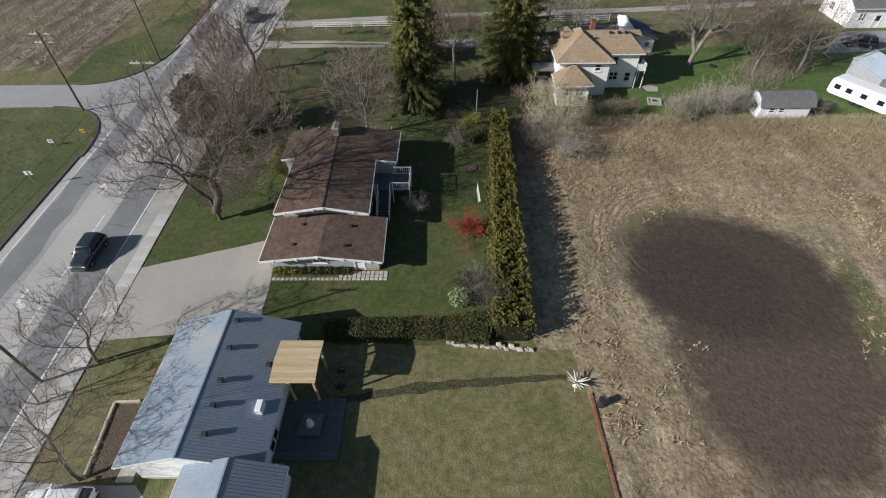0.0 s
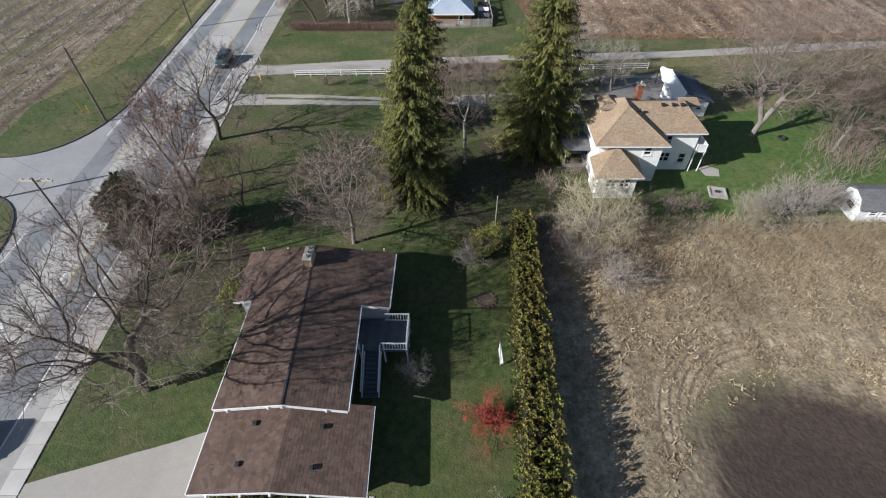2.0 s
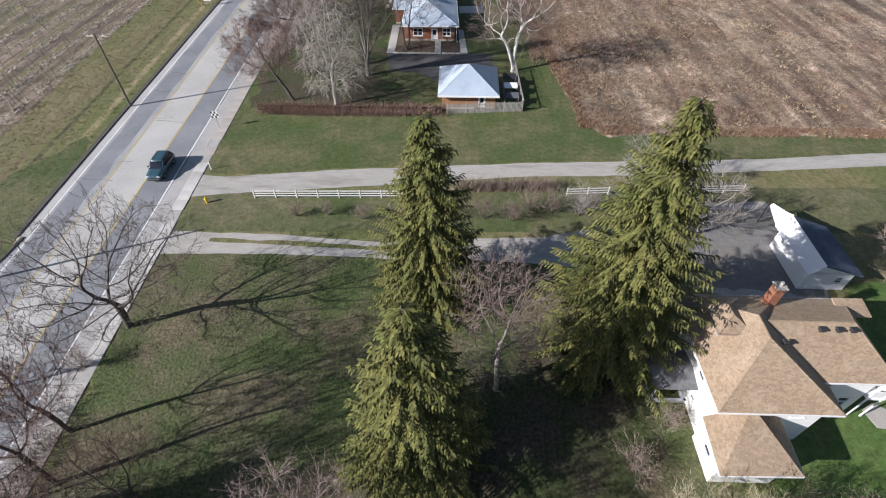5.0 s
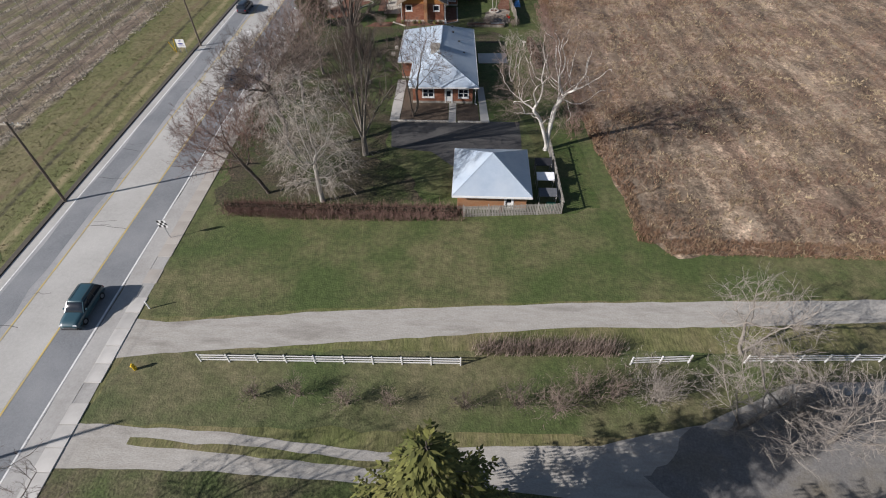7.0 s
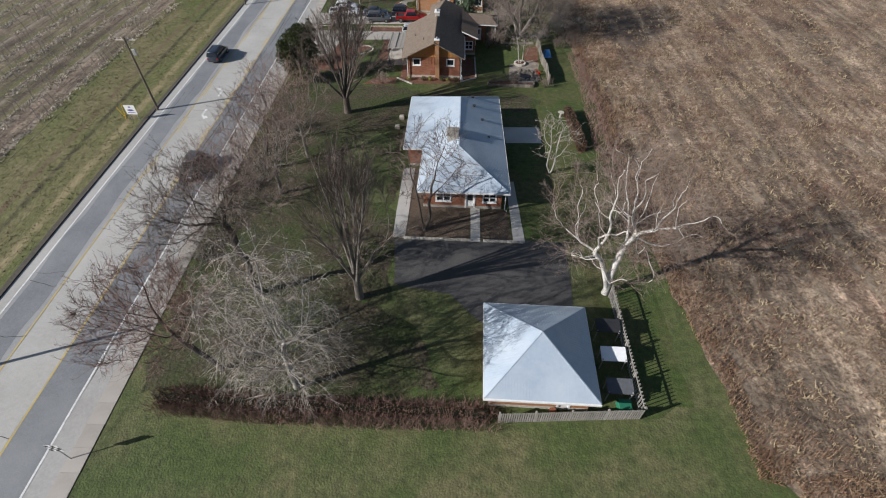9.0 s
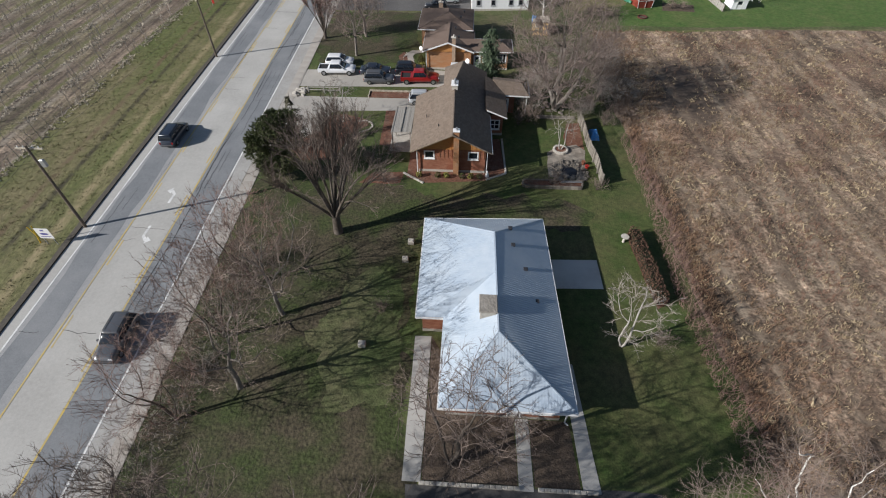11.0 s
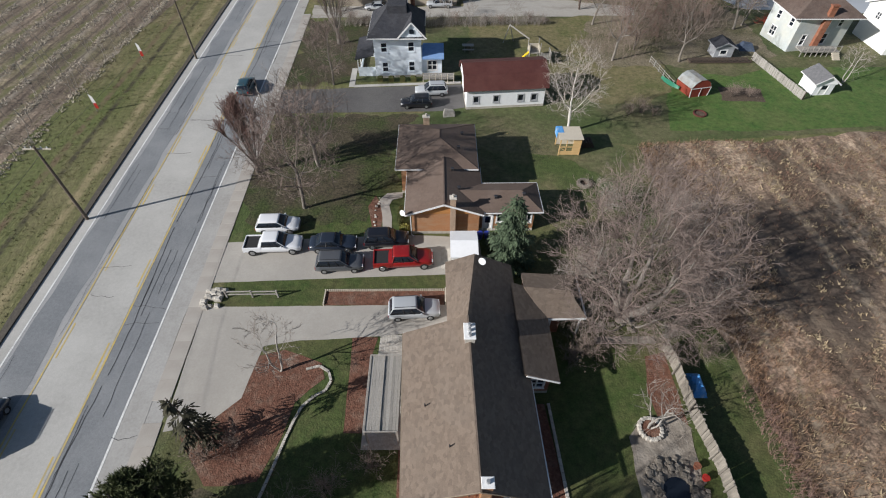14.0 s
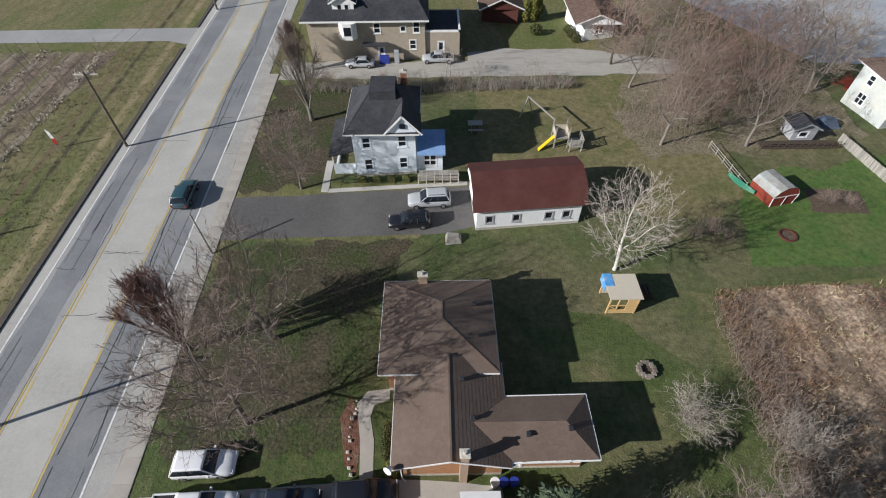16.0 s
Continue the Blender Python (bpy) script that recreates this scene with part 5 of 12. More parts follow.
for x in (-16.5, -14.3, -10.5, -7.5, -5.5):
    put(Geo().tube((x, 40.9, 3.9), (x, 40.9, 4.25), 0.05, 0.07, 8), "finial", "trim_white", h)
vent_pipe(h, -8.3, 31.5, 4.2)
vent_pipe(h, -9.8, 30.0, 4.45)
# low garage in front
walls(h, [(-16.1, 21.3), (-5.4, 21.3), (-5.4, 26.55), (-16.1, 26.55)], 0, 2.15, "siding_grey", [(3, 2.6, 4.4, 0, 2.05, "garage"), (0, 8.8, 1.0, 0.1, 2.0, "door"), (0, 5, 1.4, 1.1, 1.9, "double")], base="brick_tan")
roof_plane(h, (-16.6, 26.7, 2.25), (-16.55, 20.4, 2.25), (-10.9, 20.4, 2.95), (-10.9, 26.7, 2.95), "shingle_brown")
roof_plane(h, (-4.85, 20.4, 2.15), (-5.0, 26.7, 2.15), (-10.9, 26.7, 2.95), (-10.9, 20.4, 2.95), "shingle_brown")
fascia(h, [(-16.55, 20.38, 2.25), (-10.9, 20.38, 2.95), (-4.85, 20.38, 2.15)], h=0.26)
fascia(h, [(-4.82, 20.4, 2.15), (-4.97, 26.7, 2.15)], name="gutter", w=0.12, h=0.14)
fascia(h, [(-16.6, 20.4, 2.25), (-16.63, 26.7, 2.25)], name="gutter", w=0.12, h=0.14)
for x in (-15.2, -12.9, -10.9, -8.5, -6.0):
    z = 2.95 - abs(x + 10.9) * 0.125 - 0.2
    put(Geo().beam((x, 20.2, z), (x, 20.9, z), 0.14, 0.2), "beam_end", "trim_white", h)
for x, y in ((-13.2, 25.0), (-8.4, 24.8), (-13.6, 22.2), (-8.6, 22.0)):
    roof_vent(h, x, y, 2.95 - abs(x + 10.9) * 0.125, 0.24)
# raised deck and stair
dk = thing("deck", "raised grey deck with white railings and a stair", "deck", (-4.5, 32.5, 0))
for i in range(18):
    x = -6.9 + i * 0.23
    put(Geo().box(x, 31.6, 1.75, x + 0.215, 34.7, 1.83), "deck_board", "deck_grey", dk)
for x, y in ((-6.8, 31.7), (-4.8, 31.7), (-2.95, 31.7), (-2.95, 34.6), (-2.95, 33.2)):
    put(Geo().beam((x, y, 0), (x, y, 2.85), 0.12, 0.12), "post", "trim_white", dk)


def railing(parent, a, b, z0, z1, gap=0.22, zslope=0.0):
    a, b = Vector((*a, 0)), Vector((*b, 0))
    dz = Vector((0, 0, zslope))
    put(Geo().beam(a + Vector((0, 0, z1)), b + dz + Vector((0, 0, z1)), 0.09, 0.07), "handrail", "trim_white", parent)
    put(Geo().beam(a + Vector((0, 0, z0)), b + dz + Vector((0, 0, z0)), 0.06, 0.06), "bottom_rail", "trim_white", parent)
    n = int((b - a).length / gap)
    for i in range(1, n):
        p = a.lerp(b, i / n) + dz * (i / n)
        put(Geo().beam(p + Vector((0, 0, z0)), p + Vector((0, 0, z1)), 0.035, 0.035), "baluster", "trim_white", parent)


railing(dk, (-2.95, 31.7), (-2.95, 34.6), 1.95, 2.8)
railing(dk, (-5.0, 31.7), (-2.95, 31.7), 1.95, 2.8)
railing(dk, (-2.95, 34.6), (-5, 34.6), 1.95, 2.8)
for x in (-6.4, -5.05):
    put(Geo().beam((x, 31.6, 1.75), (x, 28.4, 0.1), 0.08, 0.26), "stringer", "trim_white", dk)
    put(Geo().beam((x, 31.6, 2.75), (x, 28.4, 1.0), 0.09, 0.09), "handrail", "trim_white", dk)
for i in range(10):
    put(Geo().box(-6.38, 31.6 - 0.32 * (i + 1), 1.72 - 0.168 * (i + 1), -5.07, 31.6 - 0.32 * i + 0.02, 1.77 - 0.168 * (i + 1)), "tread", "deck_grey", dk)

# ---- white farmhouse ----
h = thing("house", "white two-storey farmhouse with tan shingle hip roofs", "house", (22, 60, 0))
walls(h, [(17.2, 56.5), (24.4, 56.5), (24.4, 65.5), (17.2, 65.5)], 0, 5.15, "siding_cream", [(0, 2.2, 1.0, 3.5, 4.7, "sash"), (0, 5.6, 0.9, 3.7, 4.7, "sash"), (1, 1.0, 0.9, 3.5, 4.8, "sash"), (3, 2, 1.0, 1, 2.4, "sash"), (3, 5, 1.0, 1, 2.4, "sash"), (3, 2, 1.0, 3.5, 4.7, "sash"), (3, 6, 1.0, 3.5, 4.7, "sash"), (1, 0.9, 0.8, 0.1, 2.1, "door")])
hip(h, 16.6, 24.95, 55.95, 66.0, 5.2, (20.7, 60.3, 7.7), (20.7, 62.2, 7.7), "shingle_tan")
walls(h, [(24.4, 58.8), (29.2, 58.8), (29.2, 65.2), (24.4, 65.2)], 0, 5.35, "siding_cream", [(0, 1.6, 1.3, 1.2, 2.5, "double"), (0, 1.4, 0.9, 3.5, 4.8, "sash"), (0, 3.7, 0.9, 1.0, 2.4, "sash"), (1, 2.4, 1.0, 1.0, 2.4, "sash"), (1, 4.5, 1.0, 3.5, 4.7, "sash")])
hip(h, 24.3, 29.75, 58.25, 65.7, 5.4, (21.5, 62.0, 7.35), (27.6, 62.0, 7.35), "shingle_tan")
walls(h, [(16.9, 53.3), (21.2, 53.3), (21.2, 56.5), (16.9, 56.5)], 0, 3.3, "siding_cream", [(0, 1.5, 1.2, 1.6, 2.7, "double"), (0, 3.0, 1.2, 1.6, 2.7, "double"), (3, 1.6, 1.0, 1.2, 2.4, "sash"), (1, 1.5, 0.9, 1.2, 2.6, "sash")])
roof_plane(h, (16.2, 52.5, 3.4), (21.6, 52.6, 3.4), (19.3, 56.4, 4.9), (19.1, 56.4, 4.9), "shingle_tan")
roof_plane(h, (21.6, 52.6, 3.4), (21.8, 56.5, 3.4), (19.2, 56.5, 4.9), (19.2, 56.4, 4.9), "shingle_tan")
roof_plane(h, (16.4, 56.5, 3.4), (16.2, 52.5, 3.4), (19.2, 56.4, 4.9), (19.2, 56.5, 4.9), "shingle_tan")
fascia(h, [(16.3, 56.5, 3.4), (16.2, 52.5, 3.4), (21.6, 52.6, 3.4), (21.8, 56.5, 3.4)], name="gutter", w=0.1, h=0.14)
# porch, balcony, dormer, chimney
walls(h, [(14.3, 59.2), (17.2, 59.2), (17.2, 62.2), (14.3, 62.2)], 0, 0.4, "siding_grey")
roof_plane(h, (13.9, 58.9, 2.7), (17.2, 58.9, 2.7), (17.2, 60.7, 3.1), (13.9, 60.7, 3.1), "shingle_grey")
roof_plane(h, (17.2, 62.5, 2.7), (13.9, 62.5, 2.7), (13.9, 60.7, 3.1), (17.2, 60.7, 3.1), "shingle_grey")
for y in (59.3, 62.1):
    put(Geo().beam((14.4, y, 0.4), (14.4, y, 2.7), 0.14, 0.14), "porch_post", "trim_white", h)
put(Geo().box(29.2, 58.4, 2.75, 30.5, 60.6, 2.9), "balcony_floor", "trim_white", h)
for p in ((29.3, 58.5), (30.4, 58.5), (30.4, 60.5)):
    put(Geo().beam((*p, 0), (*p, 3.8), 0.1, 0.1), "balcony_post", "trim_white", h)
put(Geo().beam((29.2, 58.5, 3.75), (30.4, 58.5, 3.75), 0.06, 0.06).beam((30.4, 58.5, 3.75), (30.4, 60.5, 3.75), 0.06, 0.06).box(29.3, 58.48, 2.95, 30.4, 58.52, 3.7).box(30.38, 58.5, 2.95, 30.42, 60.5, 3.7), "balcony_rail", "trim_white", h)
roof_plane(h, (28.3, 63.6, 5.9), (30.6, 63.6, 5.9), (30.6, 65.2, 6.15), (28.3, 65.2, 6.15), "shingle_tan")
walls(h, [(18.1, 61.4), (20.0, 61.4), (20.0, 64), (18.1, 64)], 5.6, 6.9, "siding_grey", [(0, 0.95, 1.0, 6.0, 6.7, "double")])
hip(h, 17.8, 20.3, 61.1, 64.3, 6.9, (19.05, 62.4, 7.5), (19.05, 63.2, 7.5), "shingle_tan", trim="trim_tan")
chimney(h, 23.1, 64.6, 4.8, 8.1, 0.7, 0.7, "brick_red", 1)
for x in (25.0, 26.2, 27.2):
    roof_vent(h, x, 61.4, 7.2, 0.3)
roof_vent(h, 22.0, 60.3, 7.1, 0.26)
# outbuilding behind, half covered by a white sheet
h = thing("outbuilding", "low white outbuilding with its shaded roof slope painted dark, and white tarpaulin", "shed", (33, 74, 0))
walls(h, [(31.5, 71.2), (35.8, 71.2), (35.8, 77.0), (31.5, 77.0)], 0, 2.3, "siding_white", [(0, 3.2, 0.8, 1, 1.8, "sash")])
roof_plane(h, (31.1, 77.4, 2.4), (31.2, 70.8, 2.4), (32.2, 70.8, 3.7), (32.2, 77.4, 3.8), "siding_white", 0.5)
# east slope: its shade is put into the navy colour
roof_plane(h, (36.2, 70.8, 2.4), (36.2, 77.4, 2.4), (32.2, 77.4, 3.8), (32.2, 70.8, 3.7), "shingle_navy")
v = [(31.5, 71.2, 2.2), (35.8, 71.2, 2.2), (35.8, 71.2, 2.42), (32.2, 71.2, 3.6), (31.5, 71.2, 2.7)]
for y in (71.2, 76.8):
    put(Geo().add([(x, y + k, z) for k in (0, 0.2) for x, _, z in v], [(0, 1, 2, 3, 4), (9, 8, 7, 6, 5), (0, 5, 6, 1), (1, 6, 7, 2), (2, 7, 8, 3), (3, 8, 9, 4), (4, 9, 5, 0)]), "gable_wall", "siding_white", h)
g = Geo()
pts = [[Vector((31.15, 77.4, 2.44)).lerp(Vector((32.25, 77.4, 3.84)), i / 6).lerp(Vector((31.7, 80.7, 2.9)), j / 6) + Vector((0, 0, 0.12 * noise.noise(Vector((i * 0.9, j * 0.8, 3))) - 0.3 * (j / 6) * (1 - j / 6))) for i in range(7)] for j in range(6)]
g.add([p for r in pts for p in r], [(j * 7 + i, j * 7 + i + 1, j * 7 + i + 8, j * 7 + i + 7) for j in range(5) for i in range(6)])
put(g, "tarpaulin", "siding_white", h, "crumpled white tarpaulin slung from the roof")
put(Geo().beam((31.7, 80.5, 0), (31.7, 80.5, 2.85), 0.1, 0.1), "prop_post", "wood_dark", h)
# garden shed
h = thing("shed", "weathered white gambrel shed with grey roof", "shed", (47, 50.6, 0))
walls(h, [(43.9, 49.4), (50.6, 49.4), (50.6, 52.6), (43.9, 52.6)], 0, 1.9, "siding_white", [(0, 1.6, 0.9, 0.9, 1.6, "sash"), (0, 2.9, 0.9, 0.9, 1.6, "sash"), (3, 1.6, 1.4, 0.05, 1.8, "door")])
for s in (1, -1):
    ym = 51.0
    e, k, r = ym - s * 1.95, ym - s * 1.2, ym
    a = [(43.6, e, 1.85), (51, e, 1.85)] if s > 0 else [(51, e, 1.85), (43.6, e, 1.85)]
    b = [(43.6, k, 2.9), (51, k, 2.9)] if s > 0 else [(51, k, 2.9), (43.6, k, 2.9)]
    c = [(43.6, r, 3.3), (51, r, 3.3)] if s > 0 else [(51, r, 3.3), (43.6, r, 3.3)]
    roof_plane(h, a[0], a[1], b[1], b[0], "shingle_grey")
    roof_plane(h, b[0], b[1], c[1], c[0], "shingle_grey")
for x in (43.9, 50.4):
    put(Geo().add([(x, 49.4, 1.8), (x, 52.6, 1.8), (x, 52.2, 2.85), (x, 51, 3.25), (x, 49.8, 2.85), (x + 0.2, 49.4, 1.8), (x + 0.2, 52.6, 1.8), (x + 0.2, 52.2, 2.85), (x + 0.2, 51, 3.25), (x + 0.2, 49.8, 2.85)], [(4, 3, 2, 1, 0), (5, 6, 7, 8, 9), (0, 1, 6, 5), (1, 2, 7, 6), (2, 3, 8, 7), (3, 4, 9, 8), (4, 0, 5, 9)]), "gable_wall", "siding_white", h)
# far white house by the caravan
h = thing("house", "distant white house with a grey roof", "house", (79, 85, 0))
walls(h, [(74, 81), (84, 81), (84, 90), (74, 90)], 0, 3.4, "siding_white", [(0, 2, 1.2, 1.2, 2.6, "double"), (0, 5, 1.2, 0.1, 2.3, "door"), (0, 8, 1.4, 1.2, 2.6, "double"), (3, 3, 1.2, 1.2, 2.6, "double")])
gable_x(h, 73.5, 84.5, 80.5, 90.5, 3.5, 85.5, 6.0, "shingle_grey", "siding_white")

# ---- hipped garage with picket yard ----
h = thing("garage", "brick garage with a pale hipped metal roof", "garage", (0.4, 107, 0))
walls(h, [(-3.3, 103.3), (4.2, 103.3), (4.2, 110.8), (-3.3, 110.8)], 0, 2.4, "brick_orange", [(2, 2.0, 2.6, 0, 2.1, "garage"), (2, 5.4, 2.6, 0, 2.1, "garage"), (0, 5.6, 0.9, 0.05, 2.05, "door")], base="pale_stone")
hip(h, -3.85, 4.65, 102.65, 111.35, 2.45, (0.4, 107.0, 4.95), (0.4, 107.0, 4.95), "shingle_pale")
fascia(h, [(-3.9, 102.6, 2.42), (4.7, 102.6, 2.42)], h=0.2)

fence = thing("picket_fence", "weathered grey picket fence round a small yard", "fence", (2.8, 103, 0))
rng = random.Random(8)


def picket_run(parent, a, b, hgt, gap=0.17, material="wood_weathered", post_gap=2.4):
    a, b = Vector((*a, 0)), Vector((*b, 0))
    d = (b - a).normalized()
    s = Vector((d.y, -d.x, 0))
    L = (b - a).length
    up = Vector((0, 0, 1))
    n = int(L / gap)
    for i in range(n):
        p = a + d * (i + 0.5) * L / n + s * 0.05
        put(Geo().beam(p + up * 0.05, p + up * (hgt + rng.uniform(-0.03, 0.03)), 0.11, 0.03), "picket", material, parent)
    for z in (0.35, hgt - 0.25):
        put(Geo().beam(a + up * z, b + up * z, 0.05, 0.10), "rail", material, parent)
    m = max(1, int(L / post_gap))
    for i in range(m + 1):
        p = a.lerp(b, i / m)
        put(Geo().beam(p, p + up * (hgt + 0.12), 0.12, 0.12), "post", material, parent)


picket_run(fence, (-2.6, 102.0), (8.1, 102.9), 1.55)
picket_run(fence, (8.1, 102.9), (7.8, 114.5), 1.7, 0.3)
for k, (y, zz) in enumerate(((110.3, 1.5), (107.6, 1.45), (104.8, 1.4))):
    pen = thing("lean_to", ("small dark-topped lean-to in the fenced yard", "small white-topped lean-to in the fenced yard", "small grey-topped lean-to in the fenced yard")[k], "lean-to", (6.4, y, 0), "yard lean-tos")
    put(slope((5.6, y - 0.7, zz), (7.6, y - 0.7, zz), (7.6, y + 0.5, zz + 0.25), (5.6, y + 0.5, zz + 0.25), 0.4, 0.02, 0.05), "roof_panel", ("metal_dark", "siding_white", "deck_grey")[k], pen)
    for x in (5.7, 7.5):
        for yy in (y - 0.6, y + 0.4):
            put(Geo().beam((x, yy, 0), (x, yy, zz + 0.1), 0.08), "post", "wood_weathered", pen)
bx = thing("garden_box", "green plastic garden box", "box", (7.0, 103.7, 0))
put(Geo().bbox(6.5, 103.3, 0, 7.5, 104.1, 0.7, 0.05), "box_body", "plastic_green", bx)
bx = thing("plant_pot", "red clay pot by the garage wall", "plant pot", (1.5, 102.9, 0))
put(Geo().tube((1.5, 102.9, 0), (1.5, 102.9, 0.5), 0.2, 0.3, 12), "pot", "brick_red", bx)

# ---- pale-roofed brick bungalow ----
h = thing("house", "brick bungalow with a pale blue-grey hipped roof", "house", (-6.5, 135, 0))
walls(h, [(-10.4, 126.2), (-1.9, 126.2), (-1.9, 144.7), (-12.8, 144.7), (-12.8, 133.6), (-10.4, 133.6)], 0, 2.8, "brick_red", [(0, 2.2, 1.6, 0.9, 2.2, "double"), (0, 5.1, 1.0, 0.05, 2.1, "door"), (0, 7.2, 1.4, 0.9, 2.2, "double"), (1, 4, 1.4, 1, 2.2, "double"), (1, 9, 1.4, 1, 2.2, "double"), (1, 14.5, 1.8, 0.05, 2.2, "double"), (3, 5, 1.6, 1, 2.2, "double"), (5, 3, 1.6, 1, 2.2, "double")], base="pale_stone")
PZ = 5.25
roof_plane(h, (-10.9, 125.3, 2.9), (-1.15, 125.4, 2.9), (-6.75, 130.4, PZ), (-6.8, 130.4, PZ), "shingle_pale")
roof_plane(h, (-1.15, 125.4, 2.9), (-2.0, 145.2, 2.9), (-6.9, 140.8, PZ), (-6.75, 130.4, PZ), "shingle_pale")
roof_plane(h, (-2.0, 145.2, 2.9), (-13.45, 144.7, 2.9), (-6.9, 140.8, PZ), (-6.9, 140.8, PZ), "shingle_pale")
roof_plane(h, (-13.45, 144.7, 2.9), (-13.2, 133.0, 2.9), (-6.85, 136.2, PZ), (-6.9, 140.8, PZ), "shingle_pale")
roof_plane(h, (-11.0, 133.6, 2.9), (-10.9, 125.3, 2.9), (-6.75, 130.4, PZ), (-6.85, 136.2, PZ), "shingle_pale")
roof_plane(h, (-13.2, 133.0, 2.9), (-10.95, 133.0, 2.92), (-6.85, 136.2, PZ), (-6.86, 136.25, PZ), "shingle_pale")
put(Geo().beam((-6.75, 130.4, PZ + 0.012), (-6.9, 140.8, PZ + 0.012), 0.12, 0.03), "ridge_cap", "shingle_pale", h)
for a, b in (((-1.15, 125.4, 2.93), (-6.75, 130.4, PZ)), ((-2.0, 145.2, 2.93), (-6.9, 140.8, PZ)), ((-13.45, 144.7, 2.93), (-6.9, 140.8, PZ)), ((-10.9, 125.3, 2.93), (-6.75, 130.4, PZ))):
    put(Geo().beam(a, (b[0], b[1], b[2] + 0.012), 0.1, 0.03), "hip_cap", "shingle_pale", h)
fascia(h, [(-10.95, 133, 2.9), (-10.95, 125.25, 2.9), (-1.1, 125.35, 2.9), (-1.95, 145.25, 2.9), (-13.5, 144.75, 2.9), (-13.25, 132.95, 2.9), (-10.95, 132.95, 2.9)], name="gutter", w=0.1, h=0.15)
put(Geo().bbox(-8.1, 131.9, 4.3, -6.9, 133.4, 5.5, 0.05), "chimney", "pale_stone", h, "broad pale chimney block")
put(Geo().bbox(-8.2, 131.8, 5.5, -6.8, 133.5, 5.62, 0.03), "chimney_cap", "stone", h)
for x, y in ((-5.2, 140.0), (-4.2, 137.6), (-5.4, 142), (-3.4, 134.5)):
    roof_vent(h, x, y, PZ - (x + 6.85) * 0.48, 0.26)
downspout(h, -1.5, 126.0, 2.8)
# paths and planting round the bungalow
for nm, pts in (("garden_path", [(-13.2, 121.2), (-11.9, 121.2), (-12.0, 133.0), (-13.4, 133.0)]), ("garden_path", [(-0.7, 121.1), (0.5, 121.1), (-0.3, 131), (-1.2, 131)]), ("garden_path", [(-5.1, 121), (-4.1, 121), (-4.2, 126.1), (-5.2, 126.1)]), ("garden_path", [(-1.0, 138.9), (3.6, 139.1), (3.5, 142.7), (-1.2, 142.5)])):
    sheet(nm, pts, 0.06, "sidewalk", "pale concrete path slabs beside the bungalow", "path", amp=0.03, thick=0.06)
sheet("flower_bed", [(-11.8, 121.3), (-5.2, 121.3), (-5.3, 126.1), (-10.3, 126.1), (-10.4, 130), (-11.9, 133)], 0.028, "garden_soil", "bare brown flower bed in front of the bungalow", "flower bed", amp=0.1, seed=41)
sheet("flower_bed", [(-4.0, 121.3), (-0.8, 121.3), (-1.2, 126.1), (-4.1, 126.1)], 0.028, "garden_soil", "bare brown flower bed beside the entrance path", "flower bed", amp=0.1, seed=42)
low = thing("garden_wall", "low pale stone edging along the parking court", "wall", (-6, 121.1, 0))
for i in range(30):
    x = -12.0 + i * 0.41
    if -5.2 < x < -4.0:
        continue
    put(Geo().bbox(x, 121.0, 0, x + 0.38, 121.25, 0.22, 0.03), "stone_block", "pale_stone", low)

# ---- brick house with timber gable ----
h = thing("house", "brick house with cedar gable and taupe shingle roof", "house", (-11.5, 163, 0))
walls(h, [(-15.2, 155.9), (-7.5, 155.9), (-7.5, 173.3), (-12.4, 173.3), (-12.4, 167.2), (-15.2, 167.2)], 0, 3.25, "brick_red",
      [(0, 1.25, 1.1, 1.9, 2.9, "single"), (0, 6.3, 1.1, 1.9, 2.9, "single"), (1, 3, 1.4, 1, 2.4, "double"), (5, 3, 1.6, 0.9, 2.4, "double"), (5, 7.5, 1.0, 0.1, 2.2, "door"), (3, 2.5, 2.6, 0, 2.2, "garage")], base="pale_stone")
RZ = 5.65
roof_plane(h, (-16.4, 167.3, 3.3), (-16.0, 155.15, 3.3), (-11.25, 155.15, RZ), (-11.5, 167.3, RZ), "shingle_taupe")
roof_plane(h, (-13.1, 173.9, 4.05), (-13.0, 167.3, 4.25), (-11.5, 167.3, RZ), (-10.6, 174.0, 5.0), "shingle_taupe")
roof_plane(h, (-6.8, 155.2, 3.3), (-7.15, 167.3, 3.42), (-11.5, 167.3, RZ), (-11.25, 155.2, RZ), "shingle_taupe")
roof_plane(h, (-7.15, 167.3, 3.42), (-7.4, 174.0, 3.5), (-10.6, 174.0, 5.0), (-11.5, 167.3, RZ), "shingle_taupe")
put(Geo().beam((-11.25, 155.15, RZ + 0.012), (-11.5, 167.3, RZ + 0.012), 0.12, 0.03), "ridge_cap", "shingle_taupe", h)
fascia(h, [(-16.0, 155.13, 3.3), (-11.25, 155.13, RZ), (-6.8, 155.18, 3.3)], "trim_tan", h=0.14)
fascia(h, [(-6.75, 155.2, 3.3), (-7.0, 163.2, 3.3)], name="gutter", w=0.10, h=0.10)
fascia(h, [(-16.03, 155.2, 3.3), (-16.43, 167.3, 3.3)], "trim_tan", name="gutter", w=0.12, h=0.12)
fascia(h, [(-16.4, 167.32, 3.3), (-13.0, 167.32, 4.25)], h=0.16)
tri = [(-15.2, 3.2), (-7.5, 3.2), (-7.5, 3.45), (-11.28, RZ - 0.2), (-15.2, 3.5)]
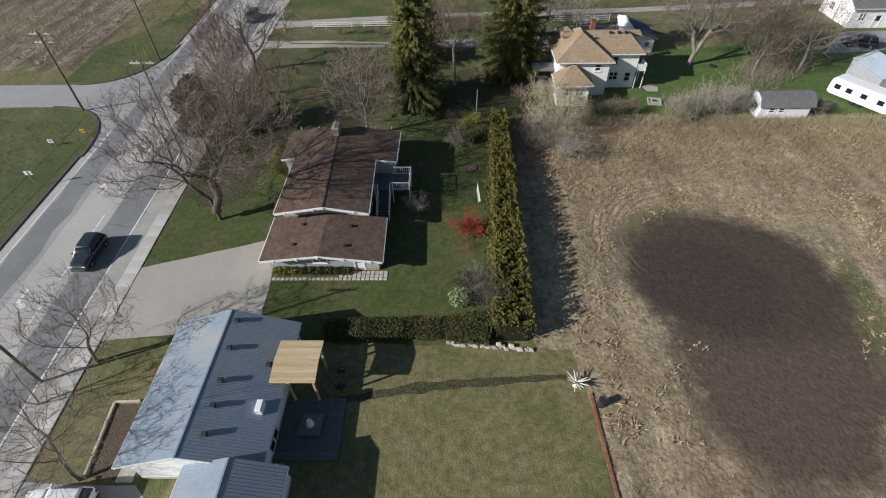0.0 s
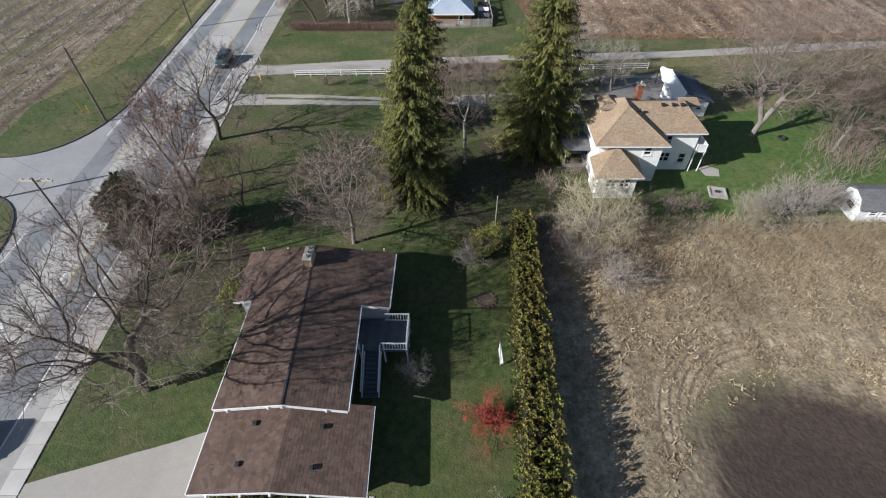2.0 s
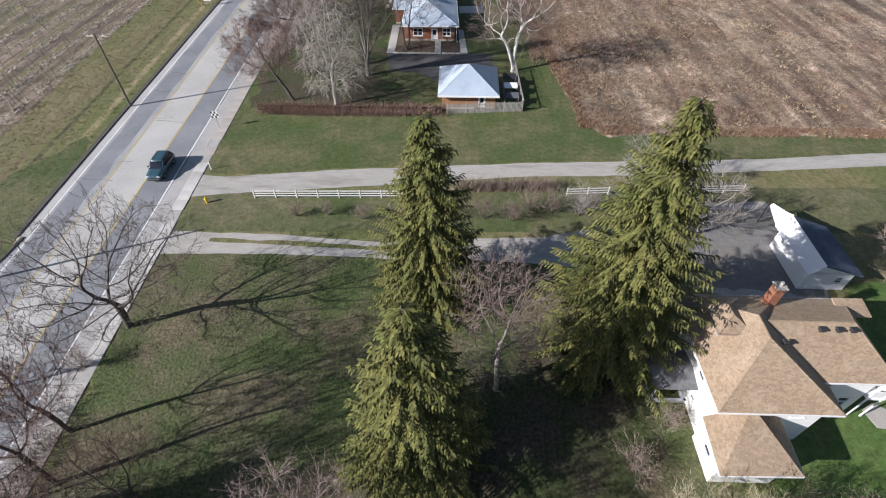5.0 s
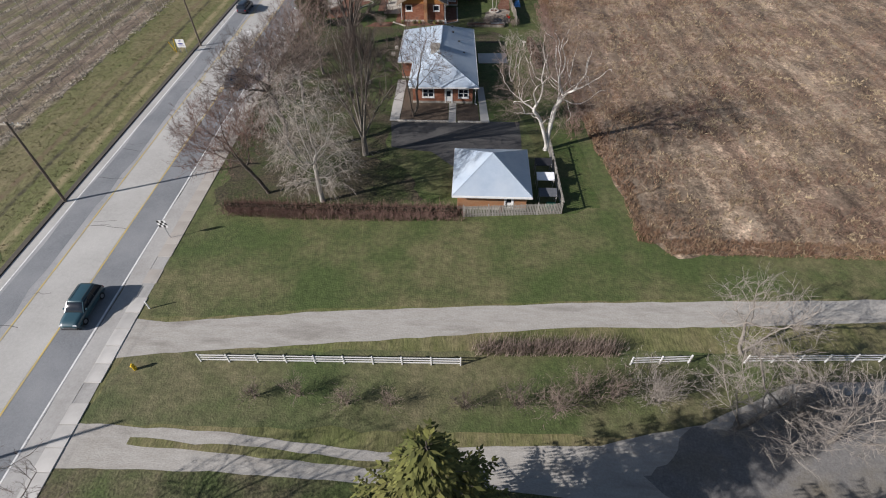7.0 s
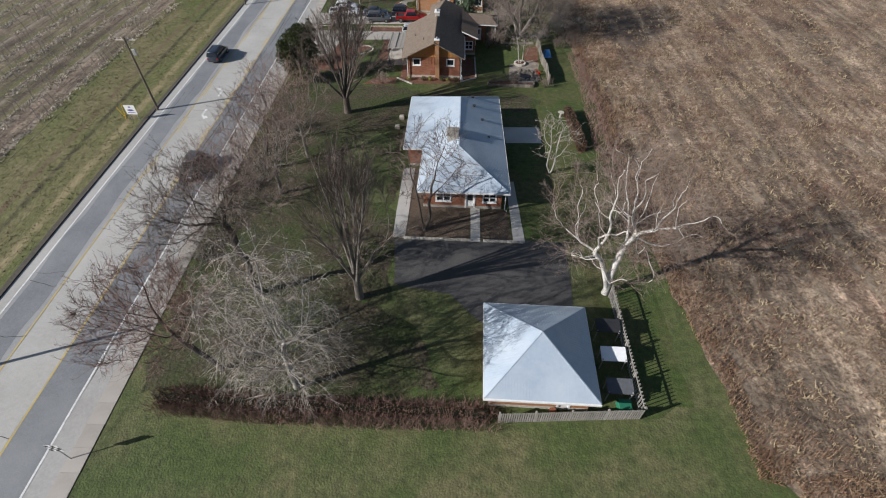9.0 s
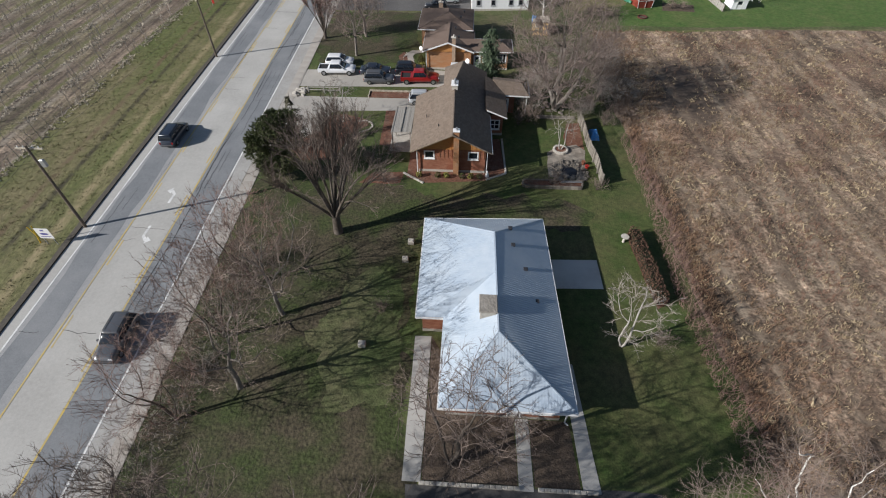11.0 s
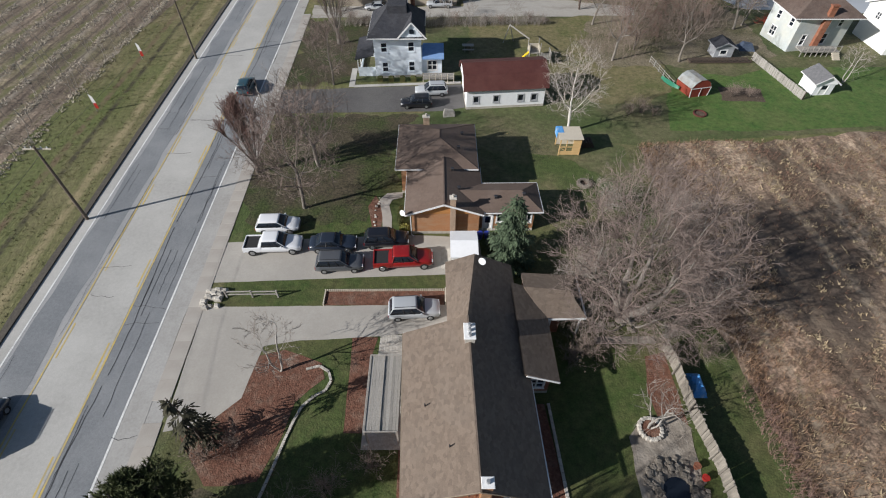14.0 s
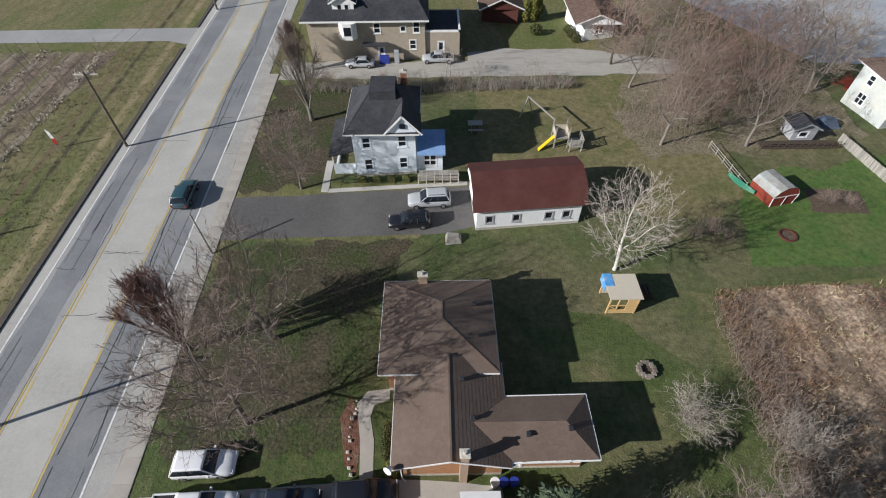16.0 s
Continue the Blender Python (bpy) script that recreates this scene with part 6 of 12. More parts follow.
put(Geo().add([(x, 155.86, z) for x, z in tri] + [(x, 156.1, z) for x, z in tri], [(0, 1, 2, 3, 4), (9, 8, 7, 6, 5), (0, 5, 6, 1), (1, 6, 7, 2), (2, 7, 8, 3), (3, 8, 9, 4), (4, 9, 5, 0)]), "gable_wall", "wood_cedar", h, "cedar-boarded gable")
for i in range(17):
    x = -15.1 + i * 0.46
    zt = 3.45 + (RZ - 3.75) * (1 - abs(x + 11.28) / 4.0)
    put(Geo().beam((x, 155.845, 2.1 if -14.6 > x or x > -13.2 and not -9.8 < x < -8.2 else 2.98), (x, 155.845, zt), 0.02, 0.03), "batten", "wood_cedar", h)
chimney(h, -10.85, 155.55, 0, 5.9, 0.62, 0.5, "brick_orange", 1, "trim_white")
chimney(h, -11.45, 165.6, 5.0, 6.1, 0.7, 1.2, "pale_stone", 3, "trim_white")
vent_pipe(h, -14.6, 161.0, 4.1)
vent_pipe(h, -13.0, 158.0, 4.8)
downspout(h, -15.35, 155.7, 3.2)
downspout(h, -7.3, 155.7, 3.2)
# east wing
walls(h, [(-7.5, 163.9), (-5.3, 163.9), (-5.3, 171.2), (-7.5, 171.2)], 0, 2.9, "brick_red", [(0, 1.2, 1.2, 0.9, 2.2, "double"), (1, 2.5, 1.4, 0.9, 2.2, "double")], base="pale_stone")
roof_plane(h, (-4.85, 163.3, 2.95), (-4.9, 171.6, 2.95), (-7.6, 171.6, 4.1), (-7.5, 163.3, 4.1), "shingle_taupe")
roof_plane(h, (-5.1, 168.8, 2.95), (-1.7, 169.0, 2.75), (-2.8, 171.2, 3.5), (-6.6, 171.4, 3.8), "shingle_taupe")
roof_plane(h, (-1.7, 173.4, 2.75), (-6.5, 173.6, 2.95), (-6.6, 171.4, 3.8), (-2.8, 171.2, 3.5), "shingle_taupe")
fascia(h, [(-7.4, 163.25, 4.0), (-4.85, 163.25, 2.95)], h=0.16)
fascia(h, [(-5.1, 168.78, 2.95), (-1.7, 168.98, 2.75), (-1.7, 173.4, 2.75)], name="gutter", w=0.12, h=0.14)
for x, y in ((-2.0, 169.3), (-2.0, 173.1)):
    put(Geo().beam((x, y, 0), (x, y, 2.7), 0.12), "post", "trim_white", h)
walls(h, [(-6.4, 169.4), (-3.6, 169.4), (-3.6, 173), (-6.4, 173)], 0, 2.75, "brick_red", [(0, 1.4, 1.2, 0.1, 2.1, "door")])
dish = put(Geo().tube((-9.9, 173.0, 4.9), (-9.9, 172.9, 5.5), 0.03, 0.03, 6), "satellite_dish", "metal_grey", h, "pale satellite dish")
put(Geo().tube((-9.9, 172.95, 5.5), (-10.1, 172.6, 5.62), 0.12, 0.32, 14), "dish_bowl", "trim_white", dish)
# terrace pergola on the west side
pg = thing("pergola", "weathered grey boarded canopy over a porch", "canopy", (-17.6, 163, 0))
for x in (-18.8, -16.6):
    for y in (160.1, 162.9, 165.5):
        put(Geo().beam((x, y, 0), (x, y, 2.4), 0.13), "post", "wood_weathered", pg)
    put(Geo().beam((x, 159.8, 2.42), (x, 165.8, 2.42), 0.1, 0.18), "beam", "wood_weathered", pg)
for i in range(5):
    y = 160.2 + i * 1.3
    put(Geo().beam((-18.9, y, 2.53), (-16.5, y, 2.53), 0.07, 0.08), "rafter", "wood_weathered", pg)
for i in range(10):
    x = -18.75 + i * 0.235
    put(Geo().box(x, 159.9, 2.57, x + 0.215, 165.7, 2.61), "board", "wood_weathered", pg)
for x in (-18.85, -17.75, -16.5):
    put(Geo().beam((x, 159.85, 2.66), (x, 165.75, 2.66), 0.07, 0.08), "edge_rail", "wood_weathered", pg)
for y in (159.85, 165.75):
    put(Geo().beam((-18.85, y, 2.67), (-16.5, y, 2.67), 0.07, 0.08), "edge_rail", "wood_weathered", pg)
sheet("path", [(-19.3, 159.6), (-16.2, 159.6), (-16.2, 169.2), (-18.6, 169.2), (-18.7, 166.4), (-19.3, 166)], 0.05, "pale_stone", "pale paved porch floor and entrance path", "path", amp=0.03, thick=0.05)
sheet("flower_bed", [(-20.7, 160.8), (-19.3, 160.8), (-19.3, 166.2), (-18.8, 169.0), (-20.9, 169.1)], 0.030, "mulch", "red-brown mulched bed beside the porch", "flower bed", amp=0.1, seed=43)
sheet("flower_bed", [(-16.6, 154.6), (-14.6, 153.7), (-10.8, 154.0), (-7.2, 154.6), (-5.0, 156.2), (-5.6, 163), (-7.3, 163), (-7.4, 156), (-15.2, 156), (-15.6, 160), (-16.6, 160)], 0.030, "mulch", "red-brown mulched bed round the brick house", "flower bed", amp=0.15, seed=44)
sheet("flower_bed", [(-28.6, 167.4), (-26.4, 168.0), (-23.2, 166.6), (-22.7, 165.2), (-24.8, 163.2), (-25.2, 160.6), (-26.2, 157.4), (-29.8, 157.2), (-32.5, 160.5), (-33.0, 162.8), (-29.0, 163.5)], 0.034, "mulch", "curved red-brown mulched bed with shrubs", "flower bed", amp=0.25, seed=45)
sheet("lawn", [(-25.2, 168.2), (-21.0, 168.9), (-20.9, 160.8), (-16.7, 160.2), (-16.8, 155.2), (-24.9, 157.5), (-24.6, 162.8), (-22.6, 165.1), (-23.0, 166.8)], 0.028, "lawn_green", "small deep green lawn in front of the porch", "lawn", amp=0.15, seed=46)
edge = thing("bed_edging", "curved pale stone edging between mulch and lawn", "edging", (-24, 162, 0))
line = [Vector((x, y, 0.06)) for x, y in ((-25.8, 156.4), (-25.3, 158.4), (-24.9, 160.3), (-24.5, 161.8), (-24.1, 162.9), (-23.3, 163.7), (-22.5, 164.2), (-22.2, 165.0), (-22.5, 165.8), (-23.3, 166.3), (-24.4, 166.0))]
for p, q in zip(line, line[1:]):
    n = max(2, int((q - p).length / 0.42))
    for i in range(n):
        put(Geo().beam(p.lerp(q, i / n), p.lerp(q, (i + 0.92) / n), 0.2, 0.15), "stone_block", "pale_stone", edge)
sheet("flower_bed", [(-21.9, 153.2), (-20.6, 155.4), (-17.0, 155.6), (-17.2, 153.4)], 0.0345, "mulch", "small mulched patch beside the lawn", "flower bed", amp=0.3, seed=52)
sheet("lawn", [(-33.2, 149.2), (-16, 148.8), (-14.8, 151.6), (-17.0, 153.2), (-22, 152.9), (-24.8, 156.6), (-33.6, 157.2)], 0.0266, "litter_and_shade", "brown shaded grass beneath the tall tree", "lawn", amp=1.4, step=0.7, seed=53)
edge = thing("bed_edging", "pale stone edging of the mulched bed", "edging", (-11, 154, 0))
for (a, b) in (((-17, 155.4), (-14.5, 153.6)), ((-7.3, 154.6), (-5.0, 155.9)), ((-5.0, 155.9), (-5.3, 163.0))):
    n = max(2, int(math.dist(a, b) / 0.5))
    for i in range(n):
        p, q = Vector((*a, 0.06)).lerp(Vector((*b, 0.06)), i / n), Vector((*a, 0.06)).lerp(Vector((*b, 0.06)), (i + 0.94) / n)
        put(Geo().beam(p, q, 0.22, 0.16), "stone_block", "pale_stone", edge)

# stone garden feature with tall board fence
fc = thing("board_fence", "weathered grey board fence along the field", "fence", (5.5, 161, 0))
fa, fb = Vector((5.0, 167.6, 0)), Vector((5.95, 154.4, 0))
for i in range(84):
    p = fa.lerp(fb, i / 84)
    q = fa.lerp(fb, (i + 1.0) / 84)
    sway = Vector((rng.uniform(-0.04, 0.04) + 0.10 * math.sin(i * 0.13), 0, 0.74))
    put(Geo().beam(p + sway, q + sway, 0.04, 1.45 + rng.uniform(-0.10, 0.06)), "board", "wood_fence", fc)
for i in range(7):
    p = fa.lerp(fb, i / 6) + Vector((-0.1, 0, 0))
    put(Geo().beam(p, p + Vector((0, 0, 1.62)), 0.12), "post", "wood_fence", fc)
pond = thing("garden_pond", "stone-edged garden pond with a dark basin", "pond", (2.6, 156.6, 0))
rng = random.Random(17)
put(Geo().tube((2.6, 156.6, 0.03), (2.6, 156.6, 0.06), 1.0, 1.0, 20), "water", "glass_dark", pond, "dark still pond water")
for i in range(170):
    a = rng.uniform(0, 6.283)
    r = rng.uniform(1.0, 2.2)
    x, y = 2.6 + r * math.cos(a), 156.8 + r * math.sin(a) * 1.0
    s = rng.uniform(0.09, 0.24)
    gg = Geo().bbox(-s, -s * 0.8, 0, s, s * 0.8, s * rng.uniform(0.6, 1.6), s * 0.35)
    ca, sa = math.cos(a * 3), math.sin(a * 3)
    put(Geo().add([(x + px * ca - py * sa, y + px * sa + py * ca, pz) for px, py, pz in gg.v], gg.f), "rock", "pond_rock", pond)
sheet("patio", [(0.0, 155.6), (4.4, 155.4), (4.9, 161.0), (4.0, 162.2), (1.4, 161.6), (0.2, 160.4)], 0.05, "flagstone", "brown-grey flagstone patio by the pond", "patio", amp=0.2, thick=0.05)
sheet("flower_bed", [(2.8, 161.8), (4.9, 161.2), (5.0, 167.4), (3.3, 167.0), (2.6, 164)], 0.032, "mulch", "red-brown mulched strip along the fence", "flower bed", amp=0.1, seed=47)
pl = thing("tree_planter", "round stone planter for a small tree", "planter", (1.9, 160.9, 0))
for i in range(18):
    a = i / 18 * 6.283
    put(Geo().bbox(1.9 + 0.8 * math.cos(a) - 0.13, 160.9 + 0.8 * math.sin(a) - 0.13, 0.02, 1.9 + 0.8 * math.cos(a) + 0.13, 160.9 + 0.8 * math.sin(a) + 0.13, 0.35, 0.04), "stone_block", "pale_stone", pl)
put(Geo().tube((1.9, 160.9, 0.02), (1.9, 160.9, 0.24), 0.75, 0.75, 18), "soil", "mulch", pl)
lw = thing("raised_bed", "long rounded stone-edged bed of bare brown stems", "raised bed", (0.3, 154.0, 0))
out = [(-2.6 + 0.55 * math.cos(t), 154.05 + 0.55 * math.sin(t)) for t in [math.pi * (0.5 + k / 6) for k in range(7)]] + [(3.5, 153.5), (3.7, 154.6)]
put(Geo().prism(out, 0, 0.34), "soil", "mulch", lw)
for p, q in zip(out, out[1:] + out[:1]):
    p, q = Vector((*p, 0.2)), Vector((*q, 0.2))
    n = max(1, round((q - p).length / 0.4))
    for i in range(n):
        put(Geo().beam(p.lerp(q, i / n), p.lerp(q, (i + 0.93) / n), 0.2, 0.42), "stone_block", "pond_rock", lw)
pipe = thing("downpipe", "pale metal pipe lying across the raised bed", "pipe", (2.4, 154.2, 0))
put(Geo().tube((1.2, 154.25, 0.42), (3.6, 154.3, 0.45), 0.07, 0.07, 8), "pipe_run", "metal_grey", pipe)
slab = thing("stone_kerb", "pale stone slab beneath the old tree", "slab", (2.1, 168.6, 0))
put(Geo().bbox(-0.5, 168.2, 0, 4.6, 168.9, 0.12, 0.03), "slab_top", "flagstone", slab)
for i in range(34):
    a = rng.uniform(0, 6.283)
    x, y, s_ = 2.4 + rng.uniform(0.6, 1.9) * math.cos(a), 170.9 + rng.uniform(0.6, 1.7) * math.sin(a), rng.uniform(0.10, 0.25)
    rk = thing("garden_rock", "rough grey-brown rock round the old tree", "rock", (x, y, 0), "rocks round the tree")
    put(Geo().bbox(x - s_, y - s_ * 0.8, 0, x + s_, y + s_ * 0.8, s_ * 1.1, s_ * 0.35), "rock_body", "pond_rock", rk)
for x, y, m in ((4.6, 157.4, "plastic_red"), (4.3, 158.2, "brick_red")):
    pt = thing("plant_pot", "red plant pot by the fence", "plant pot", (x, y, 0.05), "pots by the fence")
    put(Geo().tube((x, y, 0.05), (x, y, 0.5), 0.16, 0.26, 12), "pot", m, pt)
cov = thing("covered_load", "heap under a blue tarpaulin behind the fence", "tarpaulin", (6.6, 164.6, 0))
gg = Geo()
n = 10
vv = []
for i in range(n + 1):
    for j in range(n + 1):
        u, v = i / n * 2 - 1, j / n * 2 - 1
        z = max(0.02, 0.8 * (1 - max(abs(u), abs(v)) ** 3) + 0.12 * noise.noise(Vector((u * 3, v * 3, 1))))
        vv.append((6.5 + u * 0.62, 164.4 + v * 1.05, z))
gg.add(vv, [(i * (n + 1) + j, (i + 1) * (n + 1) + j, (i + 1) * (n + 1) + j + 1, i * (n + 1) + j + 1) for i in range(n) for j in range(n)])
put(gg, "tarpaulin_sheet", "tarp_blue", cov)

# ---- brown-roofed brick house by the drive ----
h = thing("house", "brown-roofed house with orange brick walls", "house", (-12.5, 187, 0))
walls(h, [(-16.3, 181.3), (-9.6, 181.3), (-9.6, 187.6), (-16.3, 187.6)], 0, 3.0, "brick_orange", [(1, 4.8, 1.2, 0.1, 2.1, "door"), (3, 2, 1.4, 1, 2.3, "double")], base="pale_stone")
gable_y(h, -16.95, -9.2, 180.75, 188.2, 3.1, -13.1, 4.5, "shingle_umber", "wood_cedar", ends=(True, False))
walls(h, [(-9.6, 181.7), (-4.1, 181.7), (-4.1, 185.1), (-9.6, 185.1)], 0, 2.95, "brick_orange", [(0, 0.9, 0.95, 0.05, 2.15, "door"), (0, 2.2, 0.9, 1.2, 2.5, "single"), (0, 3.2, 0.9, 1.2, 2.5, "single"), (0, 4.3, 0.9, 1.2, 2.5, "single"), (0, 5.0, 0.5, 1.2, 2.5, "single"), (1, 1.6, 1.2, 1.1, 2.3, "double")], base="pale_stone")
roof_plane(h, (-10.6, 181.1, 3.05), (-3.45, 181.2, 3.05), (-5.4, 183.4, 3.95), (-12.2, 183.4, 3.95), "shingle_umber")
roof_plane(h, (-3.45, 181.2, 3.05), (-3.5, 185.6, 3.05), (-5.4, 183.4, 3.95), (-5.41, 183.4, 3.95), "shingle_umber")
roof_plane(h, (-3.5, 185.6, 3.05), (-10.4, 185.5, 3.05), (-12.2, 183.4, 3.95), (-5.4, 183.4, 3.95), "shingle_umber")
fascia(h, [(-9.2, 181.05, 3.05), (-3.4, 181.15, 3.05), (-3.45, 185.65, 3.05), (-9.2, 185.6, 3.05)], name="gutter", w=0.08, h=0.11)
walls(h, [(-17.6, 187.6), (-10.0, 187.6), (-10.0, 194.8), (-17.6, 194.8)], 0, 3.7, "brick_orange", [(1, 2, 1.3, 1.4, 2.7, "double"), (1, 5, 1.3, 1.4, 2.7, "double"), (3, 2, 1.3, 1.4, 2.7, "double"), (3, 5, 1.3, 1.4, 2.7, "double"), (2, 3.5, 1.6, 1.4, 2.7, "double")], base="pale_stone")
hip(h, -18.15, -9.45, 187.0, 195.35, 3.75, (-13.5, 190.9, 5.0), (-13.5, 192.4, 5.0), "shingle_umber")
chimney(h, -12.25, 181.0, 0, 5.1, 0.52, 0.45, "brick_tan", 1)
for x, y, z in ((-11.5, 189.5, 4.7), (-11.0, 192.5, 4.4), (-12.2, 186.3, 4.3), (-11.6, 183.6, 4.1), (-8.0, 182.6, 3.75), (-5.2, 182.9, 3.85)):
    roof_vent(h, x, y, z, 0.24)
chimney(h, -15.0, 195.1, 0, 4.9, 0.7, 0.4, "brick_tan", 1)
dish = put(Geo().tube((-16.9, 180.9, 3.0), (-16.9, 180.8, 3.5), 0.03, 0.03, 6), "satellite_dish", "metal_grey", h, "pale satellite dish")
put(Geo().tube((-16.9, 180.8, 3.5), (-17.1, 180.5, 3.62), 0.10, 0.30, 14), "dish_bowl", "trim_white", dish)
downspout(h, -16.4, 181.1, 3.0)
sheet("path", [(-19.35, 180.9), (-18.4, 180.9), (-18.55, 183.7), (-18.95, 185.5), (-18.7, 186.4), (-17.6, 186.8), (-17.6, 187.7), (-19.3, 187.5), (-20.05, 186.5), (-19.55, 183.7)], 0.05, "sidewalk_old", "narrow curved concrete front path", "path", amp=0.05, thick=0.05)
prng = random.Random(61)
for k in range(11):
    t = (k + prng.uniform(-0.4, 0.4)) / 10
    x, y, r = -19.95 - 0.35 * math.sin(t * 3.1) + prng.uniform(-0.18, 0.12), 181.4 + 5.4 * t, prng.uniform(0.07, 0.15)
    st = thing("edging_stone", "rounded pale stone edging the front path", "stone", (x, y, 0), "edging stones")
    put(Geo().bbox(x - r, y - r * 0.9, 0, x + r, y + r * 0.9, r * 1.3, r * 0.45), "stone", "pale_stone", st)
bxs = thing("storage_cabin", "small white-topped storage cabin on the drive", "shed", (-11.2, 177.8, 0))
put(Geo().bbox(-12.4, 176.4, 0.05, -10.1, 179.5, 2.0, 0.04), "cabin_body", "siding_cream", bxs)
roof_plane(bxs, (-12.55, 176.25, 1.98), (-9.95, 176.25, 1.98), (-9.95, 178.0, 2.45), (-12.55, 178.0, 2.45), "siding_white", 0.5)
roof_plane(bxs, (-9.95, 179.7, 1.98), (-12.55, 179.7, 1.98), (-12.55, 178.0, 2.45), (-9.95, 178.0, 2.45), "siding_white", 0.5)
put(Geo().box(-11.7, 176.37, 0.1, -10.8, 176.40, 1.85), "cabin_door", "siding_white", bxs)
rampb = thing("ramp", "pale loading ramp beside the storage cabin", "ramp", (-12.9, 177.5, 0))
put(Geo().add([(-13.4, 176.5, 0.04), (-12.45, 176.5, 0.04), (-12.45, 179, 0.04), (-13.4, 179, 0.04), (-12.45, 176.5, 0.3), (-12.45, 179, 0.3)], [(0, 1, 4), (0, 4, 5, 3), (3, 5, 2), (1, 2, 5, 4)]), "ramp_plate", "pale_stone", rampb)
for k, (x, m) in enumerate(((-9.5, "plastic_blue"), (-8.8, "plastic_blue"), (-10.1, "plastic_white"))):
    bn = thing("bin", "blue plastic recycling bin" if k < 2 else "white plastic tub beside the door", "bin", (x, 180.6, 0.03), "bins by the door")
    put(Geo().tube((x, 180.6, 0.03), (x, 180.6, 0.75), 0.24, 0.32, 12), "bin_body", m, bn)
    put(Geo().tube((x, 180.6, 0.75), (x, 180.6, 0.82), 0.34, 0.3, 12), "lid", m, bn)

# raised bed and split-rail fence between the drives
bed = thing("raised_bed", "long mulched bed with a pale picket edging", "raised bed", (-18.5, 173, 0))
put(Geo().box(-23.9, 172.35, 0.02, -13.1, 173.8, 0.16), "soil", "mulch", bed)
for i in range(62):
    x = -24.0 + i * 0.176
    put(Geo().box(x, 173.8, 0.02, x + 0.12, 173.88, 0.42), "picket", "wood_pale", bed)
put(Geo().box(-24.0, 172.3, 0.02, -23.9, 173.8, 0.3), "end_board", "wood_pale", bed)
put(Geo().box(-13.1, 172.3, 0.02, -13.0, 173.9, 0.6), "end_board", "wood_pale", bed)
rf = thing("rail_fence", "short grey split-rail fence on the verge", "fence", (-30.5, 173.3, 0))
for x in (-32.8, -30.5, -28.2):
    put(Geo().beam((x, 173.3, 0), (x, 173.3, 1.0), 0.13), "post", "wood_weathered", rf)
for z in (0.45, 0.85):
    for x in (-32.8, -30.5):
        put(Geo().beam((x, 173.3, z), (x + 2.3, 173.3, z + 0.03), 0.08, 0.10), "rail", "wood_weathered", rf)
rk = thing("rock_pile", "pile of pale landscape rocks by the drive", "rocks", (-33.9, 173.2, 0))
for i in range(22):
    x, y, s = -33.9 + rng.uniform(-0.9, 0.9), 173.0 + rng.uniform(-1.1, 1.1), rng.uniform(0.15, 0.35)
    put(Geo().bbox(x - s, y - s * 0.8, 0, x + s, y + s * 0.8, s * 1.3, s * 0.4), "rock", "pale_stone", rk)

# ---- white barn ----
h = thing("barn", "white barn with a dark red gambrel metal roof", "barn", (-4.6, 208, 0))
walls(h, [(-9.9, 204.6), (0.6, 205.5), (0.2, 211.9), (-10.2, 211.0)], 0, 2.9, "siding_white", [(0, 1.3, 0.8, 0.9, 1.9, "single"), (0, 4.0, 0.8, 0.9, 1.9, "single"), (0, 7.3, 0.85, 0.9, 1.9, "single"), (0, 9.1, 0.85, 0.9, 1.9, "single"), (3, 3.2, 2.4, 0, 2.4, "garage")], trim="siding_grey", base="pale_stone")
E0, E1, K0, K1, R0, R1 = (-10.3, 204.2, 2.8), (1.0, 205.15, 2.8), (-10.35, 205.5, 4.35), (0.95, 206.5, 4.35), (-10.5, 207.7, 5.0), (0.8, 208.7, 5.0)
M0, M1, F0, F1 = (-10.65, 209.9, 4.35), (0.65, 210.9, 4.35), (-10.75, 211.3, 2.8), (0.55, 212.3, 2.8)
for a, b, c, d in ((E0, E1, K1, K0), (K0, K1, R1, R0), (M1, M0, R0, R1), (F1, F0, M0, M1)):
    roof_plane(h, a, b, c, d, "metal_red", 0.5)
for a, b, c, d, e in ((E0, K0, R0, M0, F0), (E1, K1, R1, M1, F1)):
    s = 0.25 if a[0] < -5 else -0.25
    pr = [(p[0] + s, p[1] + (0.35 if i == 0 else -0.35 if i == 4 else 0), p[2] - 0.15) for i, p in enumerate((a, b, c, d, e))]
    bk = [(x + s * 0.6, y, z) for x, y, z in pr]
    put(Geo().add(pr + bk, [(0, 1, 2, 3, 4), (9, 8, 7, 6, 5)] + [(i, (i + 1) % 5, 5 + (i + 1) % 5, 5 + i) for i in range(5)]), "gable_wall", "siding_white", h)
skip = thing("boat_cover", "white covered boat-shaped load on the grass", "boat", (-12.2, 203.3, 0))
put(Geo().add([(-13.0, 202.6, 0.05), (-11.4, 202.8, 0.05), (-11.4, 204.0, 0.05), (-13.0, 203.9, 0.05), (-12.8, 203.0, 0.75), (-11.7, 203.1, 0.6), (-11.7, 203.7, 0.6), (-12.8, 203.7, 0.75)], [(4, 5, 6, 7), (0, 1, 5, 4), (1, 2, 6, 5), (2, 3, 7, 6), (3, 0, 4, 7)]), "cover", "pale_stone", skip)

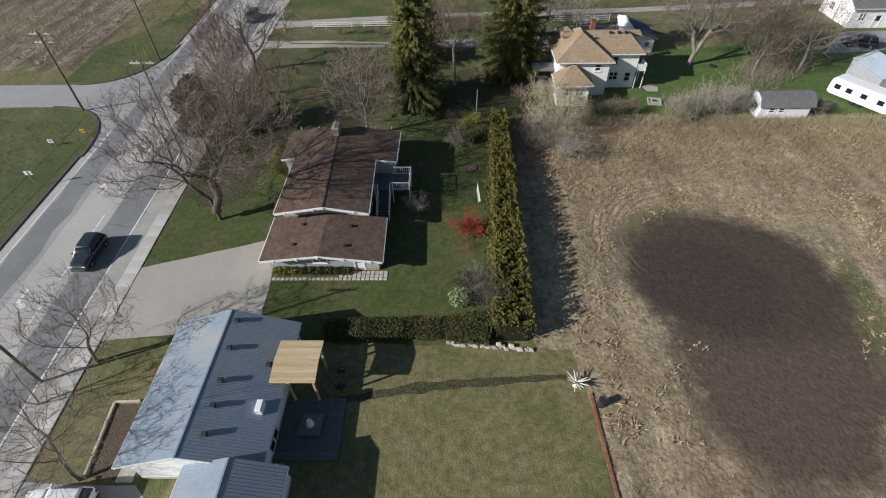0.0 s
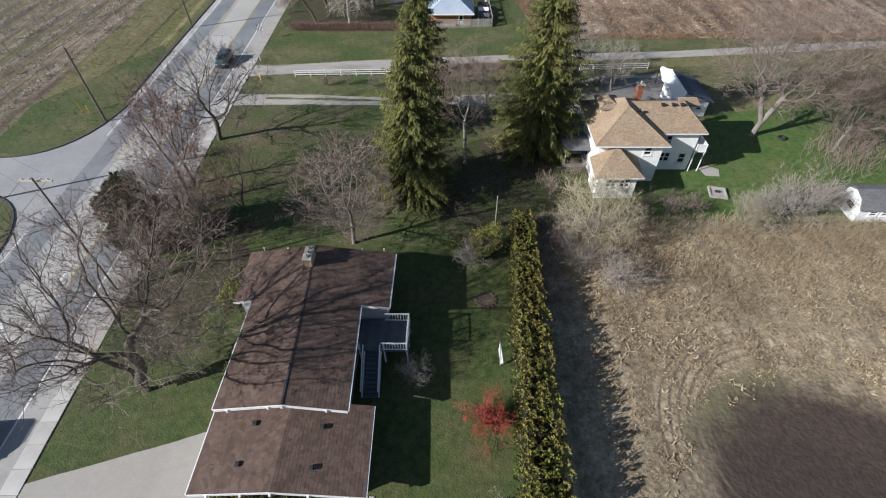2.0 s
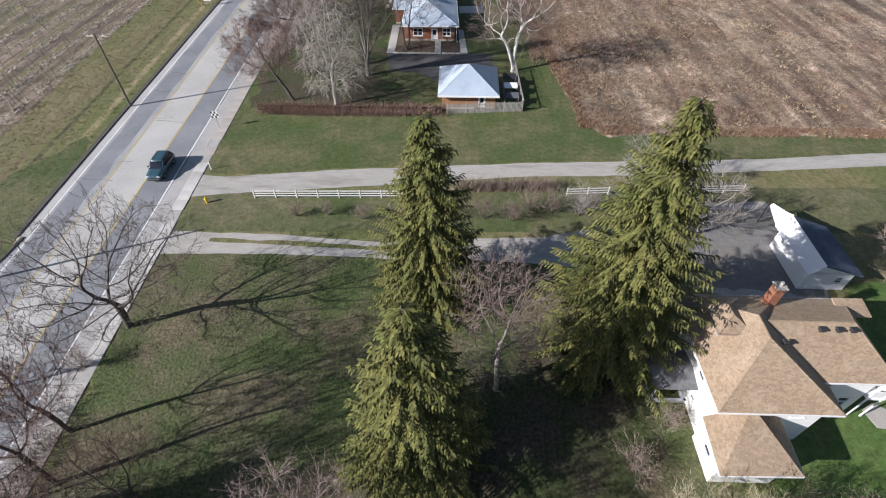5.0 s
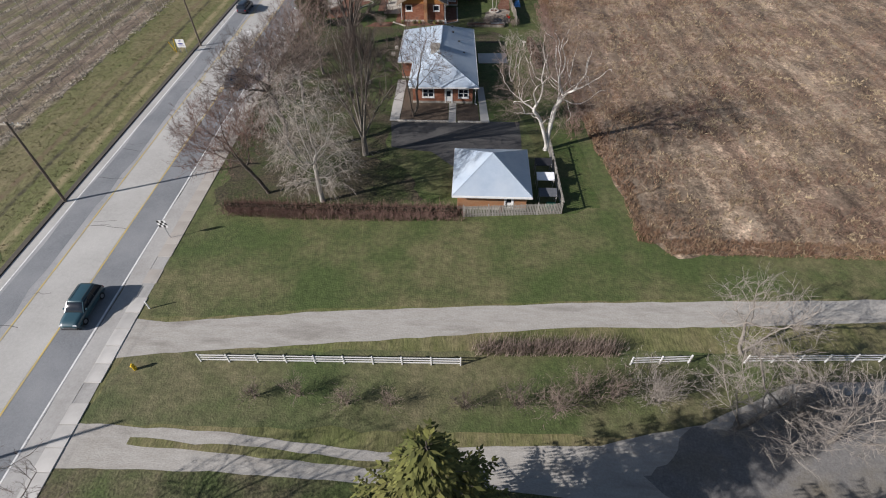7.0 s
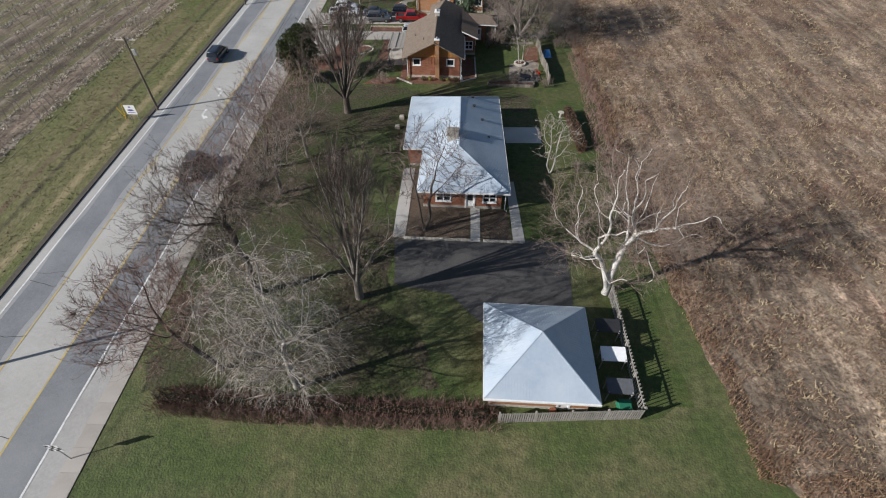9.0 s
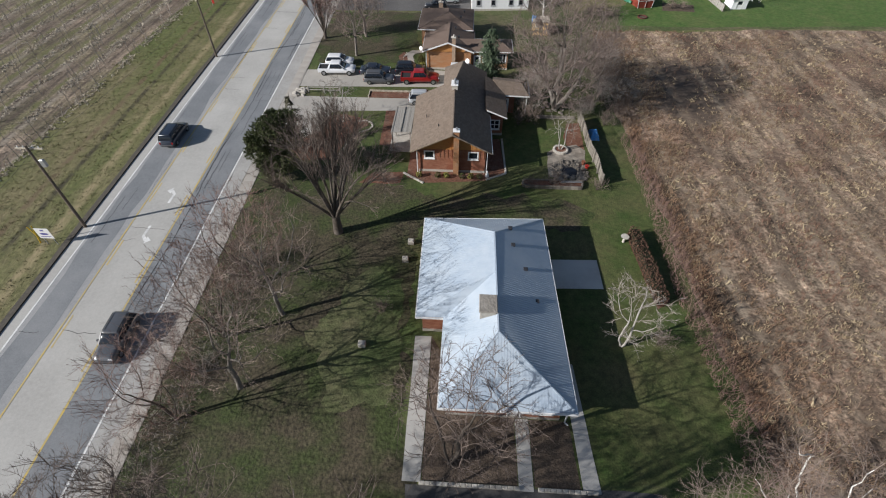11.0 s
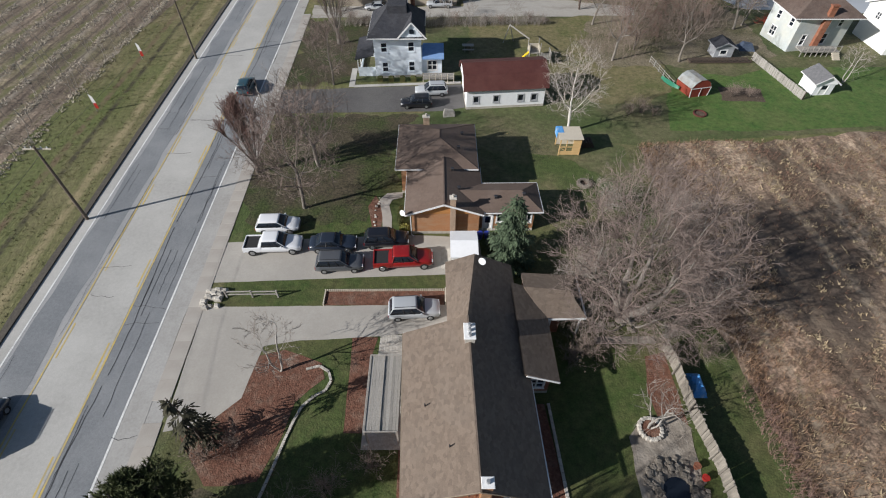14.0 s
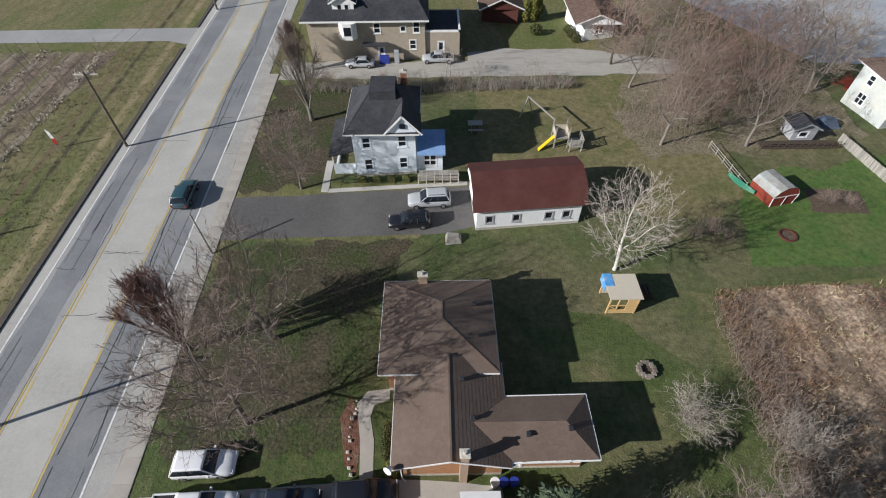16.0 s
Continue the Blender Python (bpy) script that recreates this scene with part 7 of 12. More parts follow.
# ---- white Victorian house ----
h = thing("house", "white two-storey house with a black shingle roof", "house", (-19.4, 217, 0))
walls(h, [(-22.6, 213.1), (-16.0, 213.6), (-16.4, 221.0), (-23.0, 220.6)], 0, 6.1, "siding_blue", [(0, 1.4, 0.9, 0.9, 2.4, "sash"), (0, 5.2, 0.9, 0.9, 2.4, "sash"), (0, 1.4, 0.9, 3.8, 5.2, "sash"), (0, 5.2, 0.9, 3.8, 5.2, "sash"), (3, 2.5, 0.9, 3.8, 5.2, "sash"), (3, 5, 0.9, 3.8, 5.2, "sash"), (1, 3, 0.9, 3.8, 5.2, "sash")], trim="siding_blue", base="pale_stone")
chimney(h, -17.2, 219.0, 6.4, 9.4, 0.6, 0.6, "brick_red", 1)
hip(h, -23.3, -15.5, 212.4, 221.6, 6.15, (-20.2, 216.8, 9.2), (-18.0, 216.8, 9.2), "shingle_dark")
put(Geo().bbox(-20.6, 215.4, 8.2, -17.9, 218.4, 9.3, 0.05), "roof_deck", "shingle_dark", h, "flat raised black roof deck")
roof_plane(h, (-18.9, 212.35, 6.4), (-18.9, 212.36, 6.41), (-17.2, 212.3, 8.3), (-17.2, 216.4, 8.3), "shingle_dark")
roof_plane(h, (-15.3, 212.3, 6.2), (-15.4, 216.0, 6.2), (-17.2, 216.4, 8.3), (-17.2, 212.3, 8.3), "shingle_dark")
put(Geo().add([(-19.0, 212.5, 6.25), (-15.5, 212.6, 6.25), (-17.2, 212.5, 8.15), (-19.0, 212.7, 6.25), (-15.5, 212.8, 6.25), (-17.2, 212.7, 8.15)], [(0, 1, 2), (5, 4, 3), (0, 3, 4, 1), (1, 4, 5, 2), (2, 5, 3, 0)]), "gable_wall", "siding_blue", h)
fascia(h, [(-19.1, 212.3, 6.3), (-17.2, 212.3, 8.35), (-15.2, 212.3, 6.2)], h=0.18)
put(Geo().bbox(-17.5, 212.44, 6.75, -16.9, 212.5, 7.3, 0.1), "attic_window", "glass_dark", h)
walls(h, [(-25.2, 213.7), (-22.7, 213.7), (-23, 220), (-25.2, 220)], 0, 0.5, "siding_blue")
roof_plane(h, (-25.6, 220.3, 2.8), (-25.5, 213.2, 2.8), (-22.8, 213.3, 3.4), (-23.1, 220.2, 3.4), "shingle_dark")
for y in (213.8, 216.5, 219.5):
    put(Geo().beam((-25.2, y, 0.5), (-25.2, y, 2.8), 0.12), "porch_post", "trim_white", h)
put(Geo().box(-25.2, 213.7, 0.5, -22.8, 213.76, 1.4), "porch_rail", "siding_blue", h)
walls(h, [(-16.0, 214.0), (-13.1, 214.0), (-13.1, 217.8), (-16.2, 217.8)], 0, 2.8, "siding_blue", [(0, 1.5, 1.4, 0.8, 2.3, "double")])
roof_plane(h, (-15.9, 213.2, 2.9), (-12.8, 213.2, 2.9), (-12.8, 217.4, 3.25), (-15.9, 217.4, 3.25), "roof_blue", 0.6)
dk2 = thing("deck", "weathered timber deck behind the white house", "deck", (-13.6, 212.7, 0))
for i in range(16):
    x = -15.8 + i * 0.28
    put(Geo().box(x, 211.7, 0.55, x + 0.26, 213.4, 0.62), "deck_board", "wood_weathered", dk2)
for i in range(6):
    put(Geo().beam((-15.8 + i * 0.88, 211.75, 0), (-15.8 + i * 0.88, 211.75, 1.5), 0.09), "post", "wood_pale", dk2)
put(Geo().beam((-15.8, 211.75, 1.45), (-11.4, 211.75, 1.45), 0.1, 0.06).beam((-15.8, 211.75, 0.95), (-11.4, 211.75, 0.95), 0.05, 0.3), "railing", "wood_weathered", dk2)
for i in range(4):
    ub = thing("shrub_box", "clipped dark shrub box by the wall", "shrub", (-22.0 + i * 1.6, 212.3, 0), "clipped shrubs")
    put(Geo().bbox(-22.4 + i * 1.6, 212.0, 0, -21.6 + i * 1.6, 212.6, 0.8, 0.2), "shrub_body", "leaf_dark", ub)
sheet("path", [(-26.4, 210.6), (-25.6, 210.6), (-25.7, 216), (-26.5, 216)], 0.05, "sidewalk", "narrow concrete path beside the porch", "path", amp=0.03, thick=0.04)
sheet("path", [(-25.6, 210.5), (-10.4, 211.5), (-10.4, 212.1), (-25.7, 211.1)], 0.05, "sidewalk", "narrow concrete path along the drive", "path", amp=0.03, thick=0.04)

# ---- tan building ----
h = thing("commercial_building", "tan stuccoed two-storey building with a dark roof", "building", (-22, 245, 0))
walls(h, [(-31.8, 239.6), (-15.2, 239.9), (-15.4, 252), (-32, 252)], 0, 6.0, "stucco_tan", [(0, 9.8, 0.95, 4.0, 5.5, "sash"), (0, 13.5, 0.8, 4.2, 5.0, "single"), (0, 15.4, 0.95, 4.0, 5.6, "sash"), (0, 14.8, 0.95, 1.6, 3.0, "sash"), (0, 10.2, 0.9, 0.1, 2.1, "door")])
roof_plane(h, (-32.6, 239.0, 6.05), (-14.6, 239.2, 6.05), (-17.5, 244.5, 9.5), (-29.5, 244.5, 9.5), "shingle_dark")
roof_plane(h, (-14.6, 239.2, 6.05), (-14.8, 252.6, 6.05), (-17.6, 247, 9.5), (-17.5, 244.5, 9.5), "shingle_dark")
roof_plane(h, (-14.8, 252.6, 6.05), (-32.8, 252.6, 6.05), (-29.5, 247, 9.5), (-17.6, 247, 9.5), "shingle_dark")
roof_plane(h, (-32.8, 252.6, 6.05), (-32.6, 239.0, 6.05), (-29.5, 244.5, 9.5), (-29.5, 247, 9.5), "shingle_dark")
put(Geo().box(-29.5, 244.5, 9.3, -17.5, 247, 9.5), "roof_deck", "shingle_dark", h)
fascia(h, [(-32.6, 239.0, 6.05), (-14.6, 239.2, 6.05), (-14.8, 252.6, 6.05)], h=0.24)
by = put(Geo().prism([(-27.2, 239.0), (-26.6, 238.5), (-25.4, 238.5), (-24.8, 239.0), (-24.8, 239.7), (-27.2, 239.7)], 3.6, 5.8), "bay_window", "trim_white", h, "white bay window")
for x0, x1, y in ((-26.5, -25.5, 238.47),):
    put(Geo().box(x0, y, 4.2, x1, y + 0.02, 5.4), "pane", "glass_dark", by)
walls(h, [(-28.0, 240.6), (-25.0, 240.6), (-25.0, 243), (-28.0, 243)], 6.4, 8.0, "siding_white", [(0, 1.0, 0.7, 6.9, 7.7, "single"), (0, 2.0, 0.7, 6.9, 7.7, "single")])
gable_y(h, -28.4, -24.6, 240.2, 244.2, 8.0, -26.5, 9.1, "shingle_dark", "siding_white", oh=0.35, ends=(True, False))
put(Geo().prism([(-24.2, 238.6), (-20.5, 238.6), (-20.5, 239.6), (-24.2, 239.6)], 2.6, 2.8), "door_canopy", "shingle_dark", h)
walls(h, [(-15.2, 240.2), (-10.2, 240.2), (-10.2, 248), (-15.3, 248)], 0, 3.9, "stucco_tan", [(0, 2.3, 0.9, 0.1, 2.6, "door")])
put(Geo().box(-15.2, 240.4, 3.7, -10.4, 248, 3.8), "flat_roof", "shingle_dark", h)
put(Geo().box(-15.2, 240.2, 3.9, -10.1, 240.45, 4.15).box(-10.4, 240.2, 3.9, -10.1, 248, 4.15), "parapet", "trim_white", h)
for k, (x, m) in enumerate(((-21.6, "plastic_blue"), (-20.9, "plastic_blue"), (-19.4, "siding_grey"))):
    bn = thing("bin", "blue wheeled bin against the tan wall" if k < 2 else "grey utility cabinet against the tan wall", "bin", (x, 239.0, 0))
    put(Geo().bbox(x - 0.35, 238.6, 0.03, x + 0.35, 239.3, 1.1 if k < 2 else 1.9, 0.06), "bin_body", m, bn)

# ---- far sheds and houses to the north-east ----
h = thing("shed", "rusty red-walled hut with a brown roof", "shed", (-3, 254, 0))
walls(h, [(-6.0, 252.6), (-0.2, 251.6), (0.4, 256), (-5.4, 257)], 0, 2.5, "rust_red")
gable_y(h, -6.6, 0.8, 251.2, 257.4, 2.5, -3.0, 4.1, "shingle_brown", "rust_red")
h = thing("house", "small white bungalow with a brown roof", "house", (12, 249, 0))
walls(h, [(9.4, 245.4), (14.4, 246.6), (13.4, 254), (8, 253)], 0, 2.8, "siding_white", [(0, 2.5, 1.4, 0.9, 2.2, "double")])
gable_y(h, 7.6, 15.2, 244.8, 254.8, 2.8, 11.2, 4.3, "shingle_brown", "siding_white")
h = thing("shed", "red barrel-roofed garden shed with a pale metal roof", "shed", (22.6, 209, 0))
prof = [(-1.9, 0), (1.9, 0), (2.15, 1.6), (1.5, 2.5), (0.6, 2.95), (-0.6, 2.95), (-1.5, 2.5), (-2.15, 1.6)]
dx, dy = 0.94, 0.34
fr = [(22.6 + a * dx, 207.3 + a * dy * 0.6, z) for a, z in prof]
bk = [(x - 1.3, y + 3.9, z) for x, y, z in fr]
put(Geo().add(fr + bk, [tuple(range(8)), tuple(range(15, 7, -1)), (0, 8, 9, 1), (1, 9, 10, 2), (0, 7, 15, 8)]), "shed_wall", "barn_red", h)
put(Geo().add([(x, y - 0.06, z + 0.03) for x, y, z in fr[2:]] + [(x, y + 0.06, z + 0.03) for x, y, z in bk[2:]], [(i, i + 1, i + 7, i + 6) for i in range(5)]), "shed_roof", "roof_tin", h, "pale corrugated curved roof")
put(Geo().beam((fr[7][0], fr[7][1] - 0.05, 1.6), (fr[2][0], fr[2][1] - 0.05, 1.6), 0.05, 0.1).beam(fr[0], fr[7], 0.1).beam(fr[1], fr[2], 0.1).beam((22.6, 207.22, 0), (22.6, 207.22, 1.6), 0.06), "trim", "trim_white", h)
h.scale = (0.74, 0.74, 0.82)
cn = thing("canoe", "green canoe leaning beside the red shed", "canoe", (19.6, 211, 0))
gg = Geo()
cs = []
for i in range(9):
    t = i / 8
    w = 0.42 * math.sin(math.pi * (0.06 + 0.88 * t))
    c = Vector((20.3 - 1.5 * t, 209.2 + 3.2 * t, 0.35))
    cs += [c + Vector((-w, -w * 0.45, 0)), c + Vector((0, 0, 0.38)), c + Vector((w, w * 0.45, 0))]
gg.add(cs, [(3 * i + j, 3 * i + j + 1, 3 * i + j + 4, 3 * i + j + 3) for i in range(8) for j in range(2)])
put(gg, "hull", "plastic_green", cn)
h = thing("shed", "white gambrel garden shed with a grey roof", "shed", (40, 209.5, 0))
walls(h, [(38.2, 207.6), (41.6, 207.9), (41.4, 211.6), (38.0, 211.4)], 0, 1.9, "siding_white", [(0, 1.7, 1.4, 0.05, 1.8, "door")])
gable_y(h, 37.7, 42.1, 207.3, 212.0, 2.0, 39.9, 3.3, "shingle_grey", "siding_white")
h.scale = (0.82, 0.82, 0.9)
fc = thing("board_fence", "tan weathered board fence between gardens", "fence", (35.4, 212, 0))
for i in range(56):
    p = Vector((34.9, 218.8, 0)).lerp(Vector((36.6, 206.8, 0)), i / 56)
    q = Vector((34.9, 218.8, 0)).lerp(Vector((36.6, 206.8, 0)), (i + 0.88) / 56)
    up = Vector((rng.uniform(-0.03, 0.03), 0, 0.62 + rng.uniform(-0.02, 0.02)))
    put(Geo().beam(p + up, q + up, 0.025, 1.18 + rng.uniform(-0.06, 0.06)), "board", "wood_weathered", fc)
for i in range(6):
    p = Vector((35.0, 218.8, 0)).lerp(Vector((36.7, 206.8, 0)), i / 5)
    put(Geo().beam((p.x, p.y, 0), (p.x, p.y, 1.22), 0.1), "post", "wood_dark", fc)
for z in (0.35, 0.95):
    put(Geo().beam((35.0, 218.8, z), (36.7, 206.8, z), 0.05, 0.09), "rail", "wood_dark", fc)
fc = thing("rail_fence", "sagging grey wire and post fence beside the red shed", "fence", (19.2, 214, 0))
for i in range(6):
    put(Geo().beam((18.8 + 0.2 * i, 217.8 - 1.5 * i, 0), (18.82 + 0.2 * i, 217.8 - 1.5 * i, 1.05), 0.08), "post", "wood_weathered", fc)
for z in (0.3, 0.62, 0.95):
    put(Geo().beam((18.8, 217.8, z), (19.8, 210.3, z - 0.05), 0.03, 0.06), "rail", "wood_weathered", fc)
h = thing("playhouse", "small grey playhouse with a dark deck and railing", "playhouse", (30.4, 219, 0))
walls(h, [(28.8, 218.7), (31.6, 218.7), (31.6, 221.0), (28.8, 221.0)], 0.3, 1.95, "siding_grey", [(0, 1.3, 1.1, 0.75, 1.5, "single")])
gable_y(h, 28.5, 31.9, 218.4, 221.3, 1.95, 30.2, 2.75, "shingle_dark", "siding_grey", trim="siding_grey")
put(Geo().box(24.8, 217.3, 0.1, 34.2, 218.65, 0.3), "deck", "wood_dark", h)
for i in range(11):
    put(Geo().beam((24.9 + i * 0.92, 217.35, 0.2), (24.9 + i * 0.92, 217.35, 1.0), 0.07), "post", "wood_dark", h)
for z in (0.55, 0.97):
    put(Geo().beam((24.8, 217.35, z), (34.2, 217.35, z), 0.06, 0.07), "rail", "wood_dark", h)
tp = thing("tarp_heap", "dark blue tarpaulin over a heap beside the playhouse", "tarp", (35.6, 222.2, 0))
put(Geo().add([(34.2, 221.4, 0.03), (36.6, 221.2, 0.03), (37.2, 223.0, 0.03), (34.4, 223.4, 0.03), (34.8, 221.9, 0.9), (36.0, 221.8, 1.05), (36.4, 222.7, 0.8), (35.0, 222.9, 1.0)], [(4, 5, 6, 7), (0, 1, 5, 4), (1, 2, 6, 5), (2, 3, 7, 6), (3, 0, 4, 7)]), "sheet", "shingle_navy", tp)
fr = thing("fire_ring", "rusty ring round a small burnt patch on the lawn", "fire pit", (21.2, 203.3, 0))
for i in range(14):
    a, b = i / 14 * 6.283, (i + 1) / 14 * 6.283
    put(Geo().beam((21.2 + 0.8 * math.cos(a), 203.3 + 0.8 * math.sin(a), 0.1), (21.2 + 0.8 * math.cos(b), 203.3 + 0.8 * math.sin(b), 0.1), 0.16, 0.2), "edging", "rust_red", fr)
put(Geo().tube((21.2, 203.3, 0), (21.2, 203.3, 0.06), 0.74, 0.74, 14), "ash", "garden_soil", fr)
h = thing("house", "pale two-storey house with a dark brown hip roof", "house", (45, 224, 0))
walls(h, [(41.4, 221.2), (50.4, 222.6), (49.2, 229.0), (40.2, 227.6)], 0, 5.2, "siding_pale", [(0, 2.0, 0.9, 0.9, 2.6, "sash"), (0, 5.6, 0.9, 0.9, 2.6, "sash"), (0, 4.9, 0.8, 3.5, 4.8, "sash"), (0, 7.2, 0.8, 3.5, 4.8, "sash"), (3, 2.2, 1.3, 0.9, 2.4, "double"), (3, 5.0, 0.9, 3.4, 4.7, "sash"), (3, 2.0, 0.9, 3.4, 4.7, "sash")])
hip(h, 40.2, 50.9, 220.9, 229.0, 5.25, (44.6, 225.0, 7.7), (46.8, 225.0, 7.7), "shingle_mauve")
put(Geo().box(45.0, 221.1, 0, 45.9, 221.7, 6.9).box(44.9, 221.0, 6.9, 46.0, 221.8, 7.05), "chimney", "brick_red", h)
put(Geo().box(42.6, 219.4, 0.75, 48.6, 221.3, 0.88), "deck", "wood_weathered", h)
for i in range(8):
    put(Geo().beam((42.7 + i * 0.84, 219.45, 0), (42.7 + i * 0.84, 219.45, 1.75), 0.08), "post", "wood_weathered", h)
put(Geo().beam((42.6, 219.45, 1.72), (48.6, 219.45, 1.72), 0.09, 0.06), "rail", "wood_weathered", h)
for i in range(4):
    put(Geo().box(47.4, 218.3 + i * 0.28, i * 0.18, 48.5, 218.6 + i * 0.28, 0.18 + i * 0.18), "step", "wood_pale", h)
for k, (x, y, w, mtl) in enumerate(((56, 220, 8, "siding_cream"), (68, 222, 8, "siding_white"), (81, 224, 9, "siding_cream"))):
    h = thing("house", "distant pale two-storey house with a grey roof", "house", (x, y, 0), "row of distant houses")
    walls(h, [(x, y), (x + w, y), (x + w, y + 8), (x, y + 8)], 0, 5.0, mtl, [(0, 2, 1.2, 1.1, 2.4, "double"), (0, 5.5, 1.2, 1.1, 2.4, "double"), (0, 2, 1.1, 3.5, 4.6, "double"), (0, 5.5, 1.1, 3.5, 4.6, "double"), (3, 3, 1.1, 3.5, 4.6, "double")])
    gable_x(h, x - 0.5, x + w + 0.5, y - 0.5, y + 8.5, 5.0, y + 4, 7.2, "shingle_grey", mtl)

# timber play fort, swing set
ft = thing("play_fort", "small new timber play fort with a blue tarp corner", "playhouse", (2.0, 195.4, 0))
for x in (0.8, 3.2):
    for y in (194.4, 196.6):
        put(Geo().beam((x, y, 0), (x, y, 2.3), 0.12), "post", "wood_new", ft)
put(Geo().box(0.6, 194.2, 2.3, 3.4, 196.9, 2.38), "roof_board", "wood_pale", ft)
put(Geo().box(0.55, 195.6, 2.385, 1.3, 196.95, 2.41).box(0.54, 195.6, 1.6, 0.58, 196.95, 2.4), "tarp", "tarp_blue", ft)
put(Geo().box(3.15, 194.4, 0.1, 3.22, 196.6, 2.2).box(0.8, 196.55, 0.1, 3.2, 196.62, 2.2), "wall_board", "wood_pale", ft)
put(Geo().box(2.3, 194.36, 0.1, 3.2, 194.42, 2.2).box(0.8, 194.36, 0.1, 2.3, 194.42, 0.6), "wall_board", "wood_new", ft)
put(Geo().beam((0.8, 194.38, 1.2), (2.3, 194.38, 1.2), 0.08).beam((1.55, 194.38, 0.5), (1.55, 194.38, 2.2), 0.08).beam((0.8, 194.38, 1.2), (1.55, 194.38, 0.6), 0.07), "frame_bar", "wood_new", ft)
rng = random.Random(23)
for nm, x, y, lab in (("fire_pit", 2.75, 188.9, "ring of grey stones round a fire pit"), ("wood_pile", 4.6, 196.4, "dark pile of covered firewood")):
    fp = thing(nm, lab, "fire pit" if nm == "fire_pit" else "wood pile", (x, y, 0))
    if nm == "fire_pit":
        for ring in range(2):
            for i in range(12):
                a = (i + ring * 0.5) / 12 * 6.283
                put(Geo().bbox(x + 0.62 * math.cos(a) - 0.17, y + 0.62 * math.sin(a) - 0.15, ring * 0.2, x + 0.62 * math.cos(a) + 0.17, y + 0.62 * math.sin(a) + 0.15, ring * 0.2 + 0.21, 0.04), "stone_block", "pond_rock", fp)
        put(Geo().tube((x, y, 0), (x, y, 0.1), 0.5, 0.5, 12), "ash", "garden_soil", fp)
    else:
        for r in range(3):
            for i in range(6 - r):
                put(Geo().tube((x - 0.9 + 0.32 * i + 0.16 * r, y - 0.6, 0.16 + r * 0.27), (x - 0.9 + 0.32 * i + 0.16 * r, y + 0.6, 0.16 + r * 0.27), 0.15, 0.14, 8), "log", "wood_dark", fp)
ps = thing("play_set", "timber climbing frame with swing beam and yellow slide", "playset", (-0.5, 219.5, 0))
for x in (0.2, 1.8):
    for y in (218.0, 219.8):
        put(Geo().beam((x, y, 0), (x, y, 2.9), 0.12), "post", "wood_weathered", ps)
put(Geo().box(0.2, 218.0, 1.3, 1.8, 219.8, 1.4), "platform", "wood_weathered", ps)
put(Geo().box(0.2, 218.0, 1.4, 0.26, 219.8, 2.1).box(0.2, 219.75, 1.4, 1.8, 219.8, 2.1).box(1.75, 218, 1.4, 1.8, 219.8, 2.1), "railing", "wood_pale", ps)
for x, y in ((3.3, 217.2), (3.3, 218.8), (1.9, 217.2)):
    put(Geo().beam((x, y, 0), (x, y, 1.9), 0.11), "post", "wood_weathered", ps)
put(Geo().box(1.82, 217.1, 0.75, 3.4, 218.9, 0.85), "platform", "wood_weathered", ps)
for k in range(7):
    put(Geo().box(3.32, 217.2 + k * 0.26, 0.86, 3.36, 217.32 + k * 0.26, 1.75), "slat", "wood_weathered", ps)
    put(Geo().box(1.9 + k * 0.21, 217.14, 0.86, 2.02 + k * 0.21, 217.18, 1.6), "slat", "wood_weathered", ps)
put(Geo().beam((1.85, 217.16, 1.68), (3.4, 217.16, 1.68), 0.07).beam((3.34, 217.1, 1.82), (3.34, 218.9, 1.82), 0.07), "rail", "wood_weathered", ps)
put(Geo().beam((0.2, 219.8, 2.8), (-2.2, 224.8, 2.8), 0.14), "swing_beam", "wood_weathered", ps)
for s in (-0.9, 0.9):
    put(Geo().beam((-2.2, 224.8, 2.8), (-2.2 + s, 224.8 + s * 0.4, 0), 0.1), "leg", "wood_weathered", ps)
put(Geo().add([(0.2, 218.3, 1.35), (0.2, 218.9, 1.35), (-1.7, 217.9, 0.15), (-1.7, 217.3, 0.15), (0.2, 218.3, 1.25), (0.2, 218.9, 1.25), (-1.7, 217.9, 0.05), (-1.7, 217.3, 0.05)], [(0, 1, 2, 3), (7, 6, 5, 4), (0, 3, 7, 4), (1, 5, 6, 2), (2, 6, 7, 3), (0, 4, 5, 1)]), "slide", "plastic_yellow", ps)


# ---- plants ----
class Wood:
    """Tapered limbs collected for one mesh."""

    def __init__(self):
        self.v, self.f = [], []

    def limb(self, pts, radii, n):
        start = len(self.v)
        for i, (p, r) in enumerate(zip(pts, radii)):
            d = (pts[min(i + 1, len(pts) - 1)] - pts[max(i - 1, 0)]).normalized()
            s = d.orthogonal().normalized()
            u = d.cross(s)
            for k in range(n):
                a = 2 * math.pi * k / n
                q = p + s * (r * math.cos(a)) + u * (r * math.sin(a))
                self.v.append((q.x, q.y, q.z))
        for i in range(len(pts) - 1):
            a, b = start + i * n, start + (i + 1) * n
            for k in range(n):
                self.f.append((a + k, a + (k + 1) % n, b + (k + 1) % n, b + k))

    def spike(self, a, b, r):
        s = (b - a).orthogonal().normalized() * r
        n = len(self.v)
        for q in (a - s, a + s, b):
            self.v.append((q.x, q.y, q.z))
        self.f.append((n, n + 1, n + 2))


def rand_dir(rng):
    while True:
        v = Vector((rng.uniform(-1, 1), rng.uniform(-1, 1), rng.uniform(-1, 1)))
        if 0.05 < v.length < 1:
            return v.normalized()


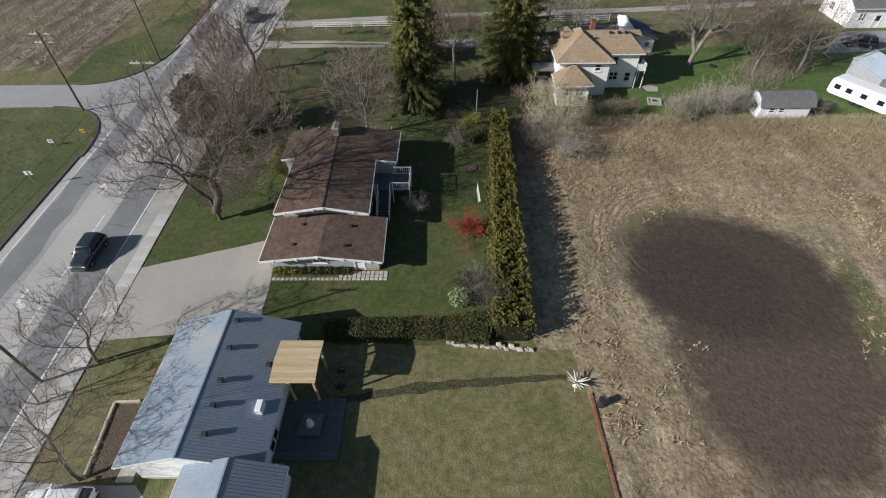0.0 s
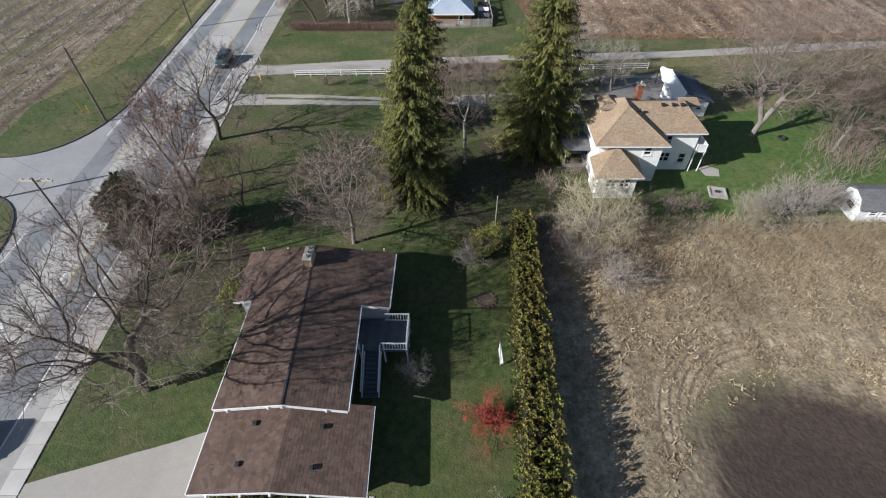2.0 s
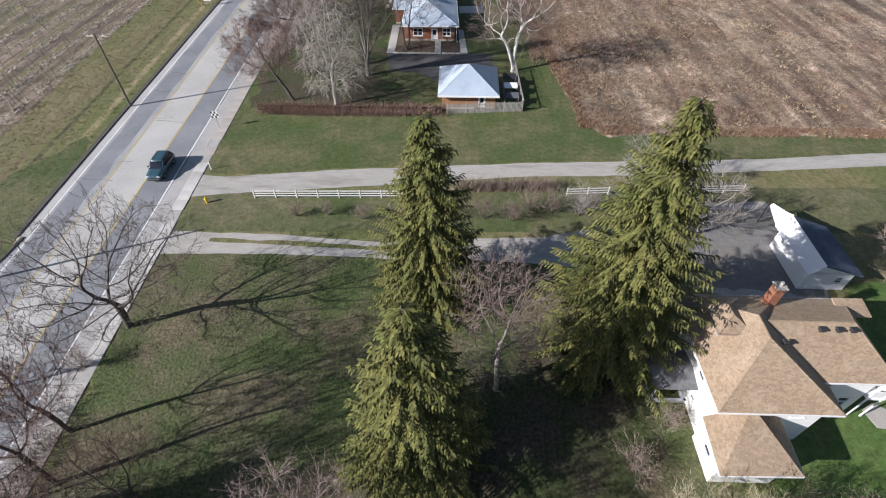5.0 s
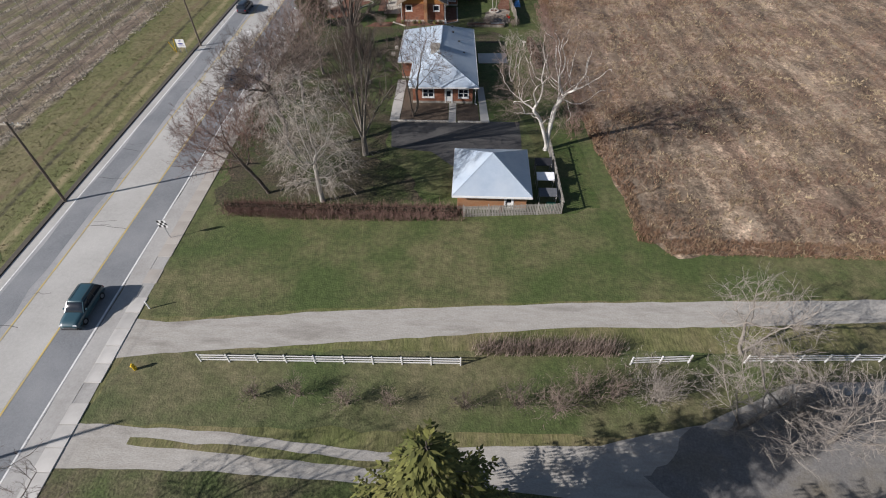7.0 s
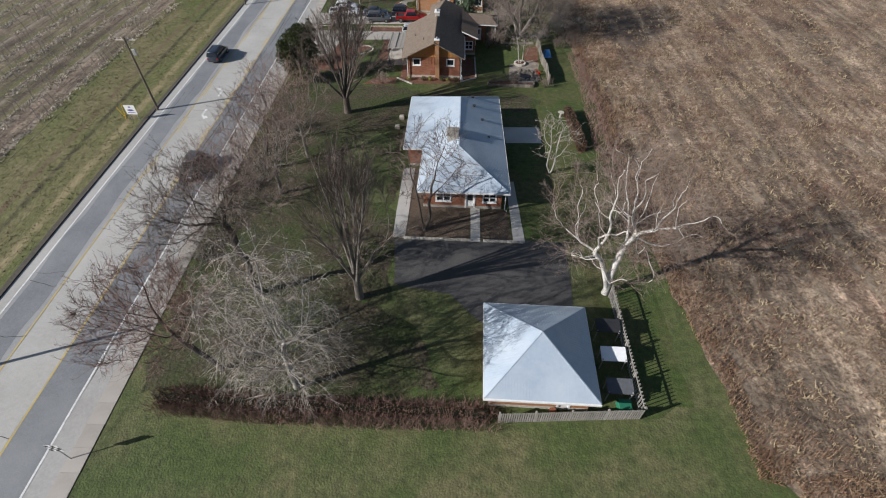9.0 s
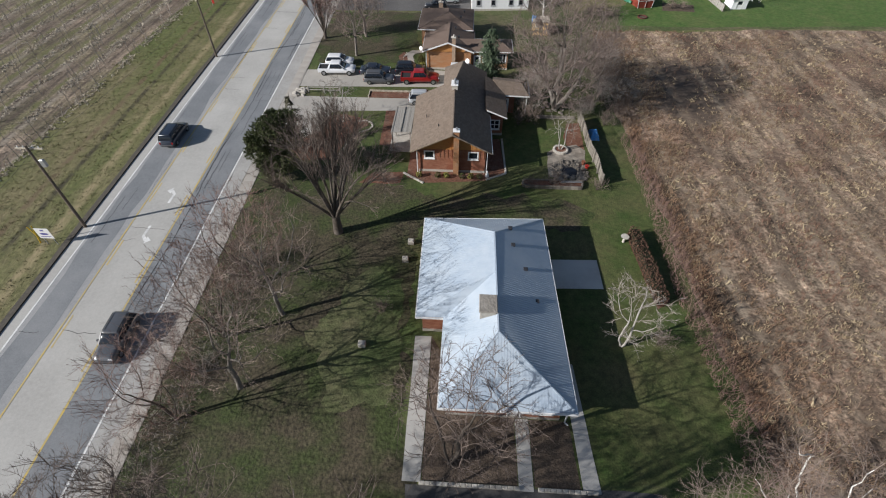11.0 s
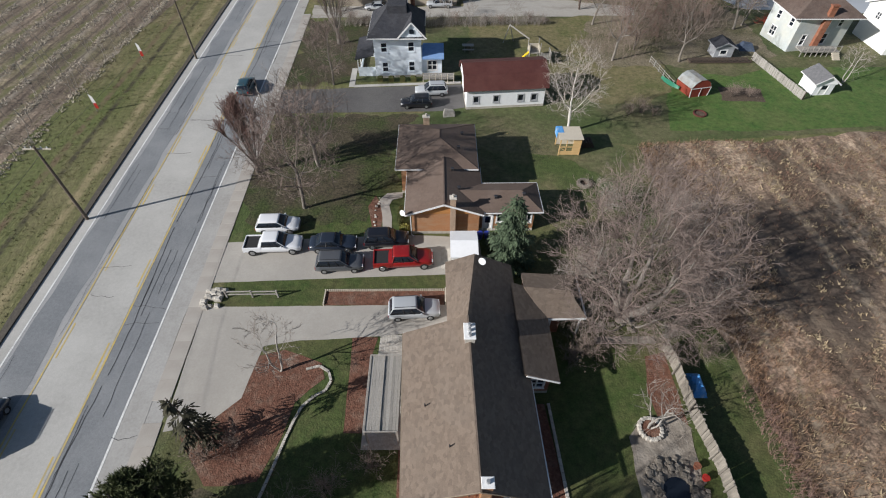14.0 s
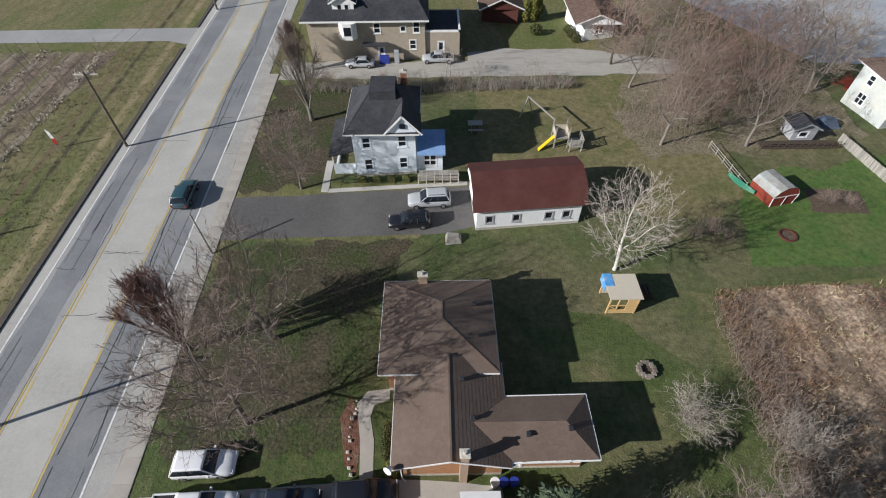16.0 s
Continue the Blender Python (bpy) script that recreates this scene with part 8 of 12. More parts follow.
SIDES = (9, 6, 4, 3, 3, 3)
SEGS = (6, 6, 4, 3, 3, 2)


def branch(rng, wood, fine, p, d, length, r, level, last, kids, lift, bend, angle):
    size = level + (last == 3)
    segs = SEGS[min(size, 5)]
    if level == last:
        e = p + (d + rand_dir(rng) * 0.25 + Vector((0, 0, lift))).normalized() * length
        fine.spike(p, e, max(r, 0.012))
        for k in range(2):
            q = p.lerp(e, rng.uniform(0.2, 0.95))
            fine.spike(q, q + (d + rand_dir(rng) * 0.9).normalized() * length * rng.uniform(0.3, 0.6), 0.012)
        return
    pts, rad, dirs = [p.copy()], [r], [d.copy()]
    tip = 0.25 if level < last else 0.35
    for i in range(segs):
        d = (d + rand_dir(rng) * bend + Vector((0, 0, lift))).normalized()
        p = p + d * (length / segs)
        pts.append(p.copy())
        dirs.append(d.copy())
        rad.append(r * (1 - (1 - tip) * (i + 1) / segs))
    (wood if level < 2 else fine).limb(pts, rad, SIDES[min(size, 5)])
    n = kids[min(level, len(kids) - 1)]
    for k in range(n):
        t = (0.22 + 0.78 * (k + rng.uniform(0.1, 0.9)) / n) * segs
        i = min(int(t), segs - 1)
        q = pts[i].lerp(pts[i + 1], t - i)
        side = dirs[i].cross(rand_dir(rng))
        if side.length < 0.1:
            continue
        a = radians(rng.uniform(*angle))
        nd = (dirs[i] * math.cos(a) + side.normalized() * math.sin(a)).normalized()
        branch(rng, wood, fine, q, nd, length * rng.uniform(0.42, 0.68) * (1.15 - 0.45 * t / segs), max(0.012, rad[i] * rng.uniform(0.42, 0.62)), level + 1, last, kids, lift, bend * 1.15, angle)


def bare_tree(seed, height, spread, trunk=0.32, bole=0.25, limbs=6, kids=(7, 7, 7, 7), last=4, lift=0.05, bend=0.16, angle=(28, 60), rise=(25, 60), lean=(0, 0), stems=1, bark="bark", twig="twig_brown", name="tree", label="bare leafless tree with a spreading crown", category="tree", group="bare trees"):
    """A leafless tree at the origin: a bole that divides into limbs, branches and twigs."""
    rng = random.Random(seed)
    wood, fine = Wood(), Wood()
    for s in range(stems):
        base = Vector((0, 0, 0)) if stems == 1 else Vector((rng.uniform(-1, 1), rng.uniform(-1, 1), 0)) * 0.18 * spread * (0.35 if stems < 5 else 0.6)
        th = height * bole * rng.uniform(0.85, 1.15)
        top = base + Vector((lean[0] * th, lean[1] * th, th))
        tr = trunk if stems == 1 else trunk / math.sqrt(stems) * rng.uniform(0.8, 1.3)
        mid = base.lerp(top, 0.5) + rand_dir(rng) * th * 0.04
        wood.limb([base - Vector((0, 0, 0.1)), base + Vector((0, 0, 0.12 * th)), mid, top], [tr * 1.45, tr * 1.05, tr * 0.92, tr * 0.8], 6)
        for k in range(limbs):
            az = 2 * math.pi * (k + rng.uniform(-0.25, 0.25)) / limbs + s
            el = radians(rng.uniform(*rise)) if k else radians(82)
            d = Vector((math.cos(az) * math.cos(el) + lean[0], math.sin(az) * math.cos(el) + lean[1], math.sin(el))).normalized()
            L = (spread * 0.62 * math.cos(el) + (height - th) * 0.62 * math.sin(el)) * rng.uniform(0.85, 1.1)
            q = mid.lerp(top, rng.uniform(0.35, 1.0))
            branch(rng, wood, fine, q, d, L, tr * rng.uniform(0.40, 0.62), 1, last, kids, lift, bend, angle)
    ob = new(name)
    tagged(ob, label, category, group)
    link_mesh("trunk", wood.v, wood.f, bark, ob, "", True)
    link_mesh("crown", fine.v, fine.f, twig, ob)
    return ob


def crown_points(r, blobs, n, low, gaps):
    """Uneven cloud of points that fills some ellipsoids, denser outwards."""
    out = []
    vol = np.array([b[3] * b[4] * b[5] for b in blobs])
    vol = vol / vol.sum()
    while len(out) < n:
        b = blobs[r.choice(len(blobs), p=vol)]
        d = r.normal(size=3)
        d /= np.linalg.norm(d)
        p = np.array(b[:3]) + d * np.array(b[3:]) * r.uniform(0, 1) ** 0.42
        if p[2] < low:
            continue
        if noise.noise(Vector(p * 0.42) + Vector((n * 0.7, 3.1, 0))) < -gaps:
            continue
        out.append(p)
    return np.array(out)


def grow(r, nodes, parents, att, step, infl, kill, up, crook, most=4200):
    """Limbs grow from the given nodes towards the points of the crown, which die when reached."""
    pos = np.zeros((most + 400, 3))
    pos[:len(nodes)] = nodes
    par = list(parents)
    n = len(nodes)
    d = np.linalg.norm(att[:, None] - pos[None, :n], axis=2)
    near, dist = d.argmin(1), d.min(1)
    drift = {}
    for turn in range(170):
        use = dist < infl
        if not use.any():
            use = dist < dist.min() + 2.5
        if n > most:
            break
        to = att[use] - pos[near[use]]
        to /= np.linalg.norm(to, axis=1)[:, None] + 1e-9
        ids, inv = np.unique(near[use], return_inverse=True)
        sums = np.zeros((len(ids), 3))
        np.add.at(sums, inv, to)
        first = n
        for i, v in zip(ids, sums):
            w = drift.get(par[i], np.zeros(3)) if par[i] >= 0 else np.zeros(3)
            w = w * 0.7 + r.normal(size=3) * crook
            drift[i] = w
            v = v / (np.linalg.norm(v) + 1e-9) + w + np.array([0, 0, up])
            if par[i] >= 0:
                back = pos[i] - pos[par[i]]
                v = v + 0.35 * back / (np.linalg.norm(back) + 1e-9)
            q = pos[i] + step * v / np.linalg.norm(v)
            if q[2] < 0.6:
                continue
            pos[n] = q
            par.append(int(i))
            n += 1
        if n == first:
            break
        d = np.linalg.norm(att[:, None] - pos[None, first:n], axis=2)
        j, m = d.argmin(1), d.min(1)
        better = m < dist
        near[better], dist[better] = first + j[better], m[better]
        alive = dist > kill
        att, near, dist = att[alive], near[alive], dist[alive]
        if not len(att):
            break
    return pos[:n], par


def grown_tree(seed, blobs, trunk, boles, n=650, low=2.0, step=0.42, kill=0.85, infl=3.6, up=0.1, crook=0.08, gaps=0.22, twigs=1.2, twig_len=0.62, droop=0.0, thin=0.030, tip=0.012, twig_r=0.010, spray=2, bark="bark", twig="twig_brown", name="tree", label="bare leafless tree", category="tree", group="bare trees"):
    """A leafless tree at the origin: trunks, limbs that seek the light, and a haze of twigs at their ends."""
    r = np.random.RandomState(seed)
    rng = random.Random(seed)
    att = crown_points(r, blobs, n, low, gaps)
    nodes, par = [], []
    for line in boles:
        last = -1
        for a, b in zip(line, line[1:]):
            a, b = np.array(a, float), np.array(b, float)
            k = max(1, int(np.linalg.norm(b - a) / step))
            for i in range(k + (b is line[-1])):
                nodes.append(a + (b - a) * i / k + (r.normal(size=3) * 0.03 * (i > 0)))
                par.append(last)
                last = len(nodes) - 1
    pos, par = grow(r, np.array(nodes), par, att, step, infl, kill, up, crook)
    m = len(pos)
    kids = [[] for _ in range(m)]
    for i, p in enumerate(par):
        if p >= 0:
            kids[p].append(i)
    tips = [0] * m
    for i in range(m - 1, -1, -1):
        tips[i] = max(1, sum(tips[c] for c in kids[i]))
    trunk *= 0.85
    total = max(tips[i] for i in range(m) if par[i] < 0)
    e = math.log(trunk / tip) / math.log(max(2, total))
    rad = [tip * t ** e for t in tips]
    wood, fine = Wood(), Wood()
    starts = [i for i in range(m) if par[i] < 0]
    while starts:
        i = starts.pop()
        chain = [i]
        while kids[chain[-1]]:
            c = sorted(kids[chain[-1]], key=lambda k: -tips[k])
            starts += c[1:]
            chain.append(c[0])
        pts, rr = [Vector(pos[k]) for k in chain], [rad[k] for k in chain]
        if par[i] >= 0:
            pts, rr = [Vector(pos[par[i]])] + pts, [rad[i]] + rr
        else:
            rr[0] *= 1.25
            pts[0].z -= 0.1
        while len(pts) > 1:
            cut = next((k for k in range(len(pts)) if rr[k] < thin), len(pts))
            if cut > 1:
                wood.limb(pts[:cut + 1], rr[:cut + 1], 9 if rr[0] > 0.16 else 6 if rr[0] > 0.07 else 4)
                pts, rr = pts[cut:], rr[cut:]
                continue
            keep = list(range(0, len(pts), 2))
            if keep[-1] != len(pts) - 1:
                keep.append(len(pts) - 1)
            fine.limb([pts[k] for k in keep], [rr[k] for k in keep], 3)
            break
    down = Vector((0, 0, 0.16 - droop))
    for i in range(m):
        if rad[i] > trunk * 0.30 or pos[i][2] < low * 0.8 or par[i] < 0:
            continue
        p = Vector(pos[i])
        d = (p - Vector(pos[par[i]])).normalized()
        count = twigs + (not kids[i]) - 0.35 * (tips[i] > 6)
        for k in range(int(count) + (rng.random() < count % 1)):
            v = (d * (0.75 if kids[i] else 1.2) + rand_dir(rng) * 0.9 + down).normalized()
            ln = twig_len * rng.uniform(1.3, 2.9)
            mid = p + v * ln * 0.5
            v = (v + rand_dir(rng) * 0.3 + down * 0.8).normalized()
            q = mid + v * ln * 0.5
            fine.limb([p, mid, q], [twig_r * 1.5, twig_r * 1.1, twig_r * 0.5], 3)
            for j in range(6):
                a = p.lerp(mid, rng.uniform(0.3, 1)) if j < 3 else mid.lerp(q, rng.uniform(0, 0.95))
                w = (v + rand_dir(rng) * 0.85 + down).normalized()
                b = a + w * ln * rng.uniform(0.22, 0.45)
                fine.spike(a, b, twig_r)
                for _ in range(spray):
                    c = a.lerp(b, rng.uniform(0.2, 0.8))
                    fine.spike(c, c + (w + rand_dir(rng) * 0.8 + down).normalized() * ln * rng.uniform(0.12, 0.26), twig_r * 0.8)
    ob = new(name)
    tagged(ob, label, category, group)
    link_mesh("trunk", wood.v, wood.f, bark, ob, "", True)
    link_mesh("crown", fine.v, fine.f, twig, ob)
    return ob


def broom_tree(seed, height, radius, trunk, fork, majors=8, minors=7, sprigs=12, reach=0.16, lean=(0, 0), low=-15, bark="bark_grey", twig="twig_brown", label="tall upright bare tree", group="bare trees"):
    """A leafless tree whose long straight limbs fan steeply up from a low fork, with upright twigs."""
    rng = random.Random(seed)
    wood, fine = Wood(), Wood()
    zc, rz = height * 0.56, height * 0.44
    centre = Vector((lean[0], lean[1], zc))

    def arc(a, c, b, k):
        return [a * (1 - u) ** 2 + c * 2 * u * (1 - u) + b * u * u for u in (i / k for i in range(k + 1))]

    def shell(az, el):
        return centre + Vector((math.cos(az) * math.cos(el) * radius, math.sin(az) * math.cos(el) * radius, math.sin(el) * rz)) * rng.uniform(0.82, 1.04)

    wood.limb([Vector((0, 0, -0.1)), Vector((0.03, 0, fork * 0.5)), Vector((0.05, 0.05, fork * 1.05))], [trunk * 1.2, trunk, trunk * 0.85], 10)
    for i in range(majors):
        az, el = 6.283 * (i * 0.618 + rng.uniform(-0.08, 0.08)), radians(low + (88 - low) * ((i + rng.random()) / majors) ** 0.8)
        a = Vector((0.03, 0.02, fork * rng.uniform(0.55, 1.0)))
        b = shell(az, el)
        flat = Vector((b.x - a.x, b.y - a.y, 0))
        c = a + flat * 0.42 + Vector((0, 0, (b.z - a.z) * 0.50 + 0.4))
        main = arc(a, c, b, 10)
        r0 = trunk * rng.uniform(0.36, 0.52)
        wood.limb(main, [r0 + (0.022 - r0) * (k / 10) ** 0.8 for k in range(11)], 7)
        lines = [(main, 0.02)]
        for j in range(minors):
            k = rng.randint(2, 7)
            p = main[k]
            t = (main[k + 1] - main[k]).normalized()
            q = shell(az + rng.gauss(0, 0.55), min(1.5, el + rng.gauss(0.05, 0.35)))
            q = p.lerp(q, rng.uniform(0.75, 1.0))
            ln = (q - p).length
            side = arc(p, p + t * ln * 0.45 + Vector((0, 0, 0.1 * ln)), q, 6)
            r1 = (r0 + (0.022 - r0) * (k / 10) ** 0.8) * rng.uniform(0.4, 0.65)
            wood.limb(side, [r1 + (0.012 - r1) * (m / 6) for m in range(7)], 4)
            lines.append((side, 0.012))
        for ln_pts, _ in lines:
            n = len(ln_pts) - 1
            for _ in range(sprigs):
                u = rng.uniform(0.28, 1.0) * n
                k = min(n - 1, int(u))
                p = ln_pts[k].lerp(ln_pts[k + 1], u - k)
                t = (ln_pts[k + 1] - ln_pts[k]).normalized()
                v = (t + rand_dir(rng) * 0.62 + Vector((0, 0, 0.30))).normalized()
                ln = height * reach * rng.uniform(0.55, 1.2) * (1.15 - 0.5 * u / n)
                m = p + v * ln * 0.5
                q = m + (v + rand_dir(rng) * 0.22 + Vector((0, 0, 0.22))).normalized() * ln * 0.5
                fine.limb([p, m, q], [0.017, 0.012, 0.005], 3)
                for j in range(7):
                    a2 = p.lerp(m, rng.uniform(0.2, 1)) if j < 3 else m.lerp(q, rng.uniform(0, 0.95))
                    w = (v + rand_dir(rng) * 0.6 + Vector((0, 0, 0.25))).normalized()
                    b2 = a2 + w * ln * rng.uniform(0.2, 0.42)
                    fine.spike(a2, b2, 0.010)
                    c2 = a2.lerp(b2, rng.uniform(0.2, 0.7))
                    fine.spike(c2, c2 + (w + rand_dir(rng) * 0.6).normalized() * ln * rng.uniform(0.12, 0.24), 0.008)
    ob = new("tree")
    tagged(ob, label, "tree", group)
    link_mesh("trunk", wood.v, wood.f, bark, ob, "", True)
    link_mesh("crown", fine.v, fine.f, twig, ob)
    return ob


def plant(proto, x, y, turn=0.0, s=1.0, sz=None, label=""):
    ob = copy_thing(proto, Matrix.Translation((x, y, 0)) @ pose(0, 0, 0, 0, 0, turn))
    ob.scale = (s, s, sz or s)
    if label:
        ob["label"] = label
    return ob


def discard(proto):
    for o in (*proto.children_recursive, proto):
        bpy.data.objects.remove(o)


def leaf_quads(rng, pts, size, flat=0.0, out=None):
    """Small pointed leaves scattered at pts."""
    v, f = [], []
    for i, p in enumerate(pts):
        face = rand_dir(rng)
        if out is not None:
            face = (face + out[i] * 0.9).normalized()
        a = face.cross(rand_dir(rng)).normalized()
        b = face.cross(a)
        if flat:
            a.z *= 1 - flat
        s = size * rng.uniform(0.6, 1.4)
        n = len(v)
        for q in (p - b * s * 0.32, p + a * s * 0.5, p + b * s * 0.32, p - a * s * 0.5):
            v.append((q.x, q.y, q.z))
        f.append((n, n + 1, n + 2, n + 3))
    return v, f


def spruce(seed, height, radius, needle="needle_spruce", dense=1.0, label="tall dark green spruce with drooping branches", group="spruces", skirt=0.04):
    """Conifer of whorled drooping branches hung with sprays of needles."""
    rng = random.Random(seed)
    wood = Wood()
    fol_v, fol_f = [], []
    wood.limb([Vector((0, 0, -0.1)), Vector((0.05, 0, height * 0.5)), Vector((0, 0.04, height))], [height * 0.016 + 0.05, height * 0.010 + 0.02, 0.02], 9)

    def blade(p, d, w, droop):
        s = d.cross(Vector((0, 0, 1)))
        s = s.normalized() * w if s.length > 0.05 else Vector((w, 0, 0))
        s = s + Vector((0, 0, rng.uniform(-0.5, 0.5) * w))
        e = p + d + Vector((0, 0, -droop))
        m = p.lerp(e, 0.45)
        n = len(fol_v)
        for q in (p, m + s, e, m - s):
            fol_v.append((q.x, q.y, q.z))
        fol_f.append((n, n + 1, n + 2, n + 3))

    whorls = int(height / 0.42)
    for i in range(whorls):
        t = i / whorls
        z = height * (skirt + (1 - skirt) * t)
        prof = radius * (1 - t) ** 0.72 * rng.uniform(0.80, 1.12) + 0.12
        if t < 0.12:
            prof *= 0.75 + 2 * t
        nb = max(4 if dense > 0.5 else 2, int((6 + 7 * (1 - t)) * dense))
        for k in range(nb):
            az = rng.uniform(0, 6.283)
            L = prof * rng.uniform(0.62, 1.12)
            d = Vector((math.cos(az), math.sin(az), 0))
            p0 = Vector((0, 0, z + rng.uniform(-0.15, 0.15)))
            tip = p0 + d * L + Vector((0, 0, 0.05 * L - 0.20 * L * (1 - t)))
            mid = p0.lerp(tip, 0.5) + Vector((0, 0, -0.06 * L))
            wood.limb([p0, mid, tip], [0.03, 0.02, 0.008], 3)
            m = max(3, int(L / 0.24))
            for j in range(m):
                u = (j + 0.6) / m
                q = p0.lerp(mid, u * 2) if u < 0.5 else mid.lerp(tip, u * 2 - 1)
                for sgn in (-1, 1):
                    sd = (d * 0.6 + Vector((-d.y, d.x, 0)) * sgn * rng.uniform(0.5, 1.1)).normalized() * rng.uniform(0.35, 0.70) * (1.25 - 0.65 * u)
                    dr = rng.uniform(0.10, 0.32)
                    blade(q, sd, 0.075, dr)
                    e = q + sd * 0.6 - Vector((0, 0, dr * 0.6))
                    blade(e, sd * 0.35 + d * rng.uniform(0.05, 0.2), 0.06, rng.uniform(0.2, 0.42))
                blade(q + Vector((0, 0, 0.04)), d * rng.uniform(0.3, 0.5), 0.09, rng.uniform(0.0, 0.18))
    ob = new("spruce_tree")
    tagged(ob, label, "tree", group)
    link_mesh("trunk", wood.v, wood.f, "bark", ob)
    link_mesh("crown", fol_v, fol_f, needle, ob)
    return ob


def blob_points(rng, blobs, n):
    """Points in the outer shell of several ellipsoids, and the way outwards at each."""
    pts, outs = [], []
    total = sum(b[3] * b[4] + b[3] * b[5] + b[4] * b[5] for b in blobs)
    for (cx, cy, cz, rx, ry, rz) in blobs:
        k = int(n * (rx * ry + rx * rz + ry * rz) / total)
        for _ in range(k):
            d = rand_dir(rng)
            w = 1 + 0.16 * noise.noise(Vector((d.x * 2.2 + cx, d.y * 2.2 + cy, d.z * 2.2)))
            r = rng.uniform(0.72, 1.02) * w
            z = cz + d.z * rz * r
            if z < 0.03:
                continue
            pts.append(Vector((cx + d.x * rx * r, cy + d.y * ry * r, z)))
            outs.append(d)
    return pts, outs


def lobed(seed, blobs, n, r):
    """Adds small lobes over the outline of some larger blobs."""
    rng = random.Random(seed)
    out = list(blobs)
    for i in range(n):
        cx, cy, cz, rx, ry, rz = rng.choice(blobs)
        d = rand_dir(rng)
        d.z = abs(d.z) if rng.random() < 0.7 else d.z
        k = r * rng.uniform(0.6, 1.2)
        out.append((cx + d.x * rx * 0.85, cy + d.y * ry * 0.85, max(k, cz + d.z * rz * 0.9), k, k, k * 0.8))
    return out


def leafy_bush(seed, blobs, n, size, material, name, label, category="shrub", x=0, y=0, group="", stem=0.06, part_name="foliage"):
    """Evergreen or leafy bush: clumps of small leaves round a few stems."""
    rng = random.Random(seed)
    pts, outs = blob_points(rng, blobs, n)
    v, f = leaf_quads(rng, pts, size, 0, outs)
    ob = thing(name, label, category, (x, y, 0), group)
    wood = Wood()
    for (cx, cy, cz, rx, ry, rz) in blobs:
        wood.limb([Vector((cx * 0.3, cy * 0.3, -0.05)), Vector((cx * 0.7, cy * 0.7, cz * 0.6)), Vector((cx, cy, cz + rz * 0.4))], [stem, stem * 0.8, stem * 0.4], 6)
        for k in range(8):
            d = rand_dir(rng)
            c = Vector((cx * 0.8, cy * 0.8, cz * 0.75))
            wood.limb([c, c + Vector((d.x * rx, d.y * ry, abs(d.z) * rz)) * 0.8], [stem * 0.4, 0.012], 3)
    link_mesh("stem", wood.v, wood.f, "bark", ob)
    link_mesh(part_name, v, f, material, ob)
    return ob


def pine_tree(seed, blobs, tufts_n, x, y, label):
    """Round-crowned pine: boughs that end in tufts of long needles."""
    rng = random.Random(seed)
    pts, outs = blob_points(rng, blobs, tufts_n)
    ob = thing("pine_tree", label, "tree", (x, y, 0), "pines")
    wood, fine = Wood(), Wood()
    top = max(b[2] + b[5] * 0.6 for b in blobs)
    stem = [Vector((0, 0, -0.1)), Vector((0.1, 0.05, top * 0.35)), Vector((0.0, 0.2, top * 0.7)), Vector((0.2, 0.3, top))]
    wood.limb(stem, [0.22, 0.17, 0.11, 0.04], 8)
    for cx, cy, cz, rx, ry, rz in blobs:
        z = max(0.8, cz - 0.5 * rz)
        a = stem[1].lerp(stem[3], max(0.0, min(1.0, (z * 0.8 - stem[1].z) / (top - stem[1].z))))
        wood.limb([a, a.lerp(Vector((cx, cy, cz)), 0.6) + Vector((0, 0, 0.15)), Vector((cx, cy, cz + 0.2 * rz))], [0.07, 0.05, 0.02], 4)
    for p, o in zip(pts, outs):
        p = p - o * rng.uniform(0, 0.25)
        axis = (o + Vector((0, 0, 0.55)) + rand_dir(rng) * 0.5).normalized()
        wood.spike(p - axis * 0.5, p, 0.02)
        for k in range(9):
            d = (axis * 0.75 + rand_dir(rng)).normalized()
            fine.spike(p - axis * rng.uniform(0, 0.12), p + d * rng.uniform(0.18, 0.36), 0.034)
    link_mesh("trunk", wood.v, wood.f, "bark", ob)
    link_mesh("needle_crown", fine.v, fine.f, "needle_pine", ob)
    return ob


